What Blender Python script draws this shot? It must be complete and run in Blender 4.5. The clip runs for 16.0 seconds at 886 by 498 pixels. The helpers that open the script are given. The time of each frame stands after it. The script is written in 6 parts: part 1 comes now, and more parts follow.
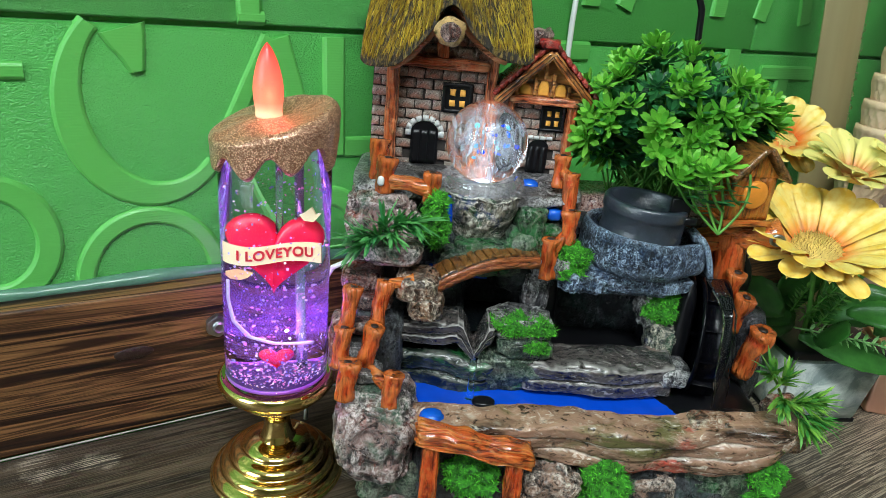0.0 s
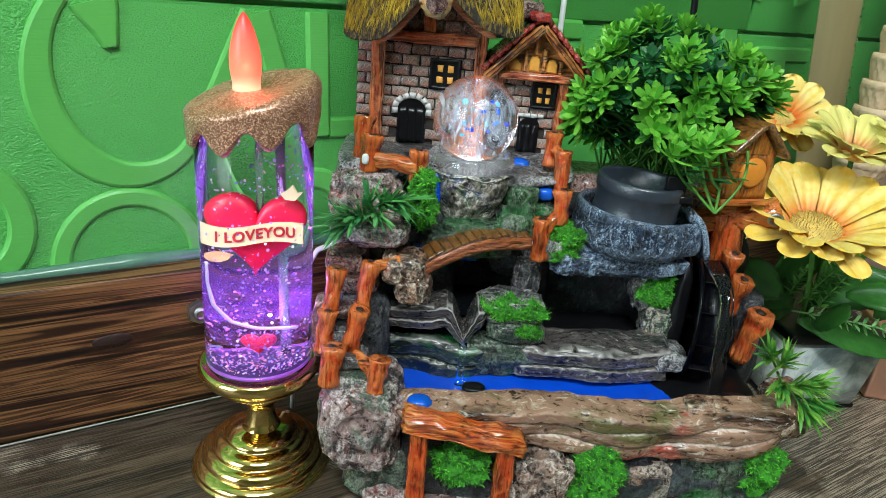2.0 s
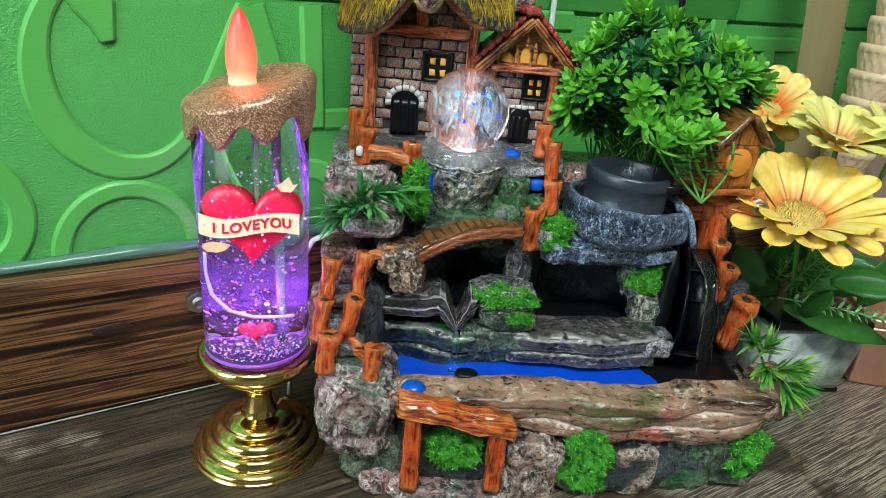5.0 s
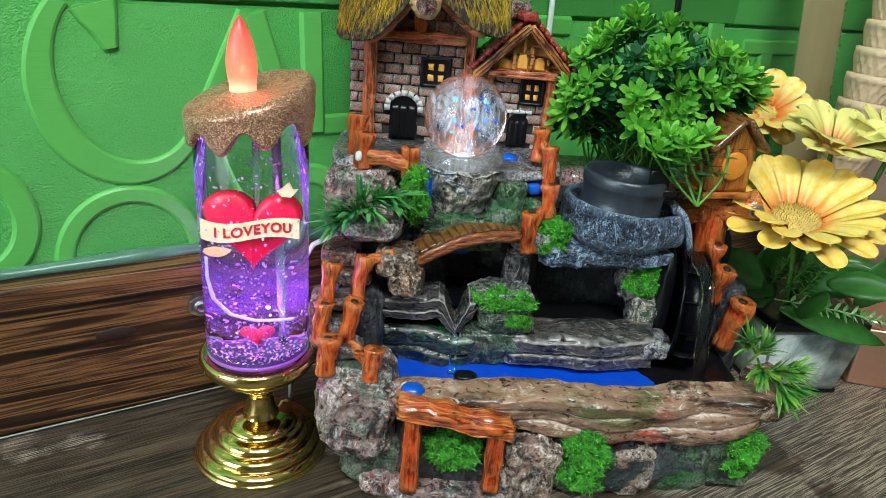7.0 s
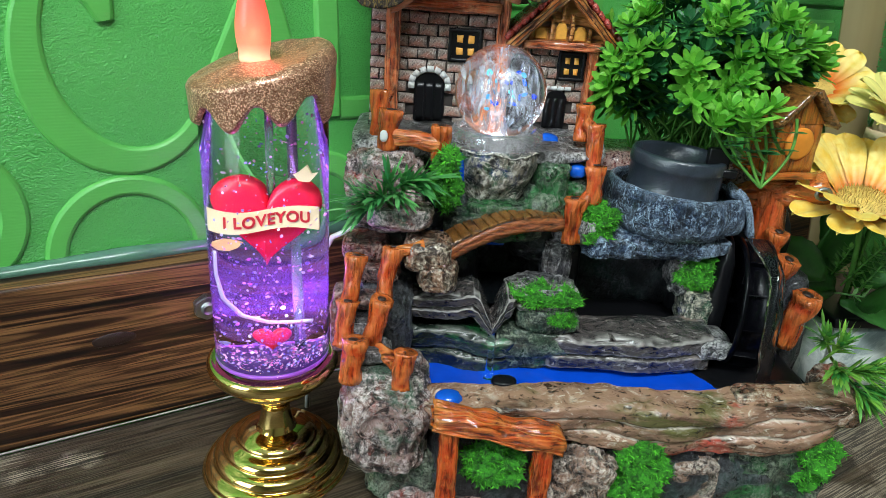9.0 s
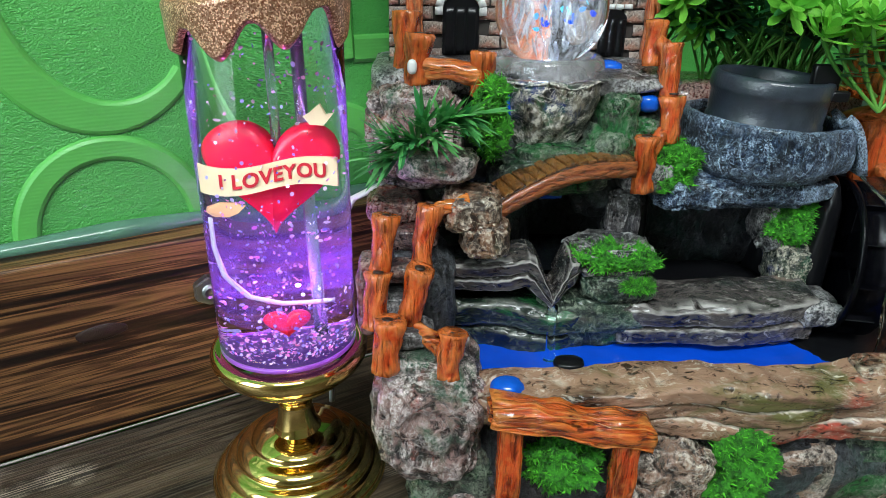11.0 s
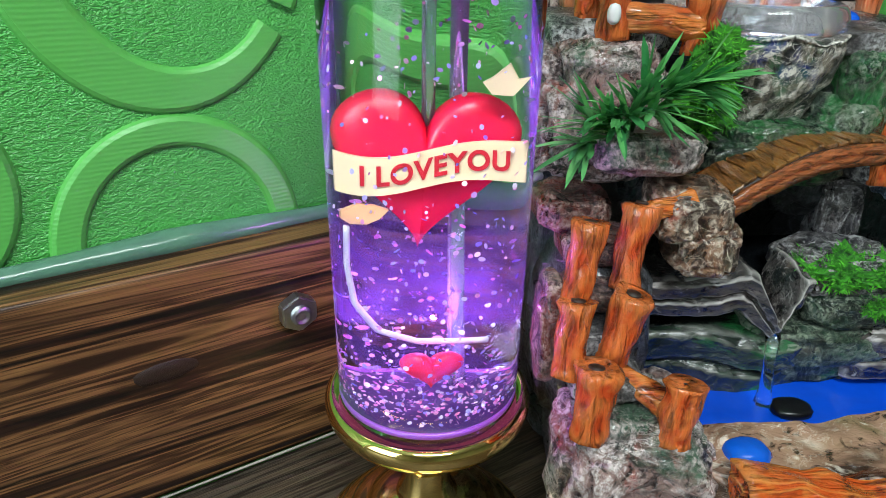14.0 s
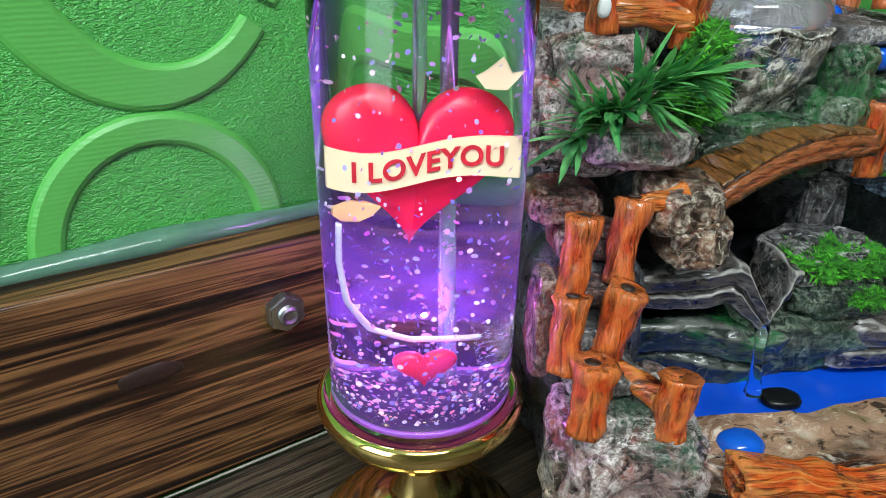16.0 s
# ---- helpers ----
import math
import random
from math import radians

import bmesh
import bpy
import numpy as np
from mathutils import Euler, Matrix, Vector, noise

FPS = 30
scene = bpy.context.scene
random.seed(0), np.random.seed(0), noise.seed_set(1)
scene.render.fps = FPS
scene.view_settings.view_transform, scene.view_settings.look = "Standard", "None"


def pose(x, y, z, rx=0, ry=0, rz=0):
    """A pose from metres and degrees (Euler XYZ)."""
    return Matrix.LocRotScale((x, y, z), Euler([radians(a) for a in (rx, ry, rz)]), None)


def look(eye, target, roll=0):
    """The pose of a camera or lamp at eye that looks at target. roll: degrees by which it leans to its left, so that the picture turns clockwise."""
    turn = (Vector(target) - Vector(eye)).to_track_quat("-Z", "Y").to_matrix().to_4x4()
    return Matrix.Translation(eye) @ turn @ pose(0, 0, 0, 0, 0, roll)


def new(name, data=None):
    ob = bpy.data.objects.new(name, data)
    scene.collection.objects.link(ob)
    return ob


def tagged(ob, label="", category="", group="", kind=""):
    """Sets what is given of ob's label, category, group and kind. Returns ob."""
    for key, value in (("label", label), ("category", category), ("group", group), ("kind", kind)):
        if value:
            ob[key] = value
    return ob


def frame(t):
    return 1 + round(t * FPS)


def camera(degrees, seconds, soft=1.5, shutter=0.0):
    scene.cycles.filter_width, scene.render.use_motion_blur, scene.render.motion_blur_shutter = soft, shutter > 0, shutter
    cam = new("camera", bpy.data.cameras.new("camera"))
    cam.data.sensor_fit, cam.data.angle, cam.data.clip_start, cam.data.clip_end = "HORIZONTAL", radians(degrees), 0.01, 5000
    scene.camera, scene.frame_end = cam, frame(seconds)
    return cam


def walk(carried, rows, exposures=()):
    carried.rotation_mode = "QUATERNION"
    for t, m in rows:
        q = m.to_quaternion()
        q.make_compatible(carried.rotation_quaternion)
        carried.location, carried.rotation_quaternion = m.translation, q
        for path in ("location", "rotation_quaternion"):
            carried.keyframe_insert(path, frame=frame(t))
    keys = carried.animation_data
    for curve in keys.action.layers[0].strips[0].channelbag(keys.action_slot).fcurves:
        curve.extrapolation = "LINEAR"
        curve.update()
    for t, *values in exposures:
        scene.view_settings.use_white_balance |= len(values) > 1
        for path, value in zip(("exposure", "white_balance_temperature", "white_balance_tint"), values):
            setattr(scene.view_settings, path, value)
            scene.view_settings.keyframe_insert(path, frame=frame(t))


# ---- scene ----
cam = camera(68.0, 16.0, 0.7)
PATH = [
    (0, (0.107, 0.13, 0.28), (1.052, 1.711, -0.5), 3.0),
    (0.5, (0.112, 0.136, 0.274), (1.061, 1.717, -0.503), 3.1),
    (1, (0.118, 0.14, 0.269), (1.067, 1.717, -0.515), 2.9),
    (1.5, (0.119, 0.138, 0.267), (1.07, 1.709, -0.525), 2.8),
    (2, (0.116, 0.135, 0.268), (1.068, 1.704, -0.526), 2.8),
    (2.5, (0.114, 0.136, 0.268), (1.067, 1.7, -0.534), 2.9),
    (3, (0.113, 0.135, 0.268), (1.068, 1.694, -0.543), 2.9),
    (3.5, (0.113, 0.136, 0.268), (1.068, 1.692, -0.548), 2.9),
    (4, (0.114, 0.134, 0.269), (1.073, 1.684, -0.555), 3.0),
    (6.5, (0.112, 0.123, 0.275), (1.064, 1.675, -0.553), 2.5),
    (7, (0.113, 0.124, 0.275), (1.067, 1.678, -0.546), 2.5),
    (7.5, (0.115, 0.122, 0.275), (1.071, 1.678, -0.542), 2.3),
    (8, (0.116, 0.124, 0.273), (1.069, 1.685, -0.537), 2.1),
    (8.5, (0.117, 0.143, 0.263), (1.07, 1.704, -0.546), 1.9),
    (8.7, (0.116, 0.151, 0.258), (1.071, 1.714, -0.546), 1.8),
    (10.8, (0.128, 0.208, 0.22), (1.034, 1.774, -0.632), -1.3),
    (11, (0.13, 0.214, 0.217), (1.041, 1.774, -0.643), -1.4),
    (11.5, (0.128, 0.227, 0.209), (1.034, 1.781, -0.665), -1.6),
    (12, (0.13, 0.249, 0.198), (1.032, 1.797, -0.692), -1.7),
    (12.5, (0.121, 0.268, 0.195), (1.023, 1.811, -0.703), -1.6),
    (13, (0.109, 0.283, 0.199), (1.014, 1.825, -0.697), -1.5),
    (13.5, (0.107, 0.296, 0.198), (1.02, 1.836, -0.695), -1.5),
    (14, (0.109, 0.308, 0.197), (1.038, 1.828, -0.711), -1.5),
    (14.5, (0.112, 0.315, 0.192), (1.052, 1.826, -0.722), -1.5),
    (15, (0.111, 0.315, 0.19), (1.068, 1.812, -0.727), -1.3),
    (15.5, (0.107, 0.314, 0.195), (1.078, 1.803, -0.722), -1.4),
    (16, (0.106, 0.312, 0.196), (1.092, 1.791, -0.721), -1.3),
]
LEVEL = pose(0, 0, 0.0075, -0.36, -2.5, 0)
walk(cam, [(t, LEVEL @ look(eye, target, roll)) for t, eye, target, roll in PATH])

# ---- world and lights ----
world = bpy.data.worlds.new("room_air")
scene.world = world
world.use_nodes = True
world.node_tree.nodes["Background"].inputs[0].default_value = (0.95, 0.98, 1.0, 1)
world.node_tree.nodes["Background"].inputs[1].default_value = 0.012
scene.view_settings.exposure = -0.1


def area_lamp(name, at, target, sx, sy, watts, colour):
    lamp = bpy.data.lights.new(name, "AREA")
    lamp.shape, lamp.size, lamp.size_y, lamp.energy, lamp.color = "RECTANGLE", sx, sy, watts, colour
    ob = new(name, lamp)
    ob.matrix_world = look(at, target)
    return ob


area_lamp("ceiling_lamp_light", (-0.25, -0.55, 1.58), (0.25, 0.4, 0.1), 0.9, 0.3, 40, (0.86, 0.97, 1.0))
# Added cool fill from the side; no real source is known there.
area_lamp("window_light", (-1.42, 0.0, 0.85), (0.3, 0.4, 0.1), 0.8, 1.0, 15, (0.7, 0.9, 1.0))


def point_lamp(name, at, watts, colour, radius=0.004):
    lamp = bpy.data.lights.new(name, "POINT")
    lamp.energy, lamp.color, lamp.shadow_soft_size = watts, colour, radius
    ob = new(name, lamp)
    ob.location = at
    return ob


CX, CY = 0.1916, 0.4597          # axis of the candle lamp
point_lamp("candle_upper_light", (CX + 0.003, CY - 0.004, 0.2), 0.0012, (0.35, 0.4, 1.0), 0.0006)
point_lamp("candle_base_light", (CX + 0.006, CY + 0.008, 0.1), 0.095, (0.7, 0.15, 1.0), 0.0006)
point_lamp("flame_light", (CX - 0.006, CY - 0.0135, 0.2325), 0.02, (1.0, 0.05, 0.03), 0.002)
point_lamp("ball_light", (0.3145, 0.4478, 0.1875), 0.003, (0.5, 0.65, 1.0), 0.003)


# ---- materials ----
class Mat:
    """A node material with a Principled shader and short ways to add nodes."""

    def __init__(self, name, colour=(0.5, 0.5, 0.5), rough=0.5, metal=0.0, **more):
        self.m = bpy.data.materials.new(name)
        self.m.use_nodes = True
        self.t = self.m.node_tree
        self.p = self.t.nodes["Principled BSDF"]
        self.put(self.p, "Base Color", (*colour, 1))
        self.put(self.p, "Roughness", rough)
        self.put(self.p, "Metallic", metal)
        for k, v in more.items():
            self.put(self.p, k.replace("_", " "), v)
        self.xyz = None

    def put(self, node, key, value):
        if isinstance(value, bpy.types.NodeSocket):
            self.t.links.new(value, node.inputs[key])
        else:
            node.inputs[key].default_value = value

    def add(self, kind, **inputs):
        n = self.t.nodes.new(kind)
        for k, v in inputs.items():
            self.put(n, k.replace("_", " "), v)
        return n

    def coords(self, scale=(1, 1, 1), rot=(0, 0, 0), kind="Object"):
        c = self.t.nodes.new("ShaderNodeTexCoord")
        m = self.add("ShaderNodeMapping", Scale=scale, Rotation=[radians(a) for a in rot])
        self.put(m, "Vector", c.outputs[kind])
        return m.outputs[0]

    def noise(self, scale, detail=4, rough=0.55, vec=None, distort=0.0):
        n = self.add("ShaderNodeTexNoise", Scale=scale, Detail=detail, Roughness=rough, Distortion=distort)
        self.put(n, "Vector", vec if vec is not None else self.coords())
        return n.outputs["Fac"]

    def ramp(self, fac, *stops):
        n = self.t.nodes.new("ShaderNodeValToRGB")
        while len(n.color_ramp.elements) < len(stops):
            n.color_ramp.elements.new(0.5)
        for e, (pos, c) in zip(n.color_ramp.elements, stops):
            e.position = pos
            e.color = (c, c, c, 1) if isinstance(c, (int, float)) else (*c, 1)
        self.put(n, "Fac", fac)
        return n.outputs[0]

    def mix(self, fac, a, b, how="MIX"):
        n = self.t.nodes.new("ShaderNodeMix")
        n.data_type, n.blend_type = "RGBA", how
        for i, v in ((0, fac), (6, a), (7, b)):
            if isinstance(v, bpy.types.NodeSocket):
                self.t.links.new(v, n.inputs[i])
            else:
                n.inputs[i].default_value = (*v, 1) if isinstance(v, tuple) else v
        return n.outputs[2]

    def mul(self, a, b, how="MULTIPLY"):
        n = self.t.nodes.new("ShaderNodeMath")
        n.operation = how
        for i, v in ((0, a), (1, b)):
            if isinstance(v, bpy.types.NodeSocket):
                self.t.links.new(v, n.inputs[i])
            else:
                n.inputs[i].default_value = v
        return n.outputs[0]

    def pointy(self, lo, hi):
        g = self.t.nodes.new("ShaderNodeNewGeometry")
        return self.ramp(g.outputs["Pointiness"], (lo, 0.0), (hi, 1.0))

    def random(self):
        return self.t.nodes.new("ShaderNodeObjectInfo").outputs["Random"]

    def island(self):
        return self.t.nodes.new("ShaderNodeNewGeometry").outputs["Random Per Island"]

    def colour(self, c):
        self.put(self.p, "Base Color", c)
        return self

    def bump(self, height, strength=0.4, dist=0.001):
        n = self.add("ShaderNodeBump", Strength=strength, Distance=dist)
        self.put(n, "Height", height)
        self.put(self.p, "Normal", n.outputs[0])
        return self


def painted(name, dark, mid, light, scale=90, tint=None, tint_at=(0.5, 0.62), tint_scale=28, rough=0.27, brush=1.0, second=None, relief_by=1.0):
    """Hand-painted resin: a dark wash with crevice shade in the pits, a body colour, patches of other paint and
    dry-brushed raised grain.
    """
    k = Mat(name, mid, rough)
    n1 = k.noise(scale * 0.8, 8, 0.72, None, 1.0)
    relief = k.noise(scale * 2.3, 7, 0.62, k.coords((1, 1, 0.6), (32, 28, 0)), 1.3)
    col = k.mix(k.ramp(n1, (0.44, 0.0), (0.54, 1.0)), dark, mid)
    if tint:
        col = k.mix(k.ramp(k.noise(tint_scale, 5, 0.65, distort=0.8), (tint_at[0], 0.0), (tint_at[1], 0.9)), col, tint)
    if second:
        v2 = k.coords((1, 1, 1), (40, 20, 70))
        col = k.mix(k.ramp(k.noise(tint_scale * 1.4, 5, 0.65, v2, 0.8), (0.54, 0.0), (0.63, 0.85)), col, second)
    # Low relief darkens: paint wash plus crevice shade in the colour.
    col = k.mix(k.ramp(relief, (0.4, 0.92), (0.475, 0.0)), col, tuple(c * 0.45 for c in dark))
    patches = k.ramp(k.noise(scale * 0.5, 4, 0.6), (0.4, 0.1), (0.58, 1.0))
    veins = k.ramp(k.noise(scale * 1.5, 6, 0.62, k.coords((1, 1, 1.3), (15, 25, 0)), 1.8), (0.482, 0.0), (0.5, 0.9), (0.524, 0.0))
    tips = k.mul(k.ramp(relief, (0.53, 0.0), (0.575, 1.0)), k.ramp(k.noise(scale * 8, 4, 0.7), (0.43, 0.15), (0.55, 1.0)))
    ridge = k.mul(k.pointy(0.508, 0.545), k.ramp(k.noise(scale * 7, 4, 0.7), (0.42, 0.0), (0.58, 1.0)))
    pale_mask = k.mul(k.mul(k.mul(veins, tips, "ADD"), patches), ridge, "ADD")
    pale_mask = k.mul(k.mul(pale_mask, brush), 1.0, "MINIMUM")
    col = k.mix(pale_mask, col, light)
    k.colour(col)
    k.put(k.p, "Roughness", k.ramp(n1, (0.3, rough + 0.15), (0.7, rough - 0.1)))
    k.put(k.p, "Coat Weight", 0.3)
    k.put(k.p, "Coat Roughness", 0.12)
    k.bump(k.mul(relief, k.mul(n1, 0.8), "ADD"), relief_by, 0.0034)
    return k.m


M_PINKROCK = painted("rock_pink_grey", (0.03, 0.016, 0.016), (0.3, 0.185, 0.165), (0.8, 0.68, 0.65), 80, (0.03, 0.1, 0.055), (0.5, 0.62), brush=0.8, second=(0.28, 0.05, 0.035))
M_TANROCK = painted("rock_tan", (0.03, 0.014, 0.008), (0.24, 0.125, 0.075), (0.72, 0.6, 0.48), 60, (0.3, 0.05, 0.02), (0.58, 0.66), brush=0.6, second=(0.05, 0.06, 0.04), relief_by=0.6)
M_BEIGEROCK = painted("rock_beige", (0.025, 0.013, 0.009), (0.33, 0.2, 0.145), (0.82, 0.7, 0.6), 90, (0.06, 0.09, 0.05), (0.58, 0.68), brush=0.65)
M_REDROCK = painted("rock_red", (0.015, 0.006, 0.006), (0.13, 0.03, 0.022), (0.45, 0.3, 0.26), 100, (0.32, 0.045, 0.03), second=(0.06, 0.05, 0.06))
# Dark stone for recesses, with the shade of the gaps in its colour.
M_GAPROCK = painted("rock_dark_gap_shade", (0.004, 0.004, 0.005), (0.016, 0.015, 0.018), (0.16, 0.17, 0.19), 90, (0.008, 0.04, 0.03), rough=0.3, brush=0.5)
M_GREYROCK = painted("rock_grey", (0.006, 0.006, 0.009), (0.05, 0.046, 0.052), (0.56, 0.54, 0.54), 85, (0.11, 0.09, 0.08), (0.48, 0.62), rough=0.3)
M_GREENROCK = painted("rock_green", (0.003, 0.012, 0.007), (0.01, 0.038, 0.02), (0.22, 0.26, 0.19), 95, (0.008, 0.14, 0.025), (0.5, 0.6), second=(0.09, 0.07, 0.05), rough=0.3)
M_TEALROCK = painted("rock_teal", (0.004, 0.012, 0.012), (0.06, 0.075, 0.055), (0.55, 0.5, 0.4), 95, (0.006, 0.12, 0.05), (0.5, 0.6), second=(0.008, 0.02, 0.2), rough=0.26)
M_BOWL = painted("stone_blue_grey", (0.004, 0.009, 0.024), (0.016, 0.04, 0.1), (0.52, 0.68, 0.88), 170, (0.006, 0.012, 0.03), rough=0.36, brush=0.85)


def strata_paint(name, dark, mid, light, accents, scale=150, brush=0.8, rough=0.26):
    """Layered stone: colours drawn out along the ledge, dark seams, pale brushed lips."""
    k = Mat(name, mid, rough)
    along = k.noise(scale * 0.6, 6, 0.62, k.coords((0.22, 0.6, 1.0)), 0.4)
    grain = k.noise(scale * 2.2, 6, 0.64, k.coords((0.5, 0.8, 1.0)), 0.9)
    col = k.mix(k.ramp(along, (0.36, 0.0), (0.5, 1.0)), dark, mid)
    for i, (c, at) in enumerate(accents):
        v = k.coords((0.6, 1, 1), (20 * i + 10, 15, 55 * i))
        col = k.mix(k.ramp(k.noise(24, 5, 0.65, v, 0.9), (at, 0.0), (at + 0.09, 0.85)), col, c)
    col = k.mix(k.ramp(grain, (0.36, 0.9), (0.44, 0.0)), col, tuple(c * 0.5 for c in dark))
    lips = k.mul(k.ramp(k.noise(scale * 0.5, 7, 0.68, k.coords((0.3, 0.8, 1.0), (0, 8, 0)), 0.8), (0.487, 0.0), (0.5, 0.3), (0.516, 0.0)), k.ramp(k.noise(40, 3), (0.42, 0.0), (0.58, 1.0)))
    tips = k.mul(k.ramp(grain, (0.57, 0.0), (0.64, 0.8)), k.ramp(k.noise(scale * 0.3, 3), (0.42, 0.1), (0.6, 1.0)))
    edge = k.mul(k.pointy(0.51, 0.55), 0.8)
    pale_mask = k.mul(k.mul(k.mul(k.mul(lips, tips, "ADD"), edge, "ADD"), brush), 1.0, "MINIMUM")
    k.colour(k.mix(pale_mask, col, light))
    k.put(k.p, "Coat Weight", 0.35)
    k.put(k.p, "Coat Roughness", 0.12)
    k.bump(k.mul(along, k.mul(grain, 0.5), "ADD"), 0.7, 0.0022)
    return k.m


M_RIM = strata_paint("rock_rim", (0.03, 0.014, 0.008), (0.31, 0.175, 0.115), (0.85, 0.74, 0.62), (((0.44, 0.04, 0.025), 0.57), ((0.1, 0.1, 0.03), 0.56)), 120, 0.75)
M_SLAB = strata_paint("slab_white_edge", (0.006, 0.005, 0.006), (0.075, 0.064, 0.06), (0.78, 0.72, 0.68), (((0.24, 0.17, 0.13), 0.55), ((0.012, 0.02, 0.018), 0.52)), 150, 0.42)
M_SHELFGREEN = strata_paint("shelf_mossy", (0.003, 0.006, 0.005), (0.02, 0.032, 0.024), (0.42, 0.42, 0.36), (((0.01, 0.13, 0.03), 0.5), ((0.09, 0.075, 0.06), 0.56)), 150, 0.28)


def wood_paint(name, dark, mid, light, grain=(1, 1, 0.1), scale=520, rough=0.32, brush=0.6, edge=0.5, grooves=0.7):
    k = Mat(name, mid, rough)
    v = k.coords(grain)
    g = k.noise(scale, 5, 0.6, v, 0.4)
    col = k.mix(k.ramp(g, (0.38, 0.0), (0.52, 1.0)), dark, mid)
    col = k.mix(k.mul(k.ramp(k.noise(scale * 0.35, 4, 0.6), (0.5, 0.0), (0.7, 1.0)), brush), col, light)
    col = k.mix(k.mul(k.pointy(0.5, 0.54), edge), col, light)
    # Grooves are bumped and also darkened, crevice shade put into the colour.
    groove = k.ramp(k.noise(scale * 0.5, 3, 0.5, v, 0.8), (0.36, 1 - grooves), (0.43, 1.0))
    col = k.mix(groove, tuple(c * 0.5 for c in dark), col)
    k.colour(col)
    k.put(k.p, "Coat Weight", 0.55)
    k.put(k.p, "Coat Roughness", 0.1)
    k.bump(k.mul(g, k.mul(groove, 0.9), "ADD"), 1.0, 0.0026)
    return k.m


M_LOG = wood_paint("log_orange", (0.17, 0.016, 0.004), (0.56, 0.058, 0.009), (0.74, 0.22, 0.045), (1, 1, 0.16), 520, 0.2, 0.4, 0.5, 0.4)
M_LOGX = wood_paint("log_orange_lengthwise", (0.12, 0.016, 0.004), (0.56, 0.08, 0.011), (0.76, 0.28, 0.055), (0.1, 1, 1), 480, 0.2, 0.45, 0.5, 0.6)
M_BRIDGE = wood_paint("bridge_wood", (0.02, 0.006, 0.002), (0.2, 0.07, 0.016), (0.44, 0.2, 0.04), (1, 0.2, 1), 700, 0.36, 0.5, 0.2, 0.6)
M_BIRD = wood_paint("birdhouse_wood", (0.05, 0.012, 0.003), (0.42, 0.09, 0.01), (0.6, 0.34, 0.04), (1, 1, 0.1), 420, 0.3, 0.4, 0.15)
M_TIMBER = wood_paint("timber_rust", (0.13, 0.018, 0.006), (0.56, 0.1, 0.02), (0.72, 0.34, 0.16))
M_BRIDGESIDE = wood_paint("bridge_side", (0.03, 0.007, 0.002), (0.3, 0.06, 0.015), (0.55, 0.2, 0.06), (0.1, 1, 1), 700, 0.24, 0.3, 0.25, 0.2)
M_WAFERLOG = wood_paint("log_end_tan", (0.05, 0.022, 0.008), (0.42, 0.22, 0.06), (0.66, 0.46, 0.2), (1, 0.3, 1), 420)
M_TIMBERX = wood_paint("timber_rust_lengthwise", (0.13, 0.018, 0.006), (0.56, 0.1, 0.02), (0.72, 0.34, 0.16), (0.12, 1, 1))
M_BARGE = wood_paint("bargeboard_brown", (0.05, 0.012, 0.004), (0.46, 0.11, 0.018), (0.62, 0.3, 0.08), (0.1, 1, 1), 520)


def plain(name, colour, rough=0.4, metal=0.0, vary=0.25, scale=200, bump=0.15, **more):
    k = Mat(name, colour, rough, metal, **more)
    n = k.noise(scale, 4, 0.6)
    k.colour(k.mix(n, tuple(c * (1 - vary) for c in colour), tuple(min(1, c * (1 + vary)) for c in colour)))
    k.bump(k.noise(scale * 5, 3), bump, 0.0004)
    return k.m


# Black paint; also on cave and well stones, where it stands for shade.
M_BLACK = plain("black_paint_and_shade", (0.005, 0.005, 0.006), 0.3, Specular_IOR_Level=0.3)
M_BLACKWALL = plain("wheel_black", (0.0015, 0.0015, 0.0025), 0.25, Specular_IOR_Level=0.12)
M_CUP = plain("cup_dark_plastic", (0.026, 0.033, 0.046), 0.3, 0.0, 0.7, 160, 0.5, Specular_IOR_Level=0.7)
M_BLUE = plain("water_blue_paint", (0.003, 0.065, 0.56), 0.12, 0, 0.25, 60)
M_BLUESTONE = plain("blue_gloss", (0.004, 0.085, 0.5), 0.12)
M_DARKWATER = plain("dark_water", (0.004, 0.005, 0.006), 0.05, 0, 0.2, 60, 0.3)
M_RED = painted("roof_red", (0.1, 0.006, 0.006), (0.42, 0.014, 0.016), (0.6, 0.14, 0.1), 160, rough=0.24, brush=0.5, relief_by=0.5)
M_REDBROWN = plain("roof_red_brown", (0.12, 0.02, 0.012), 0.4, 0, 0.6, 250, 0.5)
M_WINGOLD = plain("window_gold", (0.72, 0.34, 0.06), 0.35, 0, 0.25, 500)
M_ORANGE = plain("orange_disc", (0.72, 0.25, 0.03), 0.4)
M_WHITE = plain("white_plastic", (0.75, 0.75, 0.74), 0.35, 0, 0.05)
M_SEAM = plain("seam_grey", (0.3, 0.28, 0.25), 0.5, 0, 0.5, 90)
M_WHITESTONE = plain("white_stone", (0.55, 0.54, 0.52), 0.5, 0, 0.4, 500, 0.6)
M_STEEL = plain("zinc_steel", (0.3, 0.31, 0.31), 0.38, 1.0, 0.25, 500)
M_COPPER = plain("rose_copper", (0.95, 0.55, 0.42), 0.34, 1.0, 0.1)
M_PEARL = plain("clear_bead", (0.7, 0.68, 0.72), 0.12, 0, 0.1)

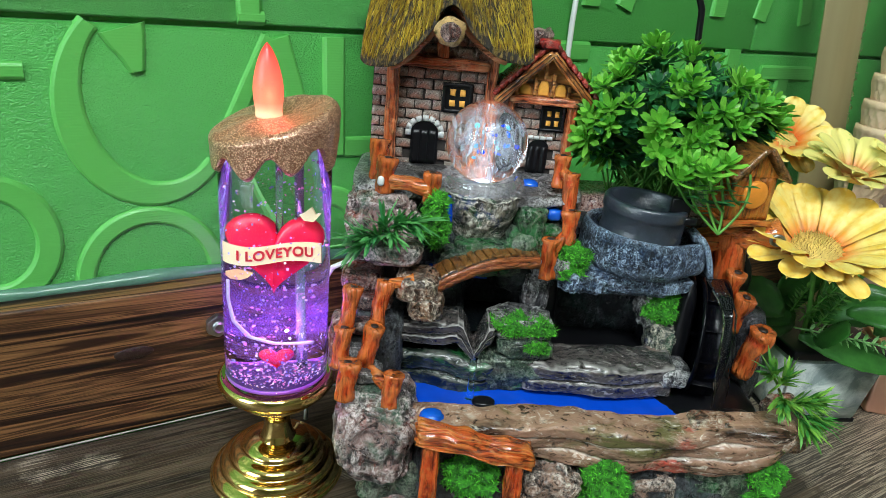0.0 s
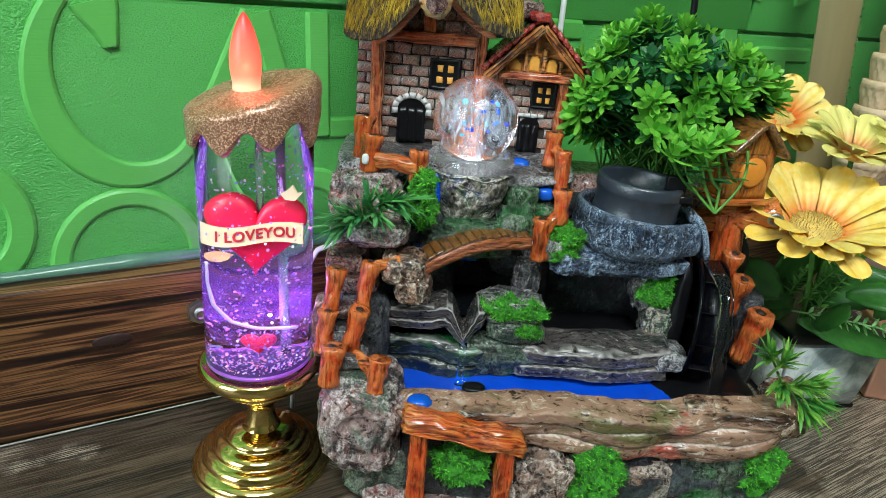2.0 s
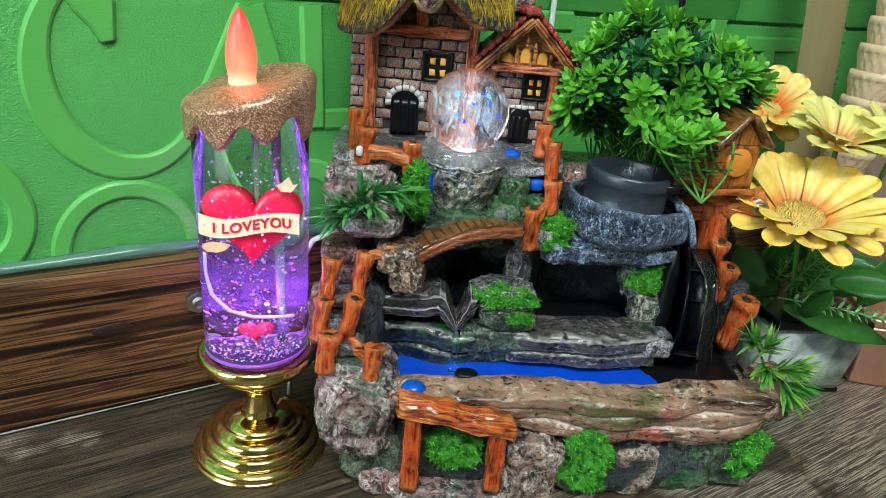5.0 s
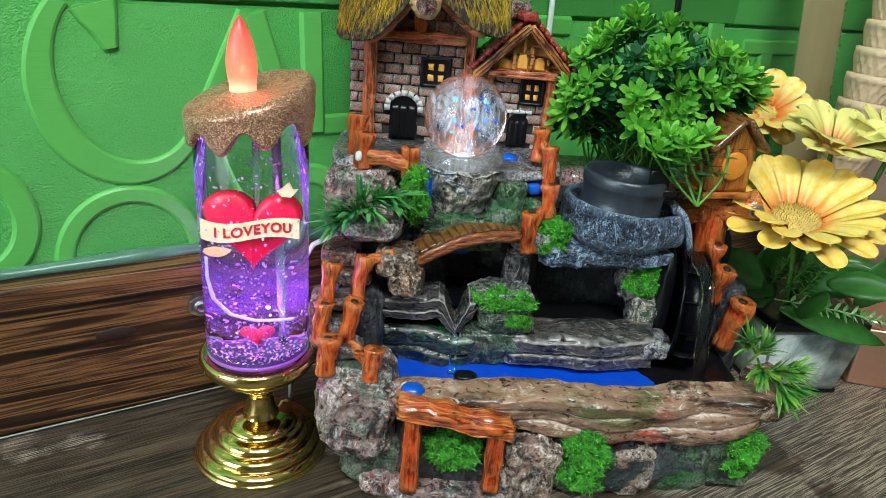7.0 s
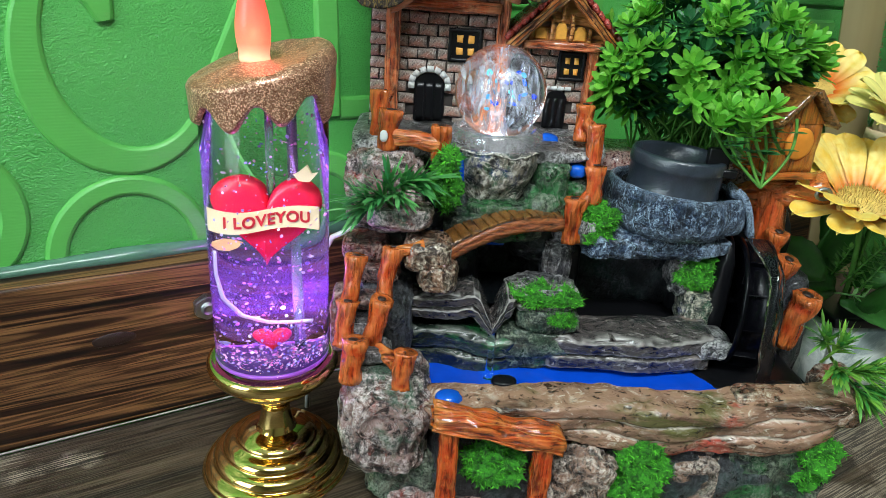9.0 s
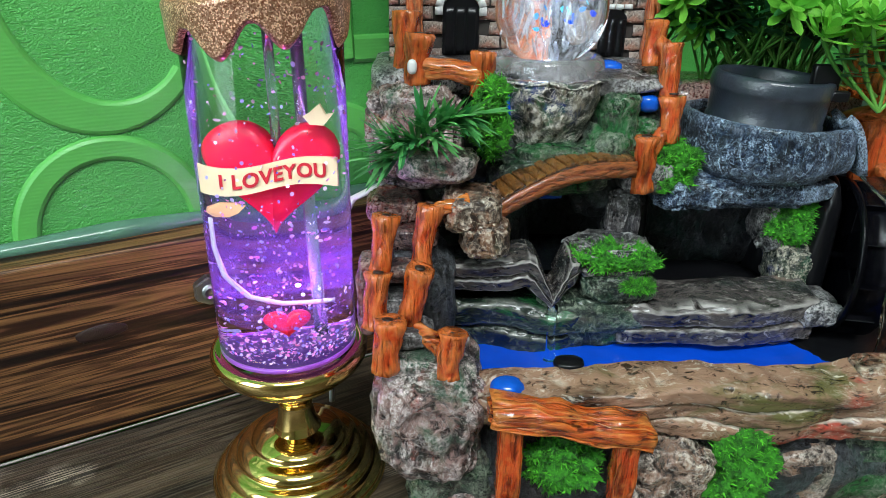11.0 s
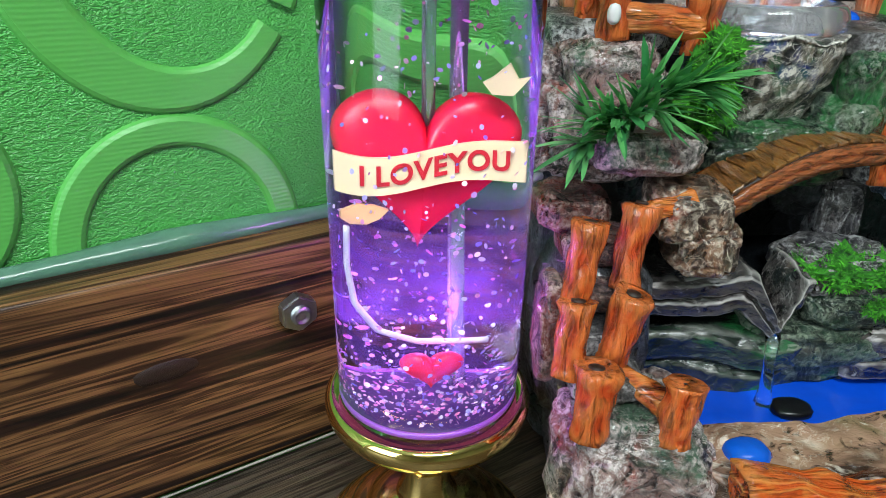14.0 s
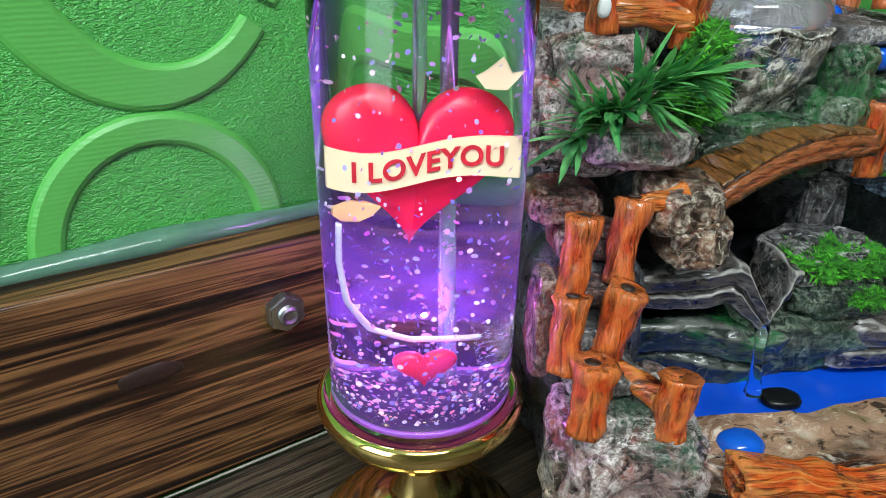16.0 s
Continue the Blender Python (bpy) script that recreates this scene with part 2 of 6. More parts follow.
k = Mat("brick_painted", (0.3, 0.24, 0.2), 0.45)
col = k.mix(k.random(), (0.2, 0.15, 0.125), (0.4, 0.31, 0.26))
col = k.mix(k.ramp(k.noise(48, 3), (0.5, 0.0), (0.6, 0.7)), col, (0.33, 0.1, 0.05))
grain = k.noise(520, 6, 0.7, None, 1.2)
col = k.mix(k.ramp(grain, (0.54, 0.0), (0.63, 0.75)), col, (0.66, 0.6, 0.54))
col = k.mix(k.ramp(grain, (0.37, 0.85), (0.45, 0.0)), col, (0.04, 0.028, 0.022))
k.colour(col).bump(grain, 0.8, 0.0012)
M_BRICK = k.m
M_GABLE = painted("gable_board_grey", (0.012, 0.01, 0.009), (0.06, 0.052, 0.045), (0.3, 0.26, 0.22), 120, (0.1, 0.04, 0.02))
M_MORTAR = plain("mortar_dark", (0.028, 0.02, 0.017), 0.7, 0, 0.4, 400, 0.4)

k = Mat("moss_flock", (0.05, 0.3, 0.02), 0.7)
col = k.mix(k.island(), (0.025, 0.24, 0.01), (0.2, 0.92, 0.05))
k.colour(k.mix(k.ramp(k.noise(260, 4, 0.7), (0.36, 0.85), (0.54, 0.0)), col, (0.006, 0.05, 0.006))).bump(k.noise(900, 5, 0.8), 1.0, 0.002)
M_MOSS = k.m


def leafy(name, dark, light, rough=0.4, through_=0.25, scale=120):
    k = Mat(name, light, rough)
    col = k.mix(k.island(), dark, light)
    col = k.mix(k.ramp(k.noise(scale, 3), (0.4, 0.0), (0.7, 0.5)), col, tuple(c * 0.55 for c in dark))
    k.colour(col)
    k.bump(k.noise(scale * 8, 2), 0.2, 0.0004)
    tr = k.add("ShaderNodeBsdfTranslucent")
    k.put(tr, "Color", col)
    mx = k.add("ShaderNodeMixShader", Fac=through_)
    k.t.links.new(k.p.outputs[0], mx.inputs[1])
    k.t.links.new(tr.outputs[0], mx.inputs[2])
    k.t.links.new(mx.outputs[0], k.t.nodes["Material Output"].inputs[0])
    return k.m


M_GRASS = leafy("grass_blades", (0.03, 0.24, 0.07), (0.2, 0.6, 0.17), 0.35, 0.3)
M_GRASSY = leafy("grass_blades_yellow", (0.03, 0.26, 0.05), (0.36, 0.66, 0.1), 0.35, 0.3)
M_BUSH = leafy("bush_fresh_green", (0.08, 0.38, 0.03), (0.3, 0.72, 0.09), 0.33, 0.3)
M_BUSH_SHADED = leafy("bush_deep_green_shaded", (0.012, 0.085, 0.03), (0.045, 0.24, 0.065))
M_STEM = leafy("stem_green", (0.06, 0.22, 0.03), (0.16, 0.4, 0.07), 0.4, 0.05)
M_LEAF = leafy("broad_leaf", (0.02, 0.12, 0.022), (0.075, 0.26, 0.04), 0.28)
M_SPRIG = leafy("sprig_green", (0.16, 0.42, 0.12), (0.36, 0.64, 0.25))
M_THATCH = leafy("thatch_straw", (0.2, 0.11, 0.02), (0.78, 0.6, 0.08), 0.42, 0.0, 60)
k = Mat("thatch_base", (0.2, 0.15, 0.03), 0.6)
comb = k.noise(620, 5, 0.6, k.coords((1, 0.25, 0.3)), 1.2)
k.colour(k.mix(k.ramp(comb, (0.5, 0.0), (0.6, 1.0)), (0.016, 0.01, 0.005), (0.2, 0.13, 0.03))).bump(comb, 1.0, 0.0025)
M_THATCHB = k.m

k = Mat("petal_yellow", (0.75, 0.42, 0.04), 0.5)
sep = k.add("ShaderNodeSeparateXYZ")
k.put(sep, 0, k.coords(kind="Object"))
base = k.ramp(sep.outputs[0], (0.0, 1.0), (0.016, 0.0))
col = k.mix(k.ramp(k.noise(150, 3), (0.35, 0.0), (0.65, 1.0)), (0.8, 0.5, 0.06), (0.84, 0.66, 0.2))
col = k.mix(base, col, (0.72, 0.09, 0.005))
k.colour(col).bump(k.noise(900, 2, 0.5, k.coords((0.05, 1, 1))), 0.3, 0.0005)
M_PETAL = k.m
k = Mat("petal_pale_yellow", (0.8, 0.68, 0.25), 0.5)
sep = k.add("ShaderNodeSeparateXYZ")
k.put(sep, 0, k.coords(kind="Object"))
k.colour(k.mix(k.ramp(sep.outputs[0], (0.0, 1.0), (0.012, 0.0)), (0.7, 0.61, 0.18), (0.6, 0.14, 0.02))).bump(k.noise(900, 2, 0.5, k.coords((0.05, 1, 1))), 0.3, 0.0005)
M_PETALP = k.m
M_SEED = leafy("flower_centre", (0.34, 0.2, 0.03), (0.8, 0.58, 0.16), 0.7, 0.0)

# Gold plated metal of the lamp foot.
k = Mat("gold_plate", (0.86, 0.6, 0.22), 0.09, 1.0)
k.put(k.p, "Roughness", k.ramp(k.noise(60, 4), (0.4, 0.05), (0.7, 0.16)))
M_GOLD = k.m

# Copper-brown glitter of the candle's cap.
k = Mat("glitter_copper", (0.4, 0.17, 0.1), 0.3, 0.0)
vor = k.add("ShaderNodeTexVoronoi", Scale=2100.0)
k.put(vor, "Vector", k.coords())
shade = k.add("ShaderNodeSeparateColor")
k.put(shade, 0, vor.outputs["Color"])
col = k.mix(k.ramp(shade.outputs[0], (0.0, 0.0), (0.6, 0.25), (0.9, 1.0)), (0.2, 0.06, 0.025), (1.0, 0.62, 0.42))
k.colour(col)
k.put(k.p, "Metallic", k.ramp(shade.outputs[1], (0.35, 0.0), (0.7, 0.7)))
nm = k.add("ShaderNodeBump", Strength=1.0, Distance=0.0012)
k.put(nm, "Height", shade.outputs[2])
k.put(k.p, "Normal", nm.outputs[0])
M_GLITTERCAP = k.m

M_GLASS = Mat("lamp_liquid", (0.97, 0.98, 1.0), 0.0, 0.0, Transmission_Weight=1.0, IOR=1.33).m
M_CRYSTAL = Mat("crystal_glass", (0.98, 0.98, 1.0), 0.01, 0.0, Transmission_Weight=1.0, IOR=1.36).m
k = Mat("flame_plastic", (0.9, 0.3, 0.2), 0.35)
sep = k.add("ShaderNodeSeparateXYZ")
k.put(sep, 0, k.coords())
fl = k.ramp(sep.outputs[2], (0.0, (1.0, 0.6, 0.38)), (0.008, (1.0, 0.2, 0.12)), (0.026, (0.95, 0.1, 0.07)), (0.035, (0.9, 0.03, 0.025)))
k.colour(fl)
k.put(k.p, "Emission Color", fl)
k.put(k.p, "Emission Strength", 0.85)
M_FLAME = k.m
k = Mat("heart_red", (0.92, 0.012, 0.075), 0.25, 0.0, Subsurface_Weight=0.4, Subsurface_Scale=0.01)
M_HEART = k.m
M_HEARTLET = Mat("heart_small_red", (0.95, 0.012, 0.012), 0.3, 0.0).m
M_BANNER = plain("banner_cream", (0.85, 0.66, 0.42), 0.4, 0, 0.05)
M_TIP = plain("arrow_peach", (0.85, 0.45, 0.24), 0.4, 0, 0.1)
M_LETTER = plain("letter_red", (0.55, 0.015, 0.03), 0.4, 0, 0.1)
M_ROD = Mat("clear_rod", (0.8, 0.85, 1.0), 0.1, 0.0, Transmission_Weight=0.88).m
M_FOIL = Mat("glitter_flake", (0.9, 0.8, 0.95), 0.3, 0.5)
M_FOIL.colour(M_FOIL.ramp(M_FOIL.island(), (0.0, (1.0, 0.25, 0.75)), (0.35, (1.0, 0.85, 1.0)), (0.7, (0.3, 0.3, 1.0)), (1.0, (1.0, 0.35, 0.6))))
M_FOIL = M_FOIL.m
k = Mat("led_violet", (0.02, 0.01, 0.04), 0.3)
k.put(k.p, "Emission Color", (0.34, 0.1, 1.0, 1))
k.put(k.p, "Emission Strength", 0.14)
M_LED = k.m
# Fine glitter held in the liquid: mostly clear, a little of the light scattered.
k = Mat("glitter_haze_lamplit", (0.9, 0.85, 1.0), 0.6)
tr = k.add("ShaderNodeBsdfTransparent")
# The lamp's violet light is put into both scatter colours.
tl = k.add("ShaderNodeBsdfTranslucent", Color=(0.4, 0.2, 0.98, 1))
ad = k.add("ShaderNodeMixShader", Fac=0.5)
df = k.add("ShaderNodeBsdfDiffuse", Color=(0.4, 0.2, 0.98, 1))
k.t.links.new(tl.outputs[0], ad.inputs[1])
k.t.links.new(df.outputs[0], ad.inputs[2])
mx = k.add("ShaderNodeMixShader")
k.put(mx, "Fac", k.ramp(k.noise(90, 4, 0.6), (0.38, 0.05), (0.66, 0.24)))
k.t.links.new(tr.outputs[0], mx.inputs[1])
k.t.links.new(ad.outputs[0], mx.inputs[2])
k.t.links.new(mx.outputs[0], k.t.nodes["Material Output"].inputs[0])
M_HAZE = k.m

# Green embossed foam wall.
k = Mat("wall_green_foam", (0.07, 0.36, 0.03), 0.42)
leather = k.add("ShaderNodeTexVoronoi", Scale=330.0)
leather.feature = "SMOOTH_F1"
k.put(leather, "Vector", k.mix(0.02, k.coords((1, 1, 1.25)), k.add("ShaderNodeTexNoise", Scale=160.0).outputs["Color"]))
k.colour(k.mix(k.noise(9, 4), (0.045, 0.34, 0.05), (0.09, 0.43, 0.08)))
k.bump(k.mul(leather.outputs["Distance"], k.mul(k.noise(500, 3), 0.6), "ADD"), 0.6, 0.0018)
M_WALL = k.m
k = Mat("wall_green_ribbed", (0.08, 0.38, 0.035), 0.4)
k.colour(k.mix(k.noise(12, 4), (0.075, 0.38, 0.06), (0.12, 0.46, 0.095)))
wav = k.add("ShaderNodeTexWave", Scale=190.0, Distortion=1.5, Detail=2.0)
wav.bands_direction = "Z"
k.put(wav, "Vector", k.coords())
k.bump(wav.outputs["Fac"], 0.14, 0.0005)
M_WALLRIB = k.m
M_SEAL = plain("sealant_milky", (0.12, 0.27, 0.18), 0.2, 0, 0.45, 60, 0.5, Transmission_Weight=0.25)

# Dark stained plank and table wood.
k = Mat("plank_brown", (0.14, 0.06, 0.025), 0.45, 0.0, Specular_IOR_Level=0.3)
v = k.coords((0.035, 1, 1))
rings = k.noise(70, 6, 0.6, v, 0.9)
fine = k.noise(420, 4, 0.6, k.coords((0.025, 1, 1)))
col = k.ramp(rings, (0.37, (0.005, 0.003, 0.002)), (0.44, (0.035, 0.014, 0.006)), (0.49, (0.24, 0.115, 0.042)), (0.53, (0.03, 0.012, 0.005)), (0.6, (0.23, 0.11, 0.042)), (0.66, (0.012, 0.006, 0.003)))
col = k.mix(k.ramp(fine, (0.45, 0.0), (0.65, 0.55)), col, (0.03, 0.012, 0.006))
k.colour(col).bump(fine, 0.4, 0.0008)
M_PLANK = k.m
# Dark knot colour, also used where recess shade is painted.
M_KNOT_SHADE = plain("knot_and_shade_dark", (0.02, 0.008, 0.004), 0.5, 0, 0.5, 500, 0.5)
k = Mat("table_wood", (0.1, 0.06, 0.035), 0.36, 0.0, Specular_IOR_Level=0.4)
v = k.coords((0.05, 1, 1))
rings = k.noise(170, 7, 0.72, k.coords((0.03, 1, 1)), 0.4)
fine = k.noise(1150, 5, 0.65, k.coords((0.022, 1, 1)), 0.25)
sep = k.add("ShaderNodeSeparateXYZ")
k.put(sep, 0, k.coords())
# Pale worn grain; its rise along x paints in glare on the table.
pale_mask = k.ramp(k.mul(k.noise(11, 4), k.ramp(sep.outputs[0], (0.15, 0.33), (0.6, 0.66)), "ADD"), (0.95, 0.14), (1.16, 1.0))
col = k.ramp(rings, (0.4, (0.008, 0.005, 0.003)), (0.5, (0.03, 0.018, 0.01)), (0.6, (0.075, 0.05, 0.03)))
col = k.mix(k.mul(k.ramp(fine, (0.5, 0.0), (0.54, 1.0)), pale_mask), k.mix(k.mul(pale_mask, 0.1), col, (0.3, 0.27, 0.23)), (0.33, 0.27, 0.2))
k.colour(col).bump(k.mul(rings, fine, "ADD"), 0.35, 0.0008)
M_TABLE = k.m
M_ROOM = plain("room_wall_cream", (0.4, 0.37, 0.33), 0.8, 0, 0.08, 8)
M_CEIL = plain("ceiling_white", (0.6, 0.6, 0.6), 0.8, 0, 0.04, 8)
M_FLOOR = plain("floor_brown", (0.16, 0.1, 0.06), 0.5, 0, 0.3, 12)
k = Mat("lamp_diffuser", (0.9, 0.9, 0.9), 0.5)
k.put(k.p, "Emission Color", (1.0, 0.96, 0.9, 1))
k.put(k.p, "Emission Strength", 6.0)
M_DIFFUSER = k.m
k = Mat("fill_glow", (0.9, 0.9, 0.9), 0.5)
k.put(k.p, "Emission Color", (0.85, 0.93, 1.0, 1))
k.put(k.p, "Emission Strength", 3.0)
M_FILL_GLOW = k.m
k = Mat("pot_marble", (0.3, 0.34, 0.32), 0.45)
k.colour(k.mix(k.ramp(k.noise(45, 7, 0.7, None, 0.8), (0.4, 0.0), (0.62, 1.0)), (0.22, 0.27, 0.26), (0.6, 0.64, 0.6))).bump(k.noise(300, 4), 0.2)
M_POT = k.m
k = Mat("gold_card", (0.42, 0.34, 0.17), 0.3, 0.55)
k.colour(k.mix(k.noise(60, 3, 0.5, k.coords((1, 1, 0.1))), (0.36, 0.29, 0.14), (0.52, 0.43, 0.24)))
M_CARD = k.m
k = Mat("wafer_beige", (0.62, 0.43, 0.26), 0.6)
k.colour(k.mix(k.noise(120, 4), (0.55, 0.36, 0.2), (0.75, 0.56, 0.38))).bump(k.noise(400, 3), 0.3)
M_WAFER = k.m
k = Mat("silver_dots", (0.8, 0.8, 0.75), 0.2, 1.0)
M_SILVER = k.m


# ---- builders ----
def thing(name, m, label, category, group=""):
    ob = new(name)
    ob.empty_display_size = 0.02
    ob.matrix_world = m
    return tagged(ob, label, category, group)


def mesh_of(name, bm, material, smooth=True):
    me = bpy.data.meshes.new(name)
    bm.normal_update()
    bm.to_mesh(me)
    bm.free()
    if material:
        me.materials.append(material)
    if smooth:
        me.polygons.foreach_set("use_smooth", [True] * len(me.polygons))
    return me


def part(name, bm, material, parent=None, label="", smooth=True, m=None):
    ob = new(name, bm if isinstance(bm, bpy.types.Mesh) else mesh_of(name, bm, material, smooth))
    if parent:
        ob.parent = parent
    if m is not None:
        ob.matrix_basis = m
    if label:
        ob["label"] = label
    return ob


def structure(name, bm, material, label, category, smooth=False):
    return tagged(part(name, bm, material, None, "", smooth), label, category, "", "structure")


def box(x0, x1, y0, y1, z0, z1, bevel=0.0, segs=2):
    bm = bmesh.new()
    bmesh.ops.create_cube(bm, size=1, matrix=Matrix.LocRotScale(((x0 + x1) / 2, (y0 + y1) / 2, (z0 + z1) / 2), None, (x1 - x0, y1 - y0, z1 - z0)))
    if bevel:
        bmesh.ops.bevel(bm, geom=bm.edges[:], offset=bevel, segments=segs, affect="EDGES", profile=0.5)
    return bm


def rough_box(x0, x1, y0, y1, z0, z1, amount=0.0006, scale=90, cuts=10, bevel=0.001, seed=0):
    """A bevelled bar whose faces wander a little, as carved or cast."""
    bm = box(x0, x1, y0, y1, z0, z1)
    long_edges = [e for e in bm.edges if e.calc_length() > 0.004]
    bmesh.ops.subdivide_edges(bm, edges=long_edges, cuts=cuts, use_grid_fill=True)
    c = Vector(((x0 + x1) / 2, (y0 + y1) / 2, (z0 + z1) / 2))
    h = Vector(((x1 - x0) / 2, (y1 - y0) / 2, (z1 - z0) / 2))
    for w in bm.verts:
        d = w.co - c
        near = [max(0.0, abs(d[i]) - (h[i] - bevel)) for i in range(3)]
        if sum(n > 0 for n in near) > 1:
            w.co -= Vector([math.copysign(near[i] * 0.35, d[i]) for i in range(3)])
        w.co += noise.noise_vector(w.co * scale + Vector((seed * 7.1, 0, 0))) * amount
    return bm


def lathe(profile, segs=64, closed=False):
    """profile: (radius, z) from bottom to top, turned round z."""
    bm = bmesh.new()
    rings = []
    for r, z in profile:
        if r < 1e-6:
            rings.append([bm.verts.new((0, 0, z))])
        else:
            rings.append([bm.verts.new((r * math.cos(math.tau * i / segs), r * math.sin(math.tau * i / segs), z)) for i in range(segs)])
    pairs = list(zip(rings, rings[1:]))
    if closed:
        pairs.append((rings[-1], rings[0]))
    for a, b in pairs:
        for i in range(segs):
            j = (i + 1) % segs
            if len(a) == 1 and len(b) == 1:
                continue
            if len(a) == 1:
                bm.faces.new((a[0], b[j], b[i]))
            elif len(b) == 1:
                bm.faces.new((a[i], a[j], b[0]))
            else:
                bm.faces.new((a[i], a[j], b[j], b[i]))
    bmesh.ops.recalc_face_normals(bm, faces=bm.faces[:])
    return bm


def soft_profile(points, steps=4):
    """Catmull-Rom through (radius, z) points."""
    out = []
    n = len(points)
    for i in range(n - 1):
        p = [points[max(0, i - 1)], points[i], points[i + 1], points[min(n - 1, i + 2)]]
        for s in range(steps):
            t = s / steps
            out.append(tuple(max(0.0, 0.5 * (2 * p[1][a] + (p[2][a] - p[0][a]) * t + (2 * p[0][a] - 5 * p[1][a] + 4 * p[2][a] - p[3][a]) * t * t + (3 * p[1][a] - p[0][a] - 3 * p[2][a] + p[3][a]) * t ** 3)) for a in (0, 1)))
    out.append(points[-1])
    return out


def tube(path, radii, segs=10, bm=None, cap=True, gnarl=0.0, seed=0):
    """A round bar along a path of points with a radius at each."""
    bm = bm or bmesh.new()
    path = [Vector(p) for p in path]
    if not hasattr(radii, "__len__"):
        radii = [radii] * len(path)
    rings, side = [], None
    for i, p in enumerate(path):
        d = (path[min(i + 1, len(path) - 1)] - path[max(i - 1, 0)]).normalized()
        if side is None:
            side = d.orthogonal().normalized()
        side = (side - d * side.dot(d)).normalized()
        up = d.cross(side)
        ring = []
        for k in range(segs):
            a = math.tau * k / segs
            r = radii[i] * (1 + gnarl * noise.noise(Vector((math.cos(a) * 1.6, math.sin(a) * 1.6, i * 0.35 + seed * 3.7))))
            ring.append(bm.verts.new(p + side * (r * math.cos(a)) + up * (r * math.sin(a))))
        rings.append(ring)
    for a, b in zip(rings, rings[1:]):
        for k in range(segs):
            bm.faces.new((a[k], a[(k + 1) % segs], b[(k + 1) % segs], b[k]))
    if cap:
        bm.faces.new(rings[0][::-1])
        bm.faces.new(rings[-1])
    return bm


def log_mesh(a, b, r, seed=0, flare=1.1, hollow=True, segs=18, steps=9):
    """A short gnarled log from a to b with a hollowed end."""
    a, b = Vector(a), Vector(b)
    path, radii = [], []
    for i in range(steps):
        t = i / (steps - 1)
        path.append(a.lerp(b, t) + noise.noise_vector(Vector((seed * 5.3, t * 2.2, 1))) * r * 0.3)
        radii.append(r * (1 + 0.13 * noise.noise(Vector((seed, t * 3, 4)))) * (0.84 + (flare - 0.84) * t ** 2.2 + 0.1 * (1 - t) ** 3))
    if hollow:
        d = (b - a).normalized()
        path += [path[-1] + d * r * 0.08, path[-1] + d * r * 0.02, path[-1] - d * r * 0.25]
        radii += [radii[-1] * 0.85, radii[-1] * 0.55, radii[-1] * 0.3]
    return tube(path, radii, segs, None, True, 0.24, seed)


def rock(c, r, seed, lumps=0.22, boxy=0.55, strata=0.0, sub=4, turn=0.0, tilt=0.0, bm=None, fine=0.05):
    """A stone: a boxy ball with broken faces, ledges and pits."""
    own = bmesh.new()
    bmesh.ops.create_icosphere(own, subdivisions=sub, radius=1)
    rot = Euler((radians(tilt), 0, radians(turn))).to_matrix()
    off = Vector((seed * 3.17, seed * 1.91, seed * 2.63))
    size = min(r)
    for w in own.verts:
        n = w.co.normalized()
        p = Vector([math.copysign(abs(q) ** boxy, q) for q in n])
        p = p / max(1.0, p.length * 0.8)
        q = Vector((p.x * r[0], p.y * r[1], p.z * r[2])) / max(size, 0.006)
        d = lumps * noise.noise(q * 1.1 + off) + lumps * 0.7 * (abs(noise.noise(q * 2.3 + off)) - 0.25) + fine * noise.noise(q * 6.5 + off) + fine * 0.6 * noise.noise(q * 14 + off)
        d -= 0.16 * max(0.0, 1 - abs(noise.noise(q * 1.7 + off * 1.3)) / 0.07) + 0.08 * max(0.0, 1 - abs(noise.noise(q * 3.9 - off)) / 0.08)
        d += strata * (0.5 - abs(((q.z * 1.7 + 0.5 * noise.noise(q * 0.8 + off)) % 1.0) - 0.5))
        p = Vector((p.x * r[0], p.y * r[1], p.z * r[2])) + n * d * size
        w.co = rot @ p + Vector(c)
    if bm is None:
        return own
    me = bpy.data.meshes.new("tmp")
    own.to_mesh(me)
    own.free()
    bm.from_mesh(me)
    bpy.data.meshes.remove(me)
    return bm


def blade(bm, root, way, length, width, droop, rng, segs=5, fold=0.25):
    """A tapering leaf or grass blade that bends over."""
    p, d = Vector(root), Vector(way).normalized()
    side = d.cross(Vector((rng.uniform(-0.3, 0.3), rng.uniform(-0.3, 0.3), 1))).normalized()
    if side.length < 0.1:
        side = Vector((1, 0, 0))
    rows = []
    for i in range(segs + 1):
        t = i / segs
        w = width * (0.35 + 1.3 * t) * (1 - t) ** 0.6 if t < 1 else 0
        nrm = side.cross(d).normalized()
        if i == segs:
            rows.append([bm.verts.new(p)])
        else:
            rows.append([bm.verts.new(p - side * w), bm.verts.new(p + nrm * w * -fold), bm.verts.new(p + side * w)])
        p = p + d * (length / segs)
        d = (d + Vector((0, 0, -droop / segs))).normalized()
    for a, b in zip(rows, rows[1:]):
        if len(b) == 3:
            bm.faces.new((a[0], a[1], b[1], b[0]))
            bm.faces.new((a[1], a[2], b[2], b[1]))
        else:
            bm.faces.new((a[0], a[1], b[0]))
            bm.faces.new((a[1], a[2], b[0]))


def grid(bm, rows):
    for a, b in zip(rows, rows[1:]):
        for i in range(len(a) - 1):
            bm.faces.new((a[i], a[i + 1], b[i + 1], b[i]))


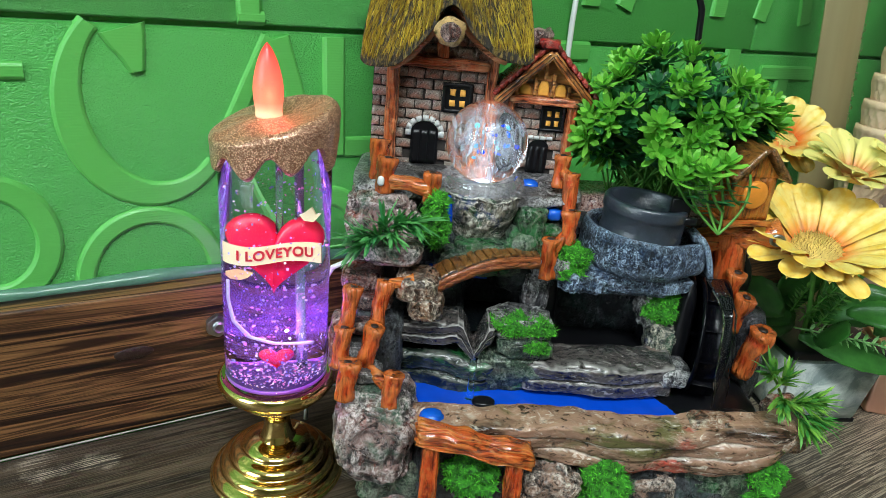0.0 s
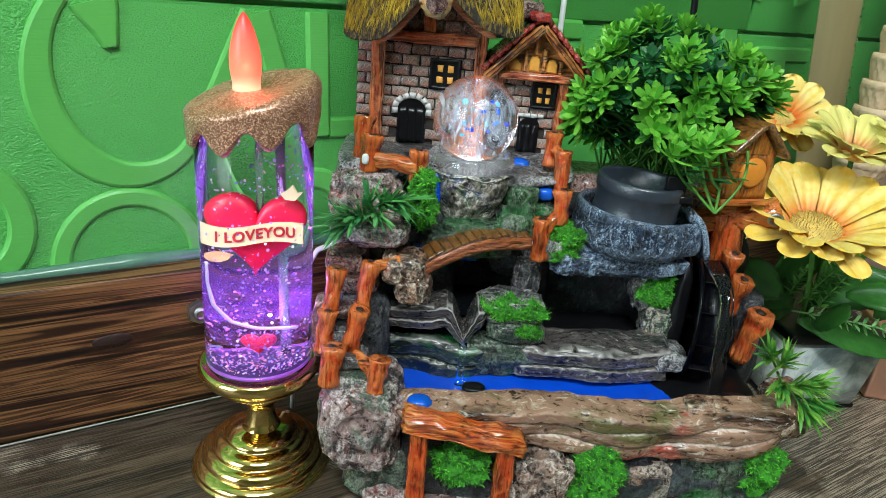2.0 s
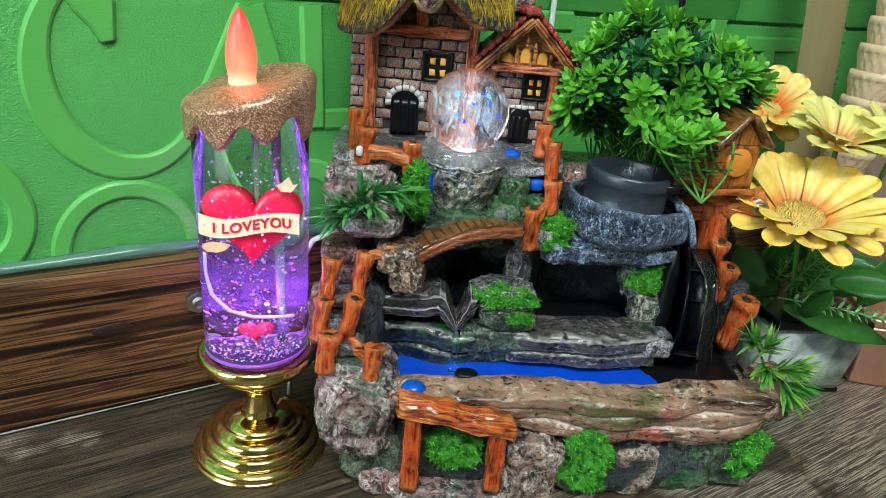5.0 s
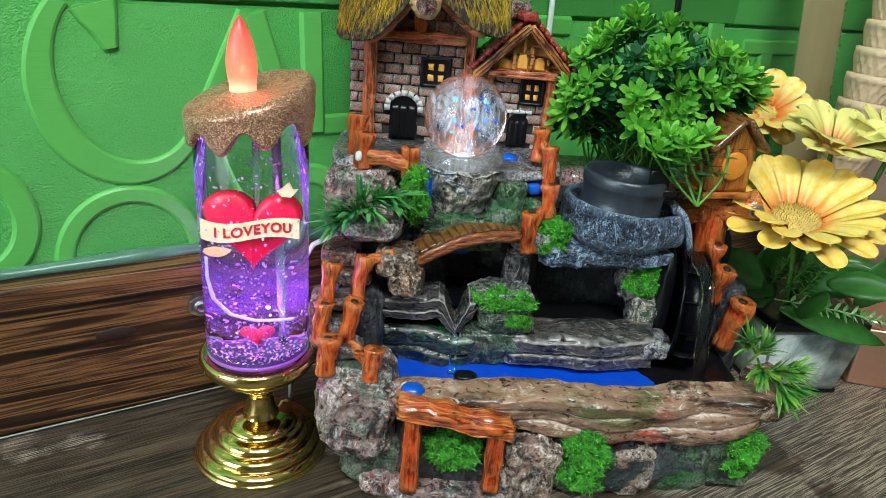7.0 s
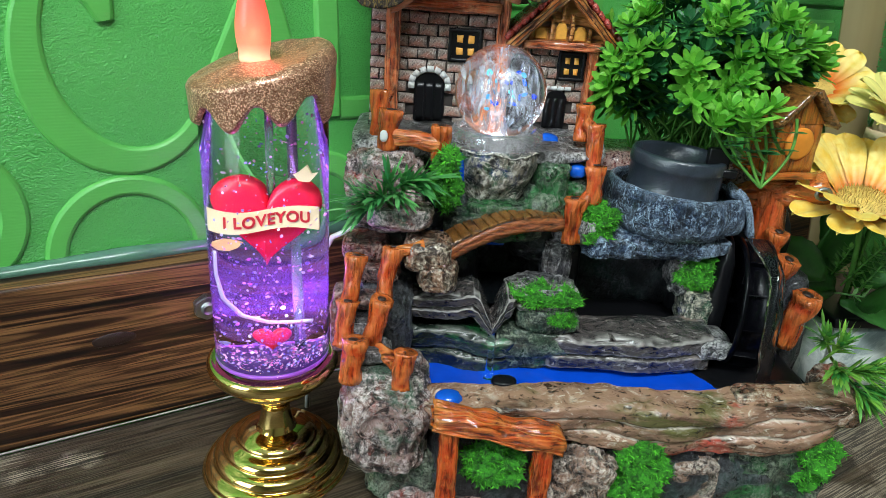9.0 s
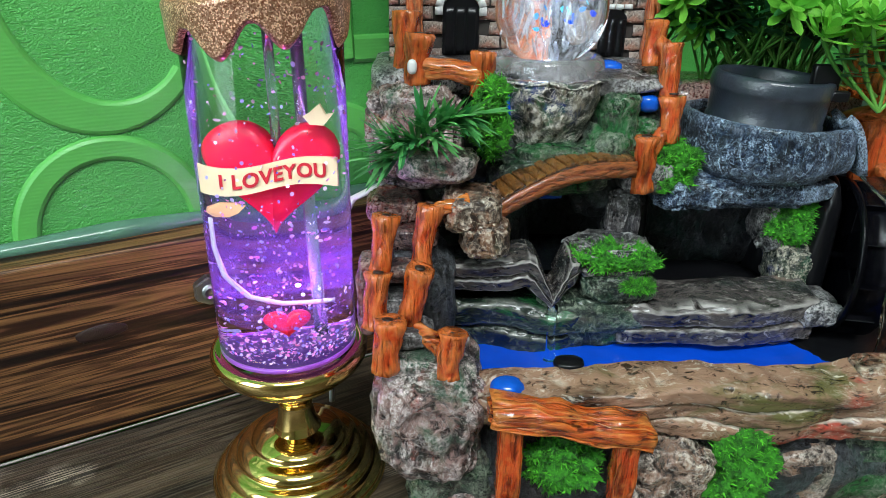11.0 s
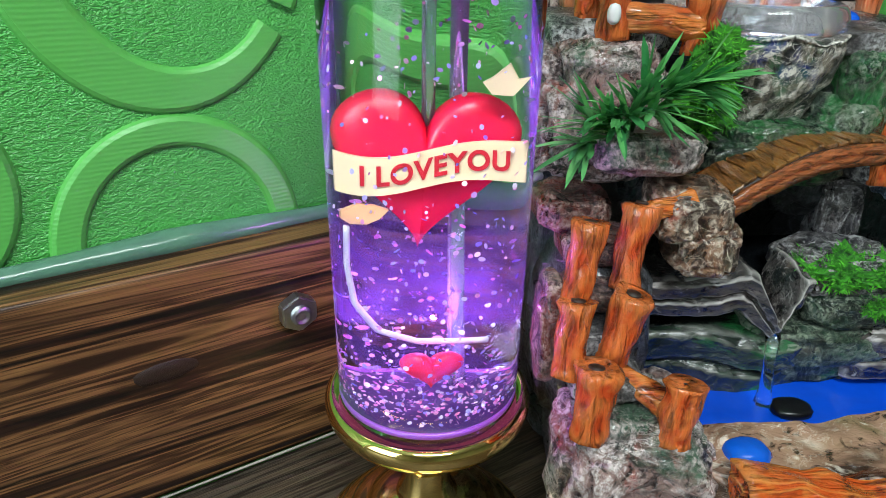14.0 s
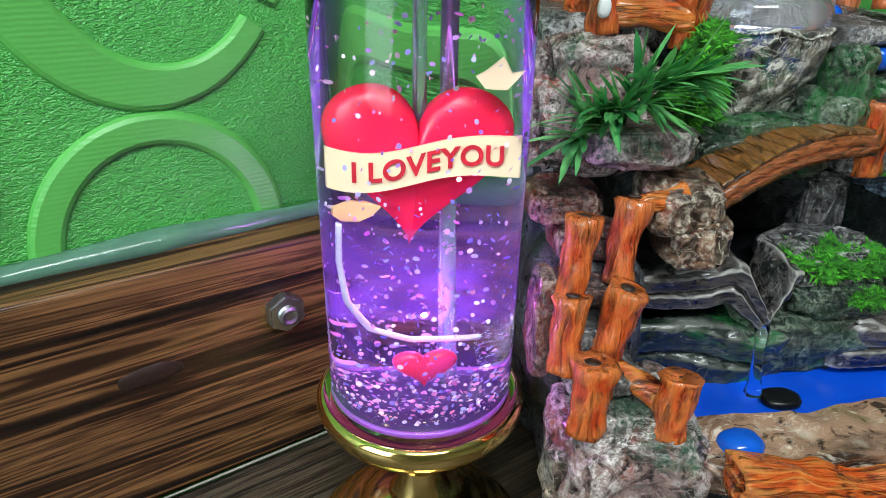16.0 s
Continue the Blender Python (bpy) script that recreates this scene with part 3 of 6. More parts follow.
# ---- the setting ----
WALL_Y, PLANK_Y = 0.552, 0.531
structure("table_top", box(-0.62, 1.35, -0.12, PLANK_Y - 0.001, -0.03, 0.0, 0.002), M_TABLE, "brown streaked wood table top with pale worn grain and painted glare", "table")
structure("floor", box(-1.6, 2.2, -2.3, WALL_Y + 0.1, -0.86, -0.8), M_FLOOR, "plain brown floor", "floor")
structure("ceiling", box(-1.6, 2.2, -2.3, WALL_Y + 0.1, 1.7, 1.76), M_CEIL, "plain white ceiling", "ceiling")
structure("wall_east", box(2.1, 2.2, -2.2, WALL_Y, -0.8, 1.7), M_ROOM, "plain cream wall", "wall")
structure("wall_south", box(-1.5, 2.1, -2.3, -2.2, -0.8, 1.7), M_ROOM, "plain cream wall", "wall")
# This wall's opening and the glowing panel beyond are unseen, added for fill.
wbm = box(-1.6, -1.5, -2.2, -0.5, -0.8, 1.7)
for x0, x1, y0, y1, z0, z1 in ((-1.6, -1.5, 0.45, WALL_Y, -0.8, 1.7), (-1.6, -1.5, -0.5, 0.45, -0.8, 0.3), (-1.6, -1.5, -0.5, 0.45, 1.4, 1.7)):
    bmesh.ops.create_cube(wbm, size=1, matrix=Matrix.LocRotScale(((x0 + x1) / 2, (y0 + y1) / 2, (z0 + z1) / 2), None, (x1 - x0, y1 - y0, z1 - z0)))
structure("wall_west", wbm, M_ROOM, "plain cream wall with an added opening for fill light", "wall")
structure("backdrop", box(-2.2, -2.19, -1.3, 1.3, -0.2, 2.0), M_FILL_GLOW, "unseen glowing panel added for fill light", "backdrop")
fixture = thing("ceiling_light", pose(-0.25, -0.55, 1.62), "flat white ceiling light", "lamp")
part("frame", box(-0.5, 0.5, -0.2, 0.2, 0.03, 0.08, 0.005), M_WHITE, fixture)
part("diffuser", box(-0.47, 0.47, -0.17, 0.17, 0.015, 0.03, 0.004), M_DIFFUSER, fixture)

# The wall: a body behind, foam panels in courses with grooves between them, raised letters on the panels.
wall = structure("wall_north", box(-1.5, 2.1, WALL_Y + 0.006, WALL_Y + 0.1, -0.8, 1.7), M_WALL, "bright green embossed foam wall panels with raised letters", "wall")
COURSES = ((-0.06, 0.2545), (0.2575, 0.42), (0.423, 0.62))
for row, (z0, z1) in enumerate(COURSES):
    x = -0.9 + 0.17 * row
    while x < 1.6:
        pw = 0.66 if row % 2 == 0 else 0.47
        part("panel", box(x, x + pw - 0.002, WALL_Y, WALL_Y + 0.007, z0, z1, 0.0016), M_WALL, wall)
        x += pw


def raised_bar(points, width, thick=0.0035):
    """A flat raised stroke on the wall along (x, z) points; width is one number or one for each point."""
    bm = bmesh.new()
    rows = []
    n = len(points)
    widths = width if hasattr(width, "__len__") else [width] * n
    for i, (x, z) in enumerate(points):
        ax, az = points[max(0, i - 1)]
        bx, bz = points[min(n - 1, i + 1)]
        d = Vector((bx - ax, 0, bz - az)).normalized()
        s = Vector((-d.z, 0, d.x)) * widths[i] / 2
        c = Vector((x, WALL_Y, z))
        e = s.normalized()
        steps = ((-1, -0.0022, 0.001), (-1, -0.0008, -0.6 * thick), (-1, 0.0006, -thick), (1, -0.0006, -thick), (1, 0.0008, -0.6 * thick), (1, 0.0022, 0.001))
        rows.append([bm.verts.new(c + s * side + e * out + Vector((0, y, 0))) for side, out, y in steps])
    grid(bm, rows)
    for r in (rows[0], rows[-1]):
        bm.faces.new(r)
    bmesh.ops.recalc_face_normals(bm, faces=bm.faces[:])
    return bm


def arc(cx, cz, rx, rz, a0, a1, n=40):
    return [(cx + rx * math.cos(radians(a0 + (a1 - a0) * i / n)), cz + rz * math.sin(radians(a0 + (a1 - a0) * i / n))) for i in range(n + 1)]


STROKES = [
    (arc(0.1465, 0.212, 0.0445, 0.0568, 132, 318), [0.0075 + 0.0085 * math.sin(math.pi * min(1.0, i / 40 * 1.05)) ** 1.3 for i in range(41)]),
    (arc(0.1395, 0.0985, 0.0392, 0.043, -10, 190), 0.0085),
    (arc(0.055, 0.132, 0.0295, 0.0335, -140, 130), 0.0115),
    ([(0.1325, 0.2525), (0.1345, 0.246), (0.137, 0.238), (0.139, 0.229)], [0.022, 0.0185, 0.0115, 0.0058]),
    ([(0.184, 0.182), (0.2155, 0.2505)], 0.0085), ([(0.2205, 0.2505), (0.241, 0.182)], 0.012), ([(0.2, 0.2), (0.232, 0.2)], 0.007),
    ([(0.2597, 0.175), (0.2572, 0.2525)], 0.0125), ([(0.267, 0.1795), (0.312, 0.1795)], 0.0115),
    ([(0.05, 0.228), (0.0835, 0.228)], 0.0065), ([(0.203, 0.262), (0.203, 0.31)], 0.012), ([(0.196, 0.2615), (0.212, 0.2615)], 0.005),
    (arc(0.255, 0.095, 0.034, 0.05, 0, 180), 0.012),
    ([(0.345, 0.25), (0.475, 0.25)], 0.012), ([(0.44, 0.17), (0.44, 0.25)], 0.013),
    ([(0.545, 0.175), (0.545, 0.258)], 0.016), ([(0.59, 0.258), (0.555, 0.215), (0.6, 0.175)], 0.015),
    ([(0.655, 0.175), (0.655, 0.258)], 0.017), ([(0.74, 0.17), (0.74, 0.232)], 0.018), ([(0.7, 0.237), (0.785, 0.237)], 0.012),
    (arc(0.34, 0.335, 0.05, 0.06, 0, 360), 0.015), ([(0.47, 0.285), (0.47, 0.4)], 0.016), ([(0.505, 0.285), (0.545, 0.4)], 0.016),
    ([(0.62, 0.285), (0.62, 0.4)], 0.016), ([(0.68, 0.285), (0.7, 0.4)], 0.016), ([(0.72, 0.4), (0.75, 0.285)], 0.016),
    ([(0.15, 0.285), (0.15, 0.4)], 0.013), ([(0.22, 0.285), (0.22, 0.4)], 0.013), ([(0.23, 0.29), (0.29, 0.29)], 0.012),
]
for i, (pts, w) in enumerate(STROKES):
    part("letter", raised_bar(pts, w, 0.002 + 0.0003 * (i % 4)), M_WALLRIB, wall, "", False)

# The dark plank along the foot of the wall, with its bolt and a bead of sealant on top.
plank = thing("backboard", pose(0, 0, 0), "dark brown stained wooden board along the wall", "board")
part("board", rough_box(-0.62, 1.35, PLANK_Y, WALL_Y - 0.0005, 0.0, 0.0985, 0.0003, 30, 40, 0.0015), M_PLANK, plank)
part("knot", rock((0.1215, PLANK_Y + 0.0006, 0.058), (0.0125, 0.0014, 0.0045), 3, 0.5, 0.9, 0, 3), M_KNOT_SHADE, plank, "dark oval knot in the wood")
seal = thing("sealant_bead", pose(0, 0, 0), "milky strip of sealant between board and wall", "sealant")
path = [(x * 0.012 - 0.6, WALL_Y - 0.003, 0.1) for x in range(130)]
part("strip", tube(path, [0.0046 + 0.0026 * noise.noise(Vector((i * 0.22, 2, 3))) for i in range(130)], 12, None, True, 0.35), M_SEAL, seal)
edge = thing("edge_strip", pose(0, 0, 0), "thin white seam where table meets board", "trim")
part("strip", tube([(x * 0.02 - 0.6, PLANK_Y - 0.0012, 0.0006) for x in range(90)], [0.0006 + 0.0004 * noise.noise(Vector((i * 0.7, 5, 1))) for i in range(90)], 8), M_SEAM, edge)

bolt = thing("bolt", pose(0.1725, PLANK_Y, 0.0695, 90, 0, 0), "zinc hex nut on a bolt end in the board", "bolt")
bm = bmesh.new()
bmesh.ops.create_cone(bm, cap_ends=True, segments=6, radius1=0.0082, radius2=0.0082, depth=0.0055, matrix=Matrix.Translation((0, 0, 0.0028)))
bmesh.ops.bevel(bm, geom=bm.edges[:], offset=0.0007, segments=2, affect="EDGES")
part("nut", bm, M_STEEL, bolt, "", False)
part("stud", lathe([(0, 0)] + [(0.0037 + 0.0004 * (i % 2), 0.0005 * i) for i in range(16)] + [(0.003, 0.0082), (0.0016, 0.0076), (0, 0.0076)], 28), M_STEEL, bolt, "", False)

# ---- the candle lamp ----
lamp = thing("candle_lamp", pose(CX, CY, 0, 0, 0, -28), "gold-footed glitter candle lamp with a red heart inside", "lamp")
foot = [(0, 0), (0.0375, 0), (0.039, 0.002), (0.039, 0.004), (0.0365, 0.006), (0.034, 0.0068), (0.0345, 0.0085), (0.0325, 0.0115), (0.0285, 0.013),
        (0.0285, 0.015), (0.026, 0.0175), (0.0215, 0.019), (0.0205, 0.021), (0.0165, 0.0235), (0.011, 0.025)]
part("foot", lathe(soft_profile(foot, 4), 96), M_GOLD, lamp)
stem = [(0.0112, 0.0245), (0.0095, 0.028), (0.0082, 0.033), (0.0078, 0.0385), (0.0088, 0.0425), (0.0108, 0.0445), (0.0112, 0.0465), (0.0102, 0.0482), (0.012, 0.051), (0.0152, 0.0532)]
part("stem", lathe(soft_profile(stem, 4), 72), M_GOLD, lamp)
dish = [(0.0145, 0.0528), (0.021, 0.054), (0.0252, 0.0565), (0.0258, 0.0588), (0.0302, 0.0615), (0.0332, 0.0655), (0.0338, 0.069), (0.0327, 0.0712), (0.0312, 0.0718), (0.0298, 0.071), (0.0, 0.07)]
part("dish", lathe(soft_profile(dish, 4), 96), M_GOLD, lamp)
liquid = part("glass_tube", lathe([(0, 0.0715), (0.0283, 0.0715), (0.029, 0.0725), (0.029, 0.2118), (0.0283, 0.2125), (0, 0.2125)], 128), M_GLASS, lamp, "clear glass tube filled with liquid")
liquid.visible_shadow = False
part("led_disc", lathe([(0, 0.0732), (0.0255, 0.0732), (0.0262, 0.0738), (0.0262, 0.0746), (0, 0.075)], 64), M_LED, lamp, "glowing violet disc under the liquid")
k = Mat("led_ring", (0.2, 0.05, 0.4), 0.3)
k.put(k.p, "Emission Color", (0.7, 0.15, 1.0, 1))
k.put(k.p, "Emission Strength", 0.2)
part("led_ring", lathe([(0.0264, 0.0732), (0.0278, 0.0732), (0.0278, 0.0752), (0.0264, 0.0752)], 72, True), k.m, lamp, "bright violet ring of light")
part("fluid_haze", lathe([(0.0245, 0.092), (0.0248, 0.112), (0.0243, 0.138)], 64), M_HAZE, lamp, "cloud of fine glitter with the lamp's violet in its colour")


def heart_mesh(width, height, thick, n=72, rings=12):
    bm = bmesh.new()
    outline = []
    for i in range(n):
        a = math.tau * i / n
        outline.append((16 * math.sin(a) ** 3 / 16.0 * width / 2, (13 * math.cos(a) - 5 * math.cos(2 * a) - 2 * math.cos(3 * a) - math.cos(4 * a) + 2.5) / 14.6 * height / 2))
    for sgn in (1, -1):
        prev = None
        for r in range(rings + 1):
            t = r / rings
            s = math.cos(t * math.pi / 2)
            y = sgn * thick / 2 * math.sin(t * math.pi / 2) ** 0.8
            if r == rings:
                tip = bm.verts.new((0, y, 0.08 * height))
                for i in range(n):
                    bm.faces.new((prev[i], prev[(i + 1) % n], tip))
            else:
                ring = [bm.verts.new((x * s, y, z * s + 0.08 * height * (1 - s))) for x, z in outline]
                if prev:
                    for i in range(n):
                        bm.faces.new((prev[i], prev[(i + 1) % n], ring[(i + 1) % n], ring[i]))
                prev = ring
    bmesh.ops.remove_doubles(bm, verts=bm.verts[:], dist=1e-5)
    bmesh.ops.recalc_face_normals(bm, faces=bm.faces[:])
    return bm


part("heart", heart_mesh(0.0372, 0.0435, 0.013), M_HEART, lamp, "glossy red plastic heart", True, pose(-0.001, 0.006, 0.1455, 0, 3, 0))


def banner_y(x):
    return -0.0045 + 9.0 * x * x * 0.35


def banner_z(x):
    return 0.149 + 0.0017 * math.sin((x + 0.002) * 150) + 0.05 * x


bm = bmesh.new()
rows = []
for i in range(41):
    x = -0.0216 + 0.0428 * i / 40
    y, z = banner_y(x), banner_z(x)
    h = 0.0052 - 0.0004 * math.cos(x * 120)
    rows.append([bm.verts.new((x, y - d, z + s * h)) for s, d in ((1, 0), (-1, 0))] + [bm.verts.new((x, y + 0.0012, z + s * h)) for s in (-1, 1)])
for a, b in zip(rows, rows[1:]):
    for i in range(4):
        bm.faces.new((a[i], a[(i + 1) % 4], b[(i + 1) % 4], b[i]))
bm.faces.new(rows[0])
bm.faces.new(rows[-1][::-1])
bmesh.ops.recalc_face_normals(bm, faces=bm.faces[:])
banner = part("banner", bm, M_BANNER, lamp, "cream ribbon across the heart", False)


def lettering(text, size, bend):
    """Built-in font turned to a mesh and laid on a bent surface; bend takes (x, z) to a place."""
    cu = bpy.data.curves.new("writing", "FONT")
    cu.body, cu.size, cu.align_x, cu.align_y, cu.extrude, cu.space_character = text, size, "CENTER", "CENTER", 0.00015, 1.08
    cu.offset = 0.00022
    tmp = new("writing", cu)
    me = bpy.data.meshes.new_from_object(tmp.evaluated_get(bpy.context.evaluated_depsgraph_get()))
    bpy.data.objects.remove(tmp)
    bpy.data.curves.remove(cu)
    bm = bmesh.new()
    bm.from_mesh(me)
    bpy.data.meshes.remove(me)
    bmesh.ops.triangulate(bm, faces=bm.faces[:])
    for w in bm.verts:
        w.co = bend(w.co.x, w.co.y, w.co.z)
    return bm


bm = lettering("I LOVEYOU", 0.0078, lambda x, z, e: Vector((x * 0.78 + 0.0008, banner_y(x * 0.78 + 0.0008) - 0.0004 - e, banner_z(x * 0.78 + 0.0008) + z * 0.95)))
part("writing", bm, M_LETTER, banner, "red stencil letters", False)
# Arrow through the heart: fletching above, tip below, a thin shaft.
bm = bmesh.new()
for z0, z1, y0 in ((0, 0.0008, 0),):
    v = [bm.verts.new((x, y, z)) for y in (-0.0006, 0.0006) for x, z in ((0.0, 0.0), (0.0045, -0.0005), (0.0085, 0.004), (0.0055, 0.0035), (0.0035, 0.0075), (0.0, 0.0042), (-0.002, 0.003))]
    bm.faces.new(v[:7])
    bm.faces.new(v[7:][::-1])
    for i in range(7):
        bm.faces.new((v[i], v[(i + 1) % 7], v[7 + (i + 1) % 7], v[7 + i]))
bmesh.ops.recalc_face_normals(bm, faces=bm.faces[:])
part("arrow_feather", bm, M_BANNER, lamp, "cream arrow feather", False, pose(0.0125, -0.003, 0.168))
bm = bmesh.new()
v = [bm.verts.new((x, y, z)) for y in (-0.0008, 0.0008) for x, z in ((0.0058, 0.0012), (0.003, 0.0026), (-0.001, 0.0031), (-0.0052, 0.0012), (-0.0058, -0.0008), (-0.0035, -0.0024), (0.0005, -0.0026), (0.0035, -0.0012))]
bm.faces.new(v[:8])
bm.faces.new(v[8:][::-1])
for i in range(8):
    bm.faces.new((v[i], v[(i + 1) % 8], v[8 + (i + 1) % 8], v[8 + i]))
bmesh.ops.recalc_face_normals(bm, faces=bm.faces[:])
part("arrow_tip", bm, M_TIP, lamp, "peach arrow tip", False, pose(-0.0145, -0.002, 0.1355, 0, -6, 0))
hose = [Vector(p) for p in ((-0.0195, -0.006, 0.133), (-0.0192, -0.004, 0.121), (-0.0165, -0.001, 0.108), (-0.0105, 0.002, 0.0985), (-0.002, 0.004, 0.0945), (0.012, 0.008, 0.0925))]
part("hose", tube([hose[min(4, int(q / 6))].lerp(hose[min(4, int(q / 6)) + 1], q / 6 - min(4, int(q / 6))) for q in range(31)], 0.00095, 10), M_WHITE, lamp, "thin milky hose")
part("rod", tube([(0.0, 0.006, 0.155), (0.0, 0.006, 0.21)], 0.0014, 14), M_ROD, lamp, "clear rod above the heart")
part("rod", tube([(0.006, 0.012, 0.076), (0.006, 0.012, 0.21)], 0.0017, 14), M_ROD, lamp, "clear rod at the back")
part("small_heart", heart_mesh(0.0145, 0.0125, 0.006), M_HEARTLET, lamp, "small red heart sunk to the bottom", True, pose(0.0005, -0.003, 0.0875, 8, 0, 6))
rng = random.Random(5)
bm = bmesh.new()
for i in range(1150):
    a, rr = rng.uniform(0, math.tau), 0.0262 * math.sqrt(rng.random())
    zz = 0.077 + 0.12 * rng.random() ** 2.5
    s = rng.uniform(0.00035, 0.0009)
    m = Matrix.LocRotScale((rr * math.cos(a), rr * math.sin(a), min(zz, 0.208)), Euler([rng.uniform(0, 6.3) for _ in range(3)]), (s, s * rng.uniform(0.6, 1.2), 1))
    vs = [bm.verts.new(m @ Vector((math.cos(q * math.tau / 6), math.sin(q * math.tau / 6), 0))) for q in range(6)]
    bm.faces.new(vs)
for i in range(260):
    a, rr = rng.uniform(0, math.tau), 0.0255 * math.sqrt(rng.random())
    s = rng.uniform(0.0003, 0.0008)
    m = Matrix.LocRotScale((rr * math.cos(a), rr * math.sin(a), rng.uniform(0.0756, 0.0785)), Euler([rng.uniform(-0.6, 0.6) for _ in range(3)]), (s, s, 1))
    bm.faces.new([bm.verts.new(m @ Vector((math.cos(q * math.tau / 6), math.sin(q * math.tau / 6), 0))) for q in range(6)])
tagged(part("glitter", bm, M_FOIL, lamp, "floating pink and silver glitter flakes", False), kind="stuff")

# The dripping cap: a tilted dome with tongues of wax down the glass.
DRIPS = ((-149, 0.0215, 19), (-106, 0.0215, 20), (-64, 0.019, 19), (-17, 0.0215, 19), (24, 0.018, 19), (70, 0.02, 21), (115, 0.017, 20), (165, 0.02, 20))
SHOULDER = 0.0052


def drip_length(deg):
    best = 0.0085
    for a, l, w in DRIPS:
        d = min(1.0, abs((deg - a + 180) % 360 - 180) / w)
        best = max(best, 0.0085 + (l - 0.0085) * (0.5 + 0.5 * math.cos(math.pi * d)) ** 0.8)
    return best


bm = bmesh.new()
N = 180
rings = []
for j in range(32):
    ring = []
    for i in range(N):
        deg = 360 * i / N
        a = radians(deg)
        wob = noise.noise(Vector((math.cos(a) * 3, math.sin(a) * 3, j * 0.16)))
        if j < 8:
            f, drop, rad = j / 7, 0.0, 0.0275 * j / 7
        elif j < 16:
            q = radians(90 * (j - 7) / 8)
            f, drop, rad = 1.0, SHOULDER * (1 - math.cos(q)), 0.0275 + SHOULDER * math.sin(q)
        else:
            r = (j - 15) / 16
            f, drop = 1.0, SHOULDER + drip_length(deg) * r
            rad = 0.0326 - 0.0006 * r + 0.0004 * wob
            rad = 0.0311 if j == 30 else 0.0293 if j == 31 else rad
        tilt = math.cos(a - radians(30)) * min(1.0, f)
        top = 0.2222 + 0.009 * tilt * f + 0.0009 * wob * f
        ring.append(bm.verts.new((rad * math.cos(a), rad * math.sin(a), top - drop * (1 + 0.28 * tilt))))
    rings.append(ring)
for a, b in zip(rings, rings[1:]):
    for i in range(N):
        bm.faces.new((a[i], b[i], b[(i + 1) % N], a[(i + 1) % N]))
bmesh.ops.remove_doubles(bm, verts=bm.verts[:], dist=1e-6)
bmesh.ops.recalc_face_normals(bm, faces=bm.faces[:])
part("dripping_cap", bm, M_GLITTERCAP, lamp, "copper glitter cap dripping like wax")
flame = [(0.0, 0.0), (0.0062, 0.0), (0.0066, 0.004), (0.0073, 0.009), (0.0075, 0.014), (0.0068, 0.02), (0.005, 0.027), (0.0024, 0.033), (0.0, 0.0362)]
part("flame", lathe(soft_profile(flame, 4), 40), M_FLAME, lamp, "glowing red plastic flame", True, pose(-0.0028, -0.002, 0.2212, 0, -1, 0))

# ---- the fountain ----
FM = pose(0.30, 0.38, 0, 0, 0, -30)
fountain = thing("tabletop_fountain", FM, "painted resin waterfall fountain with a cottage, bridge and mossy rocks", "fountain")


def stone(mat, c, r, seed, lumps=0.22, boxy=0.55, strata=0.0, sub=4, turn=0.0, tilt=0.0, name="rock"):
    return part(name, rock(c, r, seed, lumps, boxy, strata, sub, turn, tilt), mat, fountain)


# Core that closes the body behind the visible stones; near-black, gap shade in its colour.
stone(M_GAPROCK, (0.035, 0.085, 0.03), (0.11, 0.055, 0.034), 1, 0.12, 0.35)
stone(M_GAPROCK, (-0.06, 0.085, 0.09), (0.034, 0.04, 0.09), 2, 0.12, 0.35)
stone(M_GAPROCK, (0.02, 0.105, 0.11), (0.09, 0.02, 0.05), 3, 0.12, 0.4)
stone(M_GAPROCK, (0.03, 0.03, 0.02), (0.115, 0.045, 0.025), 4, 0.12, 0.35)
# Front foot, from one end to the other.
stone(M_PINKROCK, (-0.072, -0.006, 0.054), (0.0225, 0.022, 0.027), 5, 0.2, 0.55, 0, 5)
stone(M_GREENROCK, (-0.06, 0.002, 0.016), (0.022, 0.02, 0.018), 6, 0.2, 0.5)
stone(M_PINKROCK, (-0.05, -0.012, 0.005), (0.02, 0.014, 0.007), 7, 0.25)
stone(M_PINKROCK, (-0.016, -0.018, 0.004), (0.036, 0.013, 0.006), 8, 0.25)
stone(M_GAPROCK, (-0.015, -0.004, 0.03), (0.034, 0.016, 0.03), 9, 0.1, 0.45)
stone(M_BEIGEROCK, (0.029, -0.012, 0.022), (0.0185, 0.018, 0.024), 10, 0.28, 0.6, 0, 5)
stone(M_GREENROCK, (0.062, -0.002, 0.02), (0.02, 0.017, 0.022), 11, 0.2)
stone(M_BEIGEROCK, (0.092, 0.0, 0.018), (0.018, 0.016, 0.02), 12, 0.25, 0.6)
stone(M_GREENROCK, (0.124, 0.006, 0.018), (0.022, 0.016, 0.02), 13, 0.2)
stone(M_GREENROCK, (0.157, 0.014, 0.02), (0.022, 0.02, 0.02), 14, 0.2)
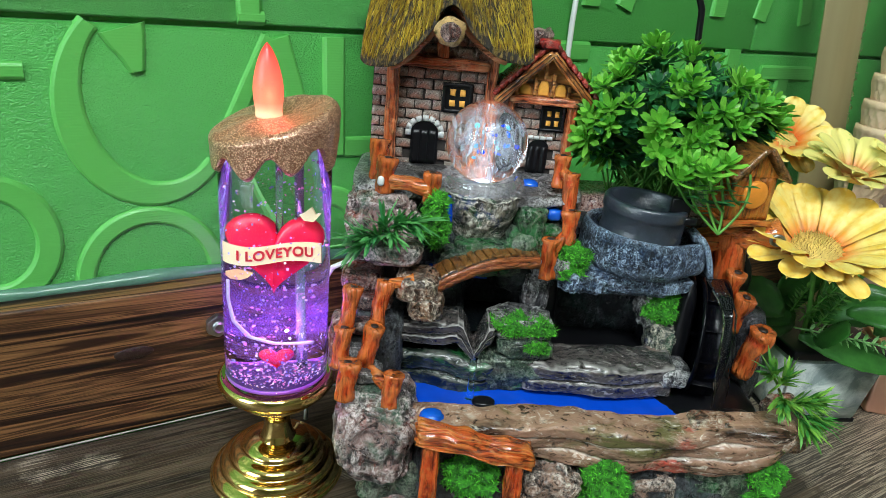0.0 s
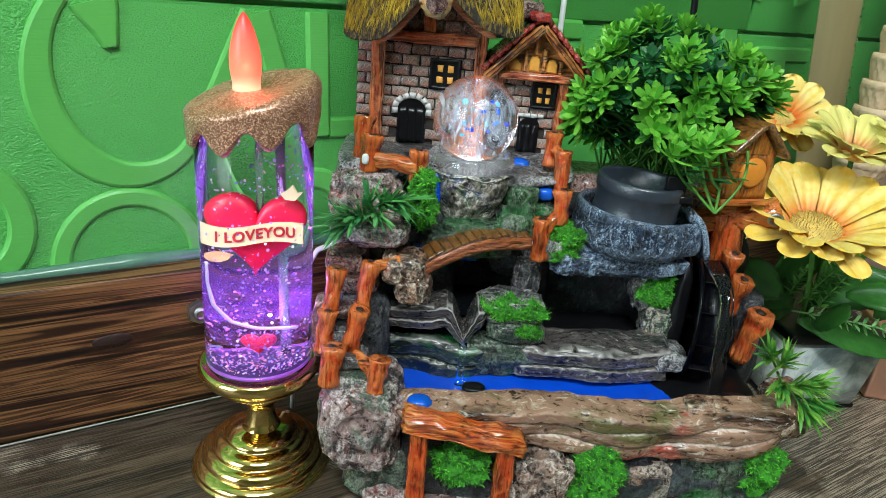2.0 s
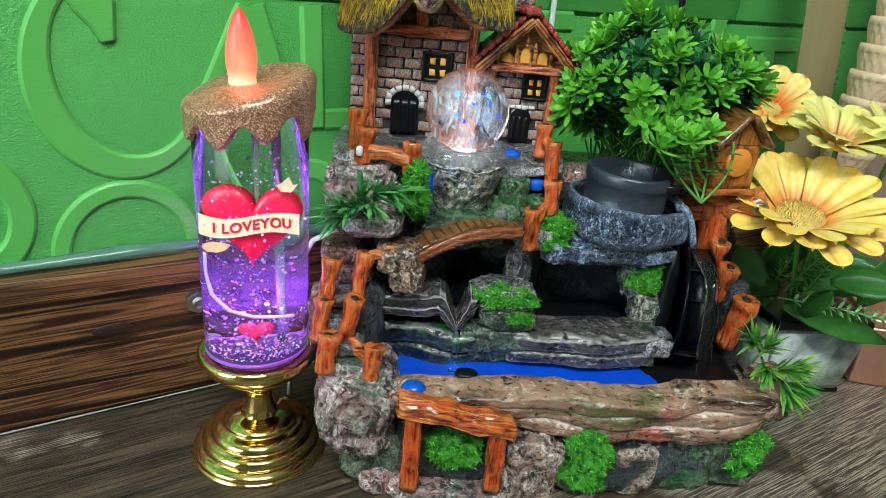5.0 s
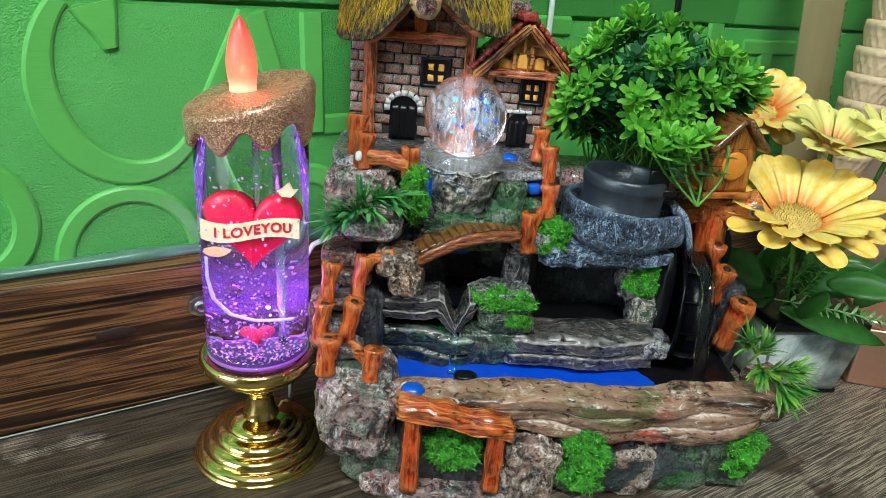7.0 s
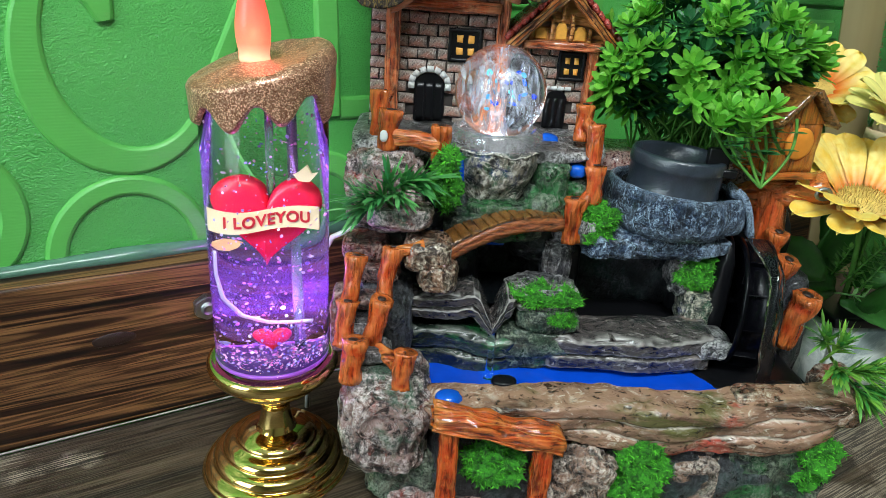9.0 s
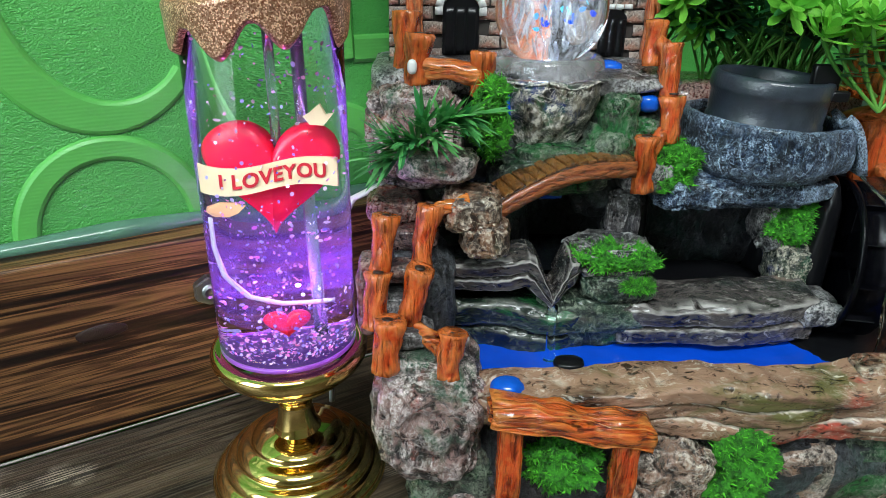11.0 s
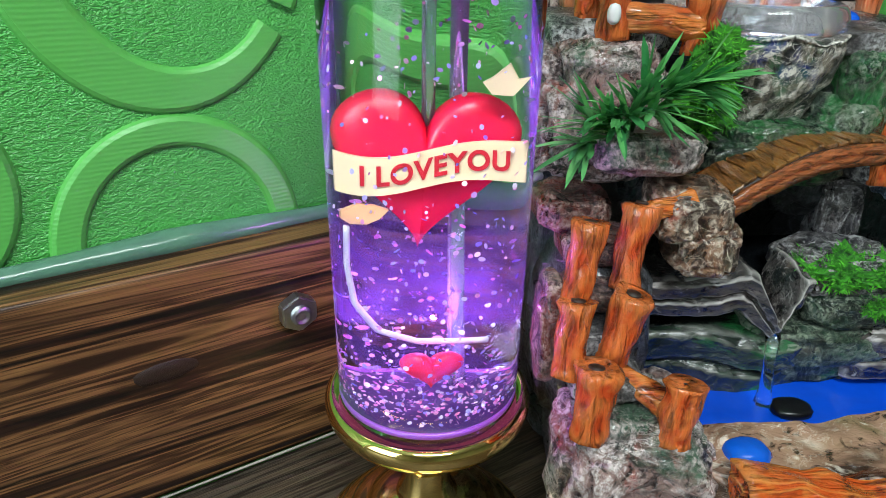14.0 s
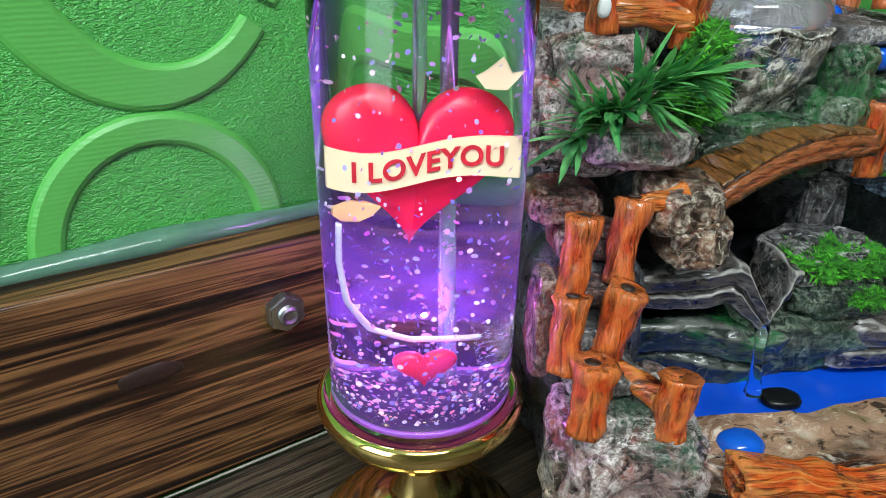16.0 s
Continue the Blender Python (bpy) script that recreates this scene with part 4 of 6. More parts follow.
# The long rim of layered stone.
def ledge(u0, u1, front, depth, z0, z1, seed, layers=5, jut=0.0045, n=150):
    """A long shelf of layered stone; front and z1 are functions of u."""
    bm = bmesh.new()
    rows = []
    for i in range(n + 1):
        u = u0 + (u1 - u0) * i / n
        f, top = front(u), z1(u)
        low = z0(u) if callable(z0) else z0
        end = min(1.0, min(i, n - i) / (0.05 * n)) ** 0.5
        row = []
        for j in range(9):
            t = j / 8
            p = Vector((u, f + depth * (1 - t) + 0.001, top - 0.0012 * t * t))
            row.append(p + Vector((0, 0, 0.0016 * noise.noise(p * 130) - (1 - end) * 0.006)))
        for j in range(1, 34):
            t = j / 33
            z = top - 0.0012 - (top - low) * t
            wob = 0.35 * noise.noise(Vector((u * 28, seed, 0)))
            lay = t * layers + wob
            k = math.floor(lay)
            inside = lay - k
            out = jut * (0.4 + noise.noise(Vector((u * 34 + k * 9.1, k * 3.3, seed)))) - 0.0035 * t
            out -= 0.0022 * (max(0.0, 1 - inside / 0.16) + max(0.0, (inside - 0.86) / 0.14))
            p = Vector((u, f - out * end + (1 - end) * 0.006, z))
            row.append(p + noise.noise_vector(p * 260) * 0.0006)
        row.append(Vector((u, f + depth, low)))
        rows.append([bm.verts.new(p) for p in row])
    grid(bm, rows)
    bm.faces.new(rows[0])
    bm.faces.new(rows[-1])
    bmesh.ops.recalc_face_normals(bm, faces=bm.faces[:])
    return bm


part("rim", ledge(-0.056, 0.176, lambda u: -0.0245 + 0.05 * (u + 0.05) + 14 * max(0.0, u - 0.145) ** 2 + 0.0015 * math.sin(u * 70), 0.0165, lambda u: 0.056 - 0.013 * min(1.0, max(0.0, (u + 0.03) / 0.09)) + 0.018 * max(0.0, (u - 0.13) / 0.046) ** 2, lambda u: 0.0735 - 0.012 * (u + 0.05) + 0.0065 * max(0.0, (u - 0.1) / 0.07) + 0.001 * math.sin(u * 55), 3, 3, 0.0055), M_RIM, fountain, "long layered tan stone rim")
stone(M_TANROCK, (0.166, 0.0, 0.066), (0.011, 0.012, 0.008), 40, 0.22, 0.5, 0.2, 4, 20)
stone(M_TANROCK, (0.122, -0.004, 0.0722), (0.016, 0.008, 0.003), 41, 0.25, 0.5)
# Painted pool.
bm = bmesh.new()
rows = []
for j in range(9):
    row = []
    for i in range(41):
        u, v = -0.062 + 0.19 * i / 40, -0.0135 + 0.0535 * j / 8
        row.append(bm.verts.new((u, v, 0.0615 + 0.0007 * noise.noise(Vector((u * 90, v * 90, 0))))))
    rows.append(row)
grid(bm, rows)
part("pool", bm, M_BLUE, fountain, "glossy blue painted pool")
part("pool_stone", rock((-0.0105, 0.011, 0.0628), (0.0072, 0.0052, 0.0024), 42, 0.1, 0.8, 0, 3), M_BLACK, fountain, "black wet stone")
part("pool_stone", rock((0.062, 0.001, 0.064), (0.011, 0.005, 0.003), 43, 0.15, 0.7, 0, 3), M_BLACK, fountain)
part("pool_stone", rock((0.137, 0.004, 0.071), (0.01, 0.006, 0.0032), 44, 0.12, 0.7, 0, 3), M_BLACK, fountain)
part("blue_stone", rock((-0.0415, -0.019, 0.0715), (0.0068, 0.0055, 0.0038), 45, 0.08, 0.85, 0, 3), M_BLUESTONE, fountain, "glossy blue painted pebble")
part("blue_stone", rock((0.0078, 0.0705, 0.1815), (0.0055, 0.0055, 0.0034), 46, 0.1, 0.8, 0, 3), M_BLUESTONE, fountain)
part("blue_stone", rock((0.0225, 0.056, 0.169), (0.0052, 0.0045, 0.0038), 47, 0.1, 0.7, 0, 3), M_BLUESTONE, fountain)
# Ledges behind the pool.
stone(M_GREENROCK, (0.004, 0.037, 0.079), (0.028, 0.016, 0.0085), 51, 0.16, 0.4, 0.2)
stone(M_GREENROCK, (0.0, 0.033, 0.068), (0.02, 0.008, 0.007), 52, 0.2, 0.5)
stone(M_GREYROCK, (0.0085, 0.038, 0.104), (0.0195, 0.014, 0.0068), 56, 0.2, 0.45, 0.2, 5)
stone(M_GREENROCK, (0.012, 0.032, 0.0925), (0.017, 0.011, 0.0065), 57, 0.2, 0.45, 0, 5)


def between(u, stops):
    """Straight lines through (u, value) stops."""
    for (a, p), (b, q) in zip(stops, stops[1:]):
        if u <= b:
            return p + (q - p) * max(0.0, (u - a) / (b - a))
    return stops[-1][1]


part("spout_slab", ledge(-0.068, -0.006, lambda u: 0.0215 - 0.004 * math.exp(-((u + 0.019) / 0.006) ** 2),
                         0.02, lambda u: between(u, ((-0.068, 0.0935), (-0.037, 0.0925), (-0.03, 0.0945), (-0.019, 0.0862), (-0.006, 0.099))),
                         lambda u: between(u, ((-0.068, 0.1065), (-0.04, 0.1078), (-0.0295, 0.11), (-0.0265, 0.1085), (-0.019, 0.0935), (-0.014, 0.1035), (-0.0115, 0.109), (-0.006, 0.1085))), 10, 2, 0.003, 150), M_SLAB, fountain, "grey slab with whitened edge and a notched spout")
k_water = Mat("thin_water", (0.95, 1.0, 1.0), 0.03, 0.0, Transmission_Weight=1.0, IOR=1.33).m
wp = part("falling_water", tube([(-0.0185, 0.019 - 0.0008 * i, 0.0875 - 0.0042 * i) for i in range(7)], [0.0022, 0.002, 0.0018, 0.0018, 0.002, 0.0022, 0.003], 12, None, True, 0.3), k_water, fountain, "thin thread of falling water")
wp.visible_shadow = False
part("shelf", ledge(0.014, 0.111, lambda u: 0.0185 + 0.24 * max(0.0, u - 0.06) + 0.002 * math.sin(u * 60), 0.026, lambda u: 0.066 - 0.05 * max(0.0, u - 0.06), lambda u: 0.0865 + 0.03 * (u - 0.014) - 0.11 * max(0.0, u - 0.08) + 0.0012 * math.sin(u * 130), 8, 2, 0.0042, 110), M_SLAB, fountain, "layered grey stone shelf")
part("shelf", ledge(-0.07, 0.022, lambda u: 0.024 + 0.002 * math.sin(u * 80), 0.02, 0.06, lambda u: 0.0855 + 0.0012 * math.sin(u * 100), 9, 2, 0.004, 110), M_SHELFGREEN, fountain, "mossy dark stone shelf")
stone(M_GREYROCK, (0.107, 0.036, 0.079), (0.011, 0.012, 0.007), 60, 0.28, 0.6)
# Upper pond and the cave.
bm = bmesh.new()
grid(bm, [[bm.verts.new((u, v, 0.0975)) for u in (-0.07, -0.02, 0.03)] for v in (0.034, 0.06, 0.095)])
part("upper_pond", bm, M_DARKWATER, fountain, "dark still water")
# Back of the pond: the recess's shade is in the near-black colour.
stone(M_GAPROCK, (-0.02, 0.088, 0.112), (0.05, 0.012, 0.03), 61, 0.2, 0.45)
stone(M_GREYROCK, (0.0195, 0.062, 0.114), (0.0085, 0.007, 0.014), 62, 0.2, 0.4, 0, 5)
stone(M_GAPROCK, (0.012, 0.078, 0.13), (0.02, 0.018, 0.02), 63, 0.2, 0.5)
# Near-black stones: the darkness of the cave is put into their colour.
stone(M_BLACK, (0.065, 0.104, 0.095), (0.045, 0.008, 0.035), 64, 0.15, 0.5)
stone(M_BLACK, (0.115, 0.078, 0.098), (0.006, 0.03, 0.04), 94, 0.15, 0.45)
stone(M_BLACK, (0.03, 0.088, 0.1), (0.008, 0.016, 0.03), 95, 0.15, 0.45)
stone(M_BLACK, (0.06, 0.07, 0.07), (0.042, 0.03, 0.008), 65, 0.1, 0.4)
stone(M_TEALROCK, (0.105, 0.06, 0.089), (0.0095, 0.012, 0.013), 66, 0.25, 0.5, 0, 5)
stone(M_GREYROCK, (0.1, 0.068, 0.112), (0.012, 0.013, 0.017), 67, 0.25, 0.5)
stone(M_BOWL, (0.074, 0.07, 0.131), (0.042, 0.025, 0.0085), 68, 0.3, 0.5, 0.15, 5)
stone(M_BOWL, (0.048, 0.06, 0.129), (0.016, 0.015, 0.008), 69, 0.35, 0.5, 0.15, 5)
# Stairs and left pillar.
stone(M_PINKROCK, (-0.079, 0.056, 0.156), (0.02, 0.022, 0.022), 70, 0.2, 0.45, 0.2, 5)
stone(M_PINKROCK, (-0.07, 0.026, 0.149), (0.0165, 0.014, 0.0065), 71, 0.25, 0.55, 0, 4, 0, -8)
stone(M_REDROCK, (-0.088, 0.034, 0.128), (0.012, 0.012, 0.006), 72, 0.2, 0.5)
stone(M_TANROCK, (-0.0555, 0.021, 0.1325), (0.0125, 0.013, 0.0085), 73, 0.14, 0.6, 0, 5, 0, 0)
stone(M_TANROCK, (-0.05, 0.019, 0.1215), (0.0105, 0.011, 0.0095), 74, 0.14, 0.62, 0, 5)
stone(M_REDROCK, (-0.081, 0.024, 0.119), (0.012, 0.01, 0.005), 75, 0.2, 0.5)
stone(M_REDROCK, (-0.083, 0.014, 0.108), (0.011, 0.009, 0.0045), 76, 0.2, 0.5)
stone(M_GREYROCK, (-0.085, 0.005, 0.098), (0.0105, 0.009, 0.0045), 77, 0.2, 0.5)
stone(M_GREYROCK, (-0.082, -0.005, 0.088), (0.011, 0.009, 0.0045), 78, 0.2, 0.5)
stone(M_PINKROCK, (-0.077, -0.013, 0.08), (0.012, 0.008, 0.004), 79, 0.2, 0.5)
stone(M_GAPROCK, (-0.079, 0.03, 0.085), (0.018, 0.022, 0.03), 80, 0.15, 0.4)
stone(M_REDROCK, (-0.098, 0.006, 0.1), (0.004, 0.009, 0.018), 81, 0.25, 0.6)
# Terrace, pedestal under the ball, cascade.
stone(M_GREYROCK, (-0.03, 0.095, 0.1765), (0.07, 0.045, 0.006), 82, 0.12, 0.3, 0, 5)
stone(M_GREYROCK, (-0.078, 0.062, 0.178), (0.019, 0.02, 0.006), 83, 0.15, 0.4)
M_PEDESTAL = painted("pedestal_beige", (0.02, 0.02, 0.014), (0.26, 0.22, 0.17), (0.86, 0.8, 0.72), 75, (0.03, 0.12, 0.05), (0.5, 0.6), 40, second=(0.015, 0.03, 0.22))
bm = lathe(soft_profile([(0.0, 0.143), (0.012, 0.144), (0.0155, 0.15), (0.019, 0.158), (0.0225, 0.168), (0.0245, 0.1745), (0.0248, 0.1775), (0.0235, 0.1792), (0.0, 0.1795)], 6), 96)
for w in bm.verts:
    w.co += noise.noise_vector(w.co * 95) * 0.0022 + noise.noise_vector(w.co * 260) * 0.0008
part("pedestal", bm, M_PEDESTAL, fountain, "beige stone drum with green stains", True, pose(-0.0205, 0.064, 0))
stone(M_GREENROCK, (-0.017, 0.049, 0.1475), (0.019, 0.009, 0.005), 96, 0.25, 0.6, 0, 5)
stone(M_GREENROCK, (0.008, 0.054, 0.162), (0.0085, 0.01, 0.013), 97, 0.3, 0.6, 0, 5, 30)
stone(M_GAPROCK, (-0.0185, 0.078, 0.158), (0.03, 0.012, 0.02), 84, 0.14, 0.5)
stone(M_GREENROCK, (-0.02, 0.054, 0.139), (0.028, 0.016, 0.009), 85, 0.2, 0.5, 0, 5)
stone(M_GREENROCK, (0.017, 0.066, 0.153), (0.0135, 0.016, 0.0125), 86, 0.28, 0.55, 0, 5)
stone(M_GREENROCK, (0.006, 0.055, 0.148), (0.013, 0.014, 0.012), 87, 0.28, 0.6)
stone(M_TEALROCK, (0.019, 0.082, 0.17), (0.018, 0.016, 0.0085), 88, 0.25, 0.5, 0, 5)
stone(M_GREYROCK, (0.028, 0.058, 0.137), (0.014, 0.013, 0.009), 89, 0.25, 0.5)
part("cascade", rough_box(-0.0465, -0.0385, 0.05, 0.06, 0.128, 0.1765, 0.0012, 120, 8, 0.001, 4), M_BLUE, fountain, "blue painted cascade")
part("cascade", rough_box(-0.05, -0.014, 0.043, 0.07, 0.128, 0.1325, 0.0012, 120, 8, 0.001, 5), M_BLUE, fountain)

# Moss pads: flocked mounds with a ragged surface.


def moss(c, r, seed):
    bm = rock(c, r, seed, 0.95, 0.85, 0, 4, 0, 0, None, 0.4)
    rg = random.Random(seed)
    faces = [rg.choice(bm.faces[:]) for _ in range(1500)]
    bm.normal_update()
    spots = [(f.calc_center_median().copy(), f.normal.copy()) for f in faces]
    for p, n in spots:
        d = (n + Vector((rg.uniform(-1, 1), rg.uniform(-1, 1), rg.uniform(-0.6, 1))) * 0.8).normalized()
        s = d.orthogonal().normalized() * rg.uniform(0.0003, 0.0006)
        q = p + d * rg.uniform(0.0012, 0.0042)
        bm.faces.new([bm.verts.new(x) for x in (p - s, p + s, q)])
    part("moss", bm, M_MOSS, fountain, "bright green flocked moss", False)


moss((-0.017, -0.0215, 0.035), (0.015, 0.006, 0.013), 101)
moss((0.0605, -0.018, 0.029), (0.0135, 0.006, 0.02), 102)
moss((0.161, -0.002, 0.03), (0.0115, 0.008, 0.0155), 103)
moss((0.0085, 0.03, 0.1065), (0.0185, 0.009, 0.0048), 104)
moss((0.1, 0.056, 0.113), (0.0105, 0.005, 0.0105), 105)
moss((0.0365, 0.049, 0.143), (0.009, 0.006, 0.009), 106)
moss((-0.0485, 0.036, 0.166), (0.0068, 0.006, 0.017), 107)
moss((0.018, 0.023, 0.096), (0.007, 0.004, 0.0022), 108)


def tuft(nodes, blades, length, width, seed):
    """Plastic grass: at each node a fan of blades opens along the node's direction."""
    rg = random.Random(seed)
    bm = bmesh.new()
    for root, way in nodes:
        way = Vector(way).normalized()
        s = way.orthogonal().normalized()
        t = way.cross(s)
        for i in range(blades):
            a, spread = rg.uniform(0, math.tau), rg.uniform(0.1, 0.95)
            d = way + (s * math.cos(a) + t * math.sin(a)) * spread
            at = Vector(root) + way * rg.uniform(-0.002, 0.006)
            blade(bm, at, d, length * rg.uniform(0.55, 1.1), width * rg.uniform(0.7, 1.2), rg.uniform(0.1, 0.6), rg, 5)
        tube([Vector(root) - way * 0.012, Vector(root) + way * 0.004], 0.0008, 6, bm)
    return bm


LEFT_FANS = [((-0.088 + 0.0025 * q, 0.019 - 0.001 * (q % 3), 0.153 + 0.0016 * q + 0.003 * (q % 2)), (-0.9 + 0.17 * q, -0.6, 0.15 + 0.3 * (q % 3))) for q in range(11)]
RIGHT_FANS = (((0.152, 0.004, 0.1), (-0.6, -0.4, 0.7)), ((0.156, 0.002, 0.097), (0.1, -0.5, 0.9)), ((0.157, -0.002, 0.09), (-0.3, -0.9, 0.1)), ((0.164, -0.002, 0.088), (0.5, -0.7, 0.5)), ((0.172, 0.0, 0.086), (0.9, -0.3, 0.4)), ((0.174, -0.004, 0.08), (0.9, -0.6, -0.1)), ((0.168, -0.006, 0.08), (0.4, -0.9, -0.4)))
tagged(part("grass_tuft", tuft(LEFT_FANS, 20, 0.0185, 0.0015, 11), M_GRASS, fountain, "tuft of green plastic grass"), kind="stuff")
tagged(part("grass_tuft", tuft(RIGHT_FANS, 44, 0.0165, 0.0014, 12), M_GRASSY, fountain, "yellow-tipped plastic grass tuft"), kind="stuff")


# Log posts of the stairs, terrace and front gate.
def log(a, b, r, seed, mat=M_LOG, name="post", hollow=True, parent=fountain):
    r *= 0.9
    ob = part(name, log_mesh(a, b, r, seed, 1.16, hollow, 24, 12), mat, parent)
    if hollow and name in ("post", "stump"):
        # A dark disc on the end stands for the shade inside the hollow.
        d = (Vector(b) - Vector(a)).normalized()
        part("hollow", lathe([(0, 0.0), (r * 0.42, 0.0), (r * 0.42, 0.0006), (0, 0.0009)], 14), M_KNOT_SHADE, ob, "", True, Matrix.Translation(Vector(b) + d * r * 0.02) @ d.to_track_quat("Z", "Y").to_matrix().to_4x4())
    return ob


log((-0.093, -0.001, 0.109), (-0.0895, 0.003, 0.135), 0.0052, 1)
log((-0.0945, -0.01, 0.092), (-0.0925, -0.005, 0.1145), 0.0054, 2)
log((-0.0895, -0.02, 0.08), (-0.0885, -0.0165, 0.1), 0.0062, 3)
log((-0.076, 0.006, 0.113), (-0.0725, 0.012, 0.137), 0.0052, 4)
log((-0.081, -0.003, 0.088), (-0.0765, -0.003, 0.1155), 0.0056, 5)
log((-0.0655, -0.021, 0.077), (-0.064, -0.0185, 0.0955), 0.0058, 6)
log((-0.0725, 0.012, 0.1335), (-0.057, 0.013, 0.137), 0.0042, 7, M_LOGX, "rail")
log((-0.081, -0.002, 0.092), (-0.066, -0.017, 0.087), 0.004, 8, M_LOGX, "rail")
log((-0.083, 0.05, 0.178), (-0.083, 0.055, 0.205), 0.0058, 9)
log((-0.0785, 0.042, 0.178), (-0.0775, 0.044, 0.1975), 0.0062, 10)
log((-0.0525, 0.042, 0.174), (-0.052, 0.043, 0.1915), 0.0056, 11)
log((-0.077, 0.0425, 0.184), (-0.053, 0.0425, 0.182), 0.0052, 12, M_LOGX, "rail")
log((0.0245, 0.062, 0.184), (0.0245, 0.064, 0.203), 0.0052, 13)
log((0.0315, 0.055, 0.17), (0.0305, 0.058, 0.1935), 0.0052, 14)
log((0.0325, 0.05, 0.153), (0.032, 0.052, 0.1735), 0.0056, 15)
log((0.0225, 0.047, 0.131), (0.0215, 0.047, 0.156), 0.006, 16)
log((0.0245, 0.06, 0.195), (0.031, 0.056, 0.188), 0.0038, 17, M_LOG, "rail")
log((0.0325, 0.05, 0.16), (0.0225, 0.047, 0.15), 0.004, 18, M_LOG, "rail")
part("white_pebble", rock((-0.0805, 0.0365, 0.186), (0.002, 0.0015, 0.003), 48, 0.1, 0.8, 0, 3), M_WHITE, fountain, "white chip on the fence")

gate = part("gate", rough_box(-0.0495, 0.0152, -0.037, -0.024, 0.0585, 0.0705, 0.0021, 95, 22, 0.0028, 3), M_LOGX, fountain, "orange timber gateway")
for w in gate.data.vertices:
    w.co.y += -0.0005 * math.sin(w.co.z * 900 + w.co.x * 40)
    w.co.z += -0.19 * (w.co.x + 0.018) + 0.0008 * math.sin(w.co.x * 160)
part("gate_post", rough_box(-0.0452, -0.0352, -0.034, -0.025, 0.012, 0.0655, 0.0011, 130, 12, 0.0015, 4), M_LOG, gate)
part("gate_post", rough_box(0.0012, 0.0112, -0.034, -0.025, 0.015, 0.058, 0.0011, 130, 12, 0.0015, 5), M_LOG, gate)
part("gate_sill", rough_box(-0.036, 0.004, -0.03, -0.024, 0.003, 0.0085, 0.001, 130, 12, 0.0012, 6), M_REDROCK, gate)

# Plank bridge: an arch from one bank to the other.
bridge_dir = Vector((0.0603, 0.0175, 0)).normalized()
bridge_side = Vector((bridge_dir.y, -bridge_dir.x, 0))


def bridge_at(t, s, h=0.0):
    base = Vector((-0.0492, 0.0273, 0.1335)).lerp(Vector((0.0125, 0.0452, 0.148)), t)
    return base + bridge_side * s + Vector((0, 0, 0.0062 * math.sin(math.pi * t) + h))


bm = bmesh.new()
rows = []
for i in range(33):
    t = i / 32
    rows.append([bm.verts.new(bridge_at(t, s, h) + noise.noise_vector(Vector((i, s * 300, h * 300))) * 0.0003) for s, h in ((-0.0086, -0.006), (0.0086, -0.006), (0.0086, -0.003), (0.0086, 0.0), (-0.0086, 0.0))])
for a, b in zip(rows, rows[1:]):
    for i in range(5):
        bm.faces.new((a[i], a[(i + 1) % 5], b[(i + 1) % 5], b[i]))
bm.faces.new(rows[0])
bm.faces.new(rows[-1])
bmesh.ops.recalc_face_normals(bm, faces=bm.faces[:])
# Near-black body, so the plank gaps have their shade in its colour.
bridge = part("bridge", bm, M_KNOT_SHADE, fountain, "small arched plank bridge")
for s in (-0.0094, 0.0094):
    bm = bmesh.new()
    rows = []
    for i in range(25):
        t = i / 24
        rows.append([bm.verts.new(bridge_at(t, s + a, h) + noise.noise_vector(Vector((i * 0.9, s * 300, h * 300))) * 0.0004) for a, h in ((-0.0008, -0.0068), (0.001, -0.0068), (0.0012, -0.0035), (0.0007, -0.003), (0.0012, -0.0024), (0.001, 0.0002), (-0.0008, 0.0002))])
    for a, b in zip(rows, rows[1:]):
        for q in range(7):
            bm.faces.new((a[q], a[(q + 1) % 7], b[(q + 1) % 7], b[q]))
    bm.faces.new(rows[0])
    bm.faces.new(rows[-1])
    bmesh.ops.recalc_face_normals(bm, faces=bm.faces[:])
    part("side_board", bm, M_BRIDGESIDE, bridge, "red-brown side board")
rg = random.Random(4)
for i in range(14):
    t0, t1 = (i + 0.07) / 14, (i + 0.93) / 14
    bm = bmesh.new()
    e = rg.uniform(-0.0006, 0.0006)
    lo, hi = 0.0001, 0.0013 + rg.uniform(0, 0.0005)
    vs = [bm.verts.new(bridge_at(t, s + e, h)) for h in (lo, hi) for t, s in ((t0, -0.0084), (t1, -0.0084), (t1, 0.0084), (t0, 0.0084))]
    for f in ((0, 1, 2, 3), (4, 5, 6, 7), (0, 1, 5, 4), (1, 2, 6, 5), (2, 3, 7, 6), (3, 0, 4, 7)):
        bm.faces.new([vs[q] for q in f])
    bmesh.ops.recalc_face_normals(bm, faces=bm.faces[:])
    bmesh.ops.bevel(bm, geom=bm.edges[:], offset=0.0003, segments=1, affect="EDGES")
    part("plank", bm, M_BRIDGE, bridge, "", False)

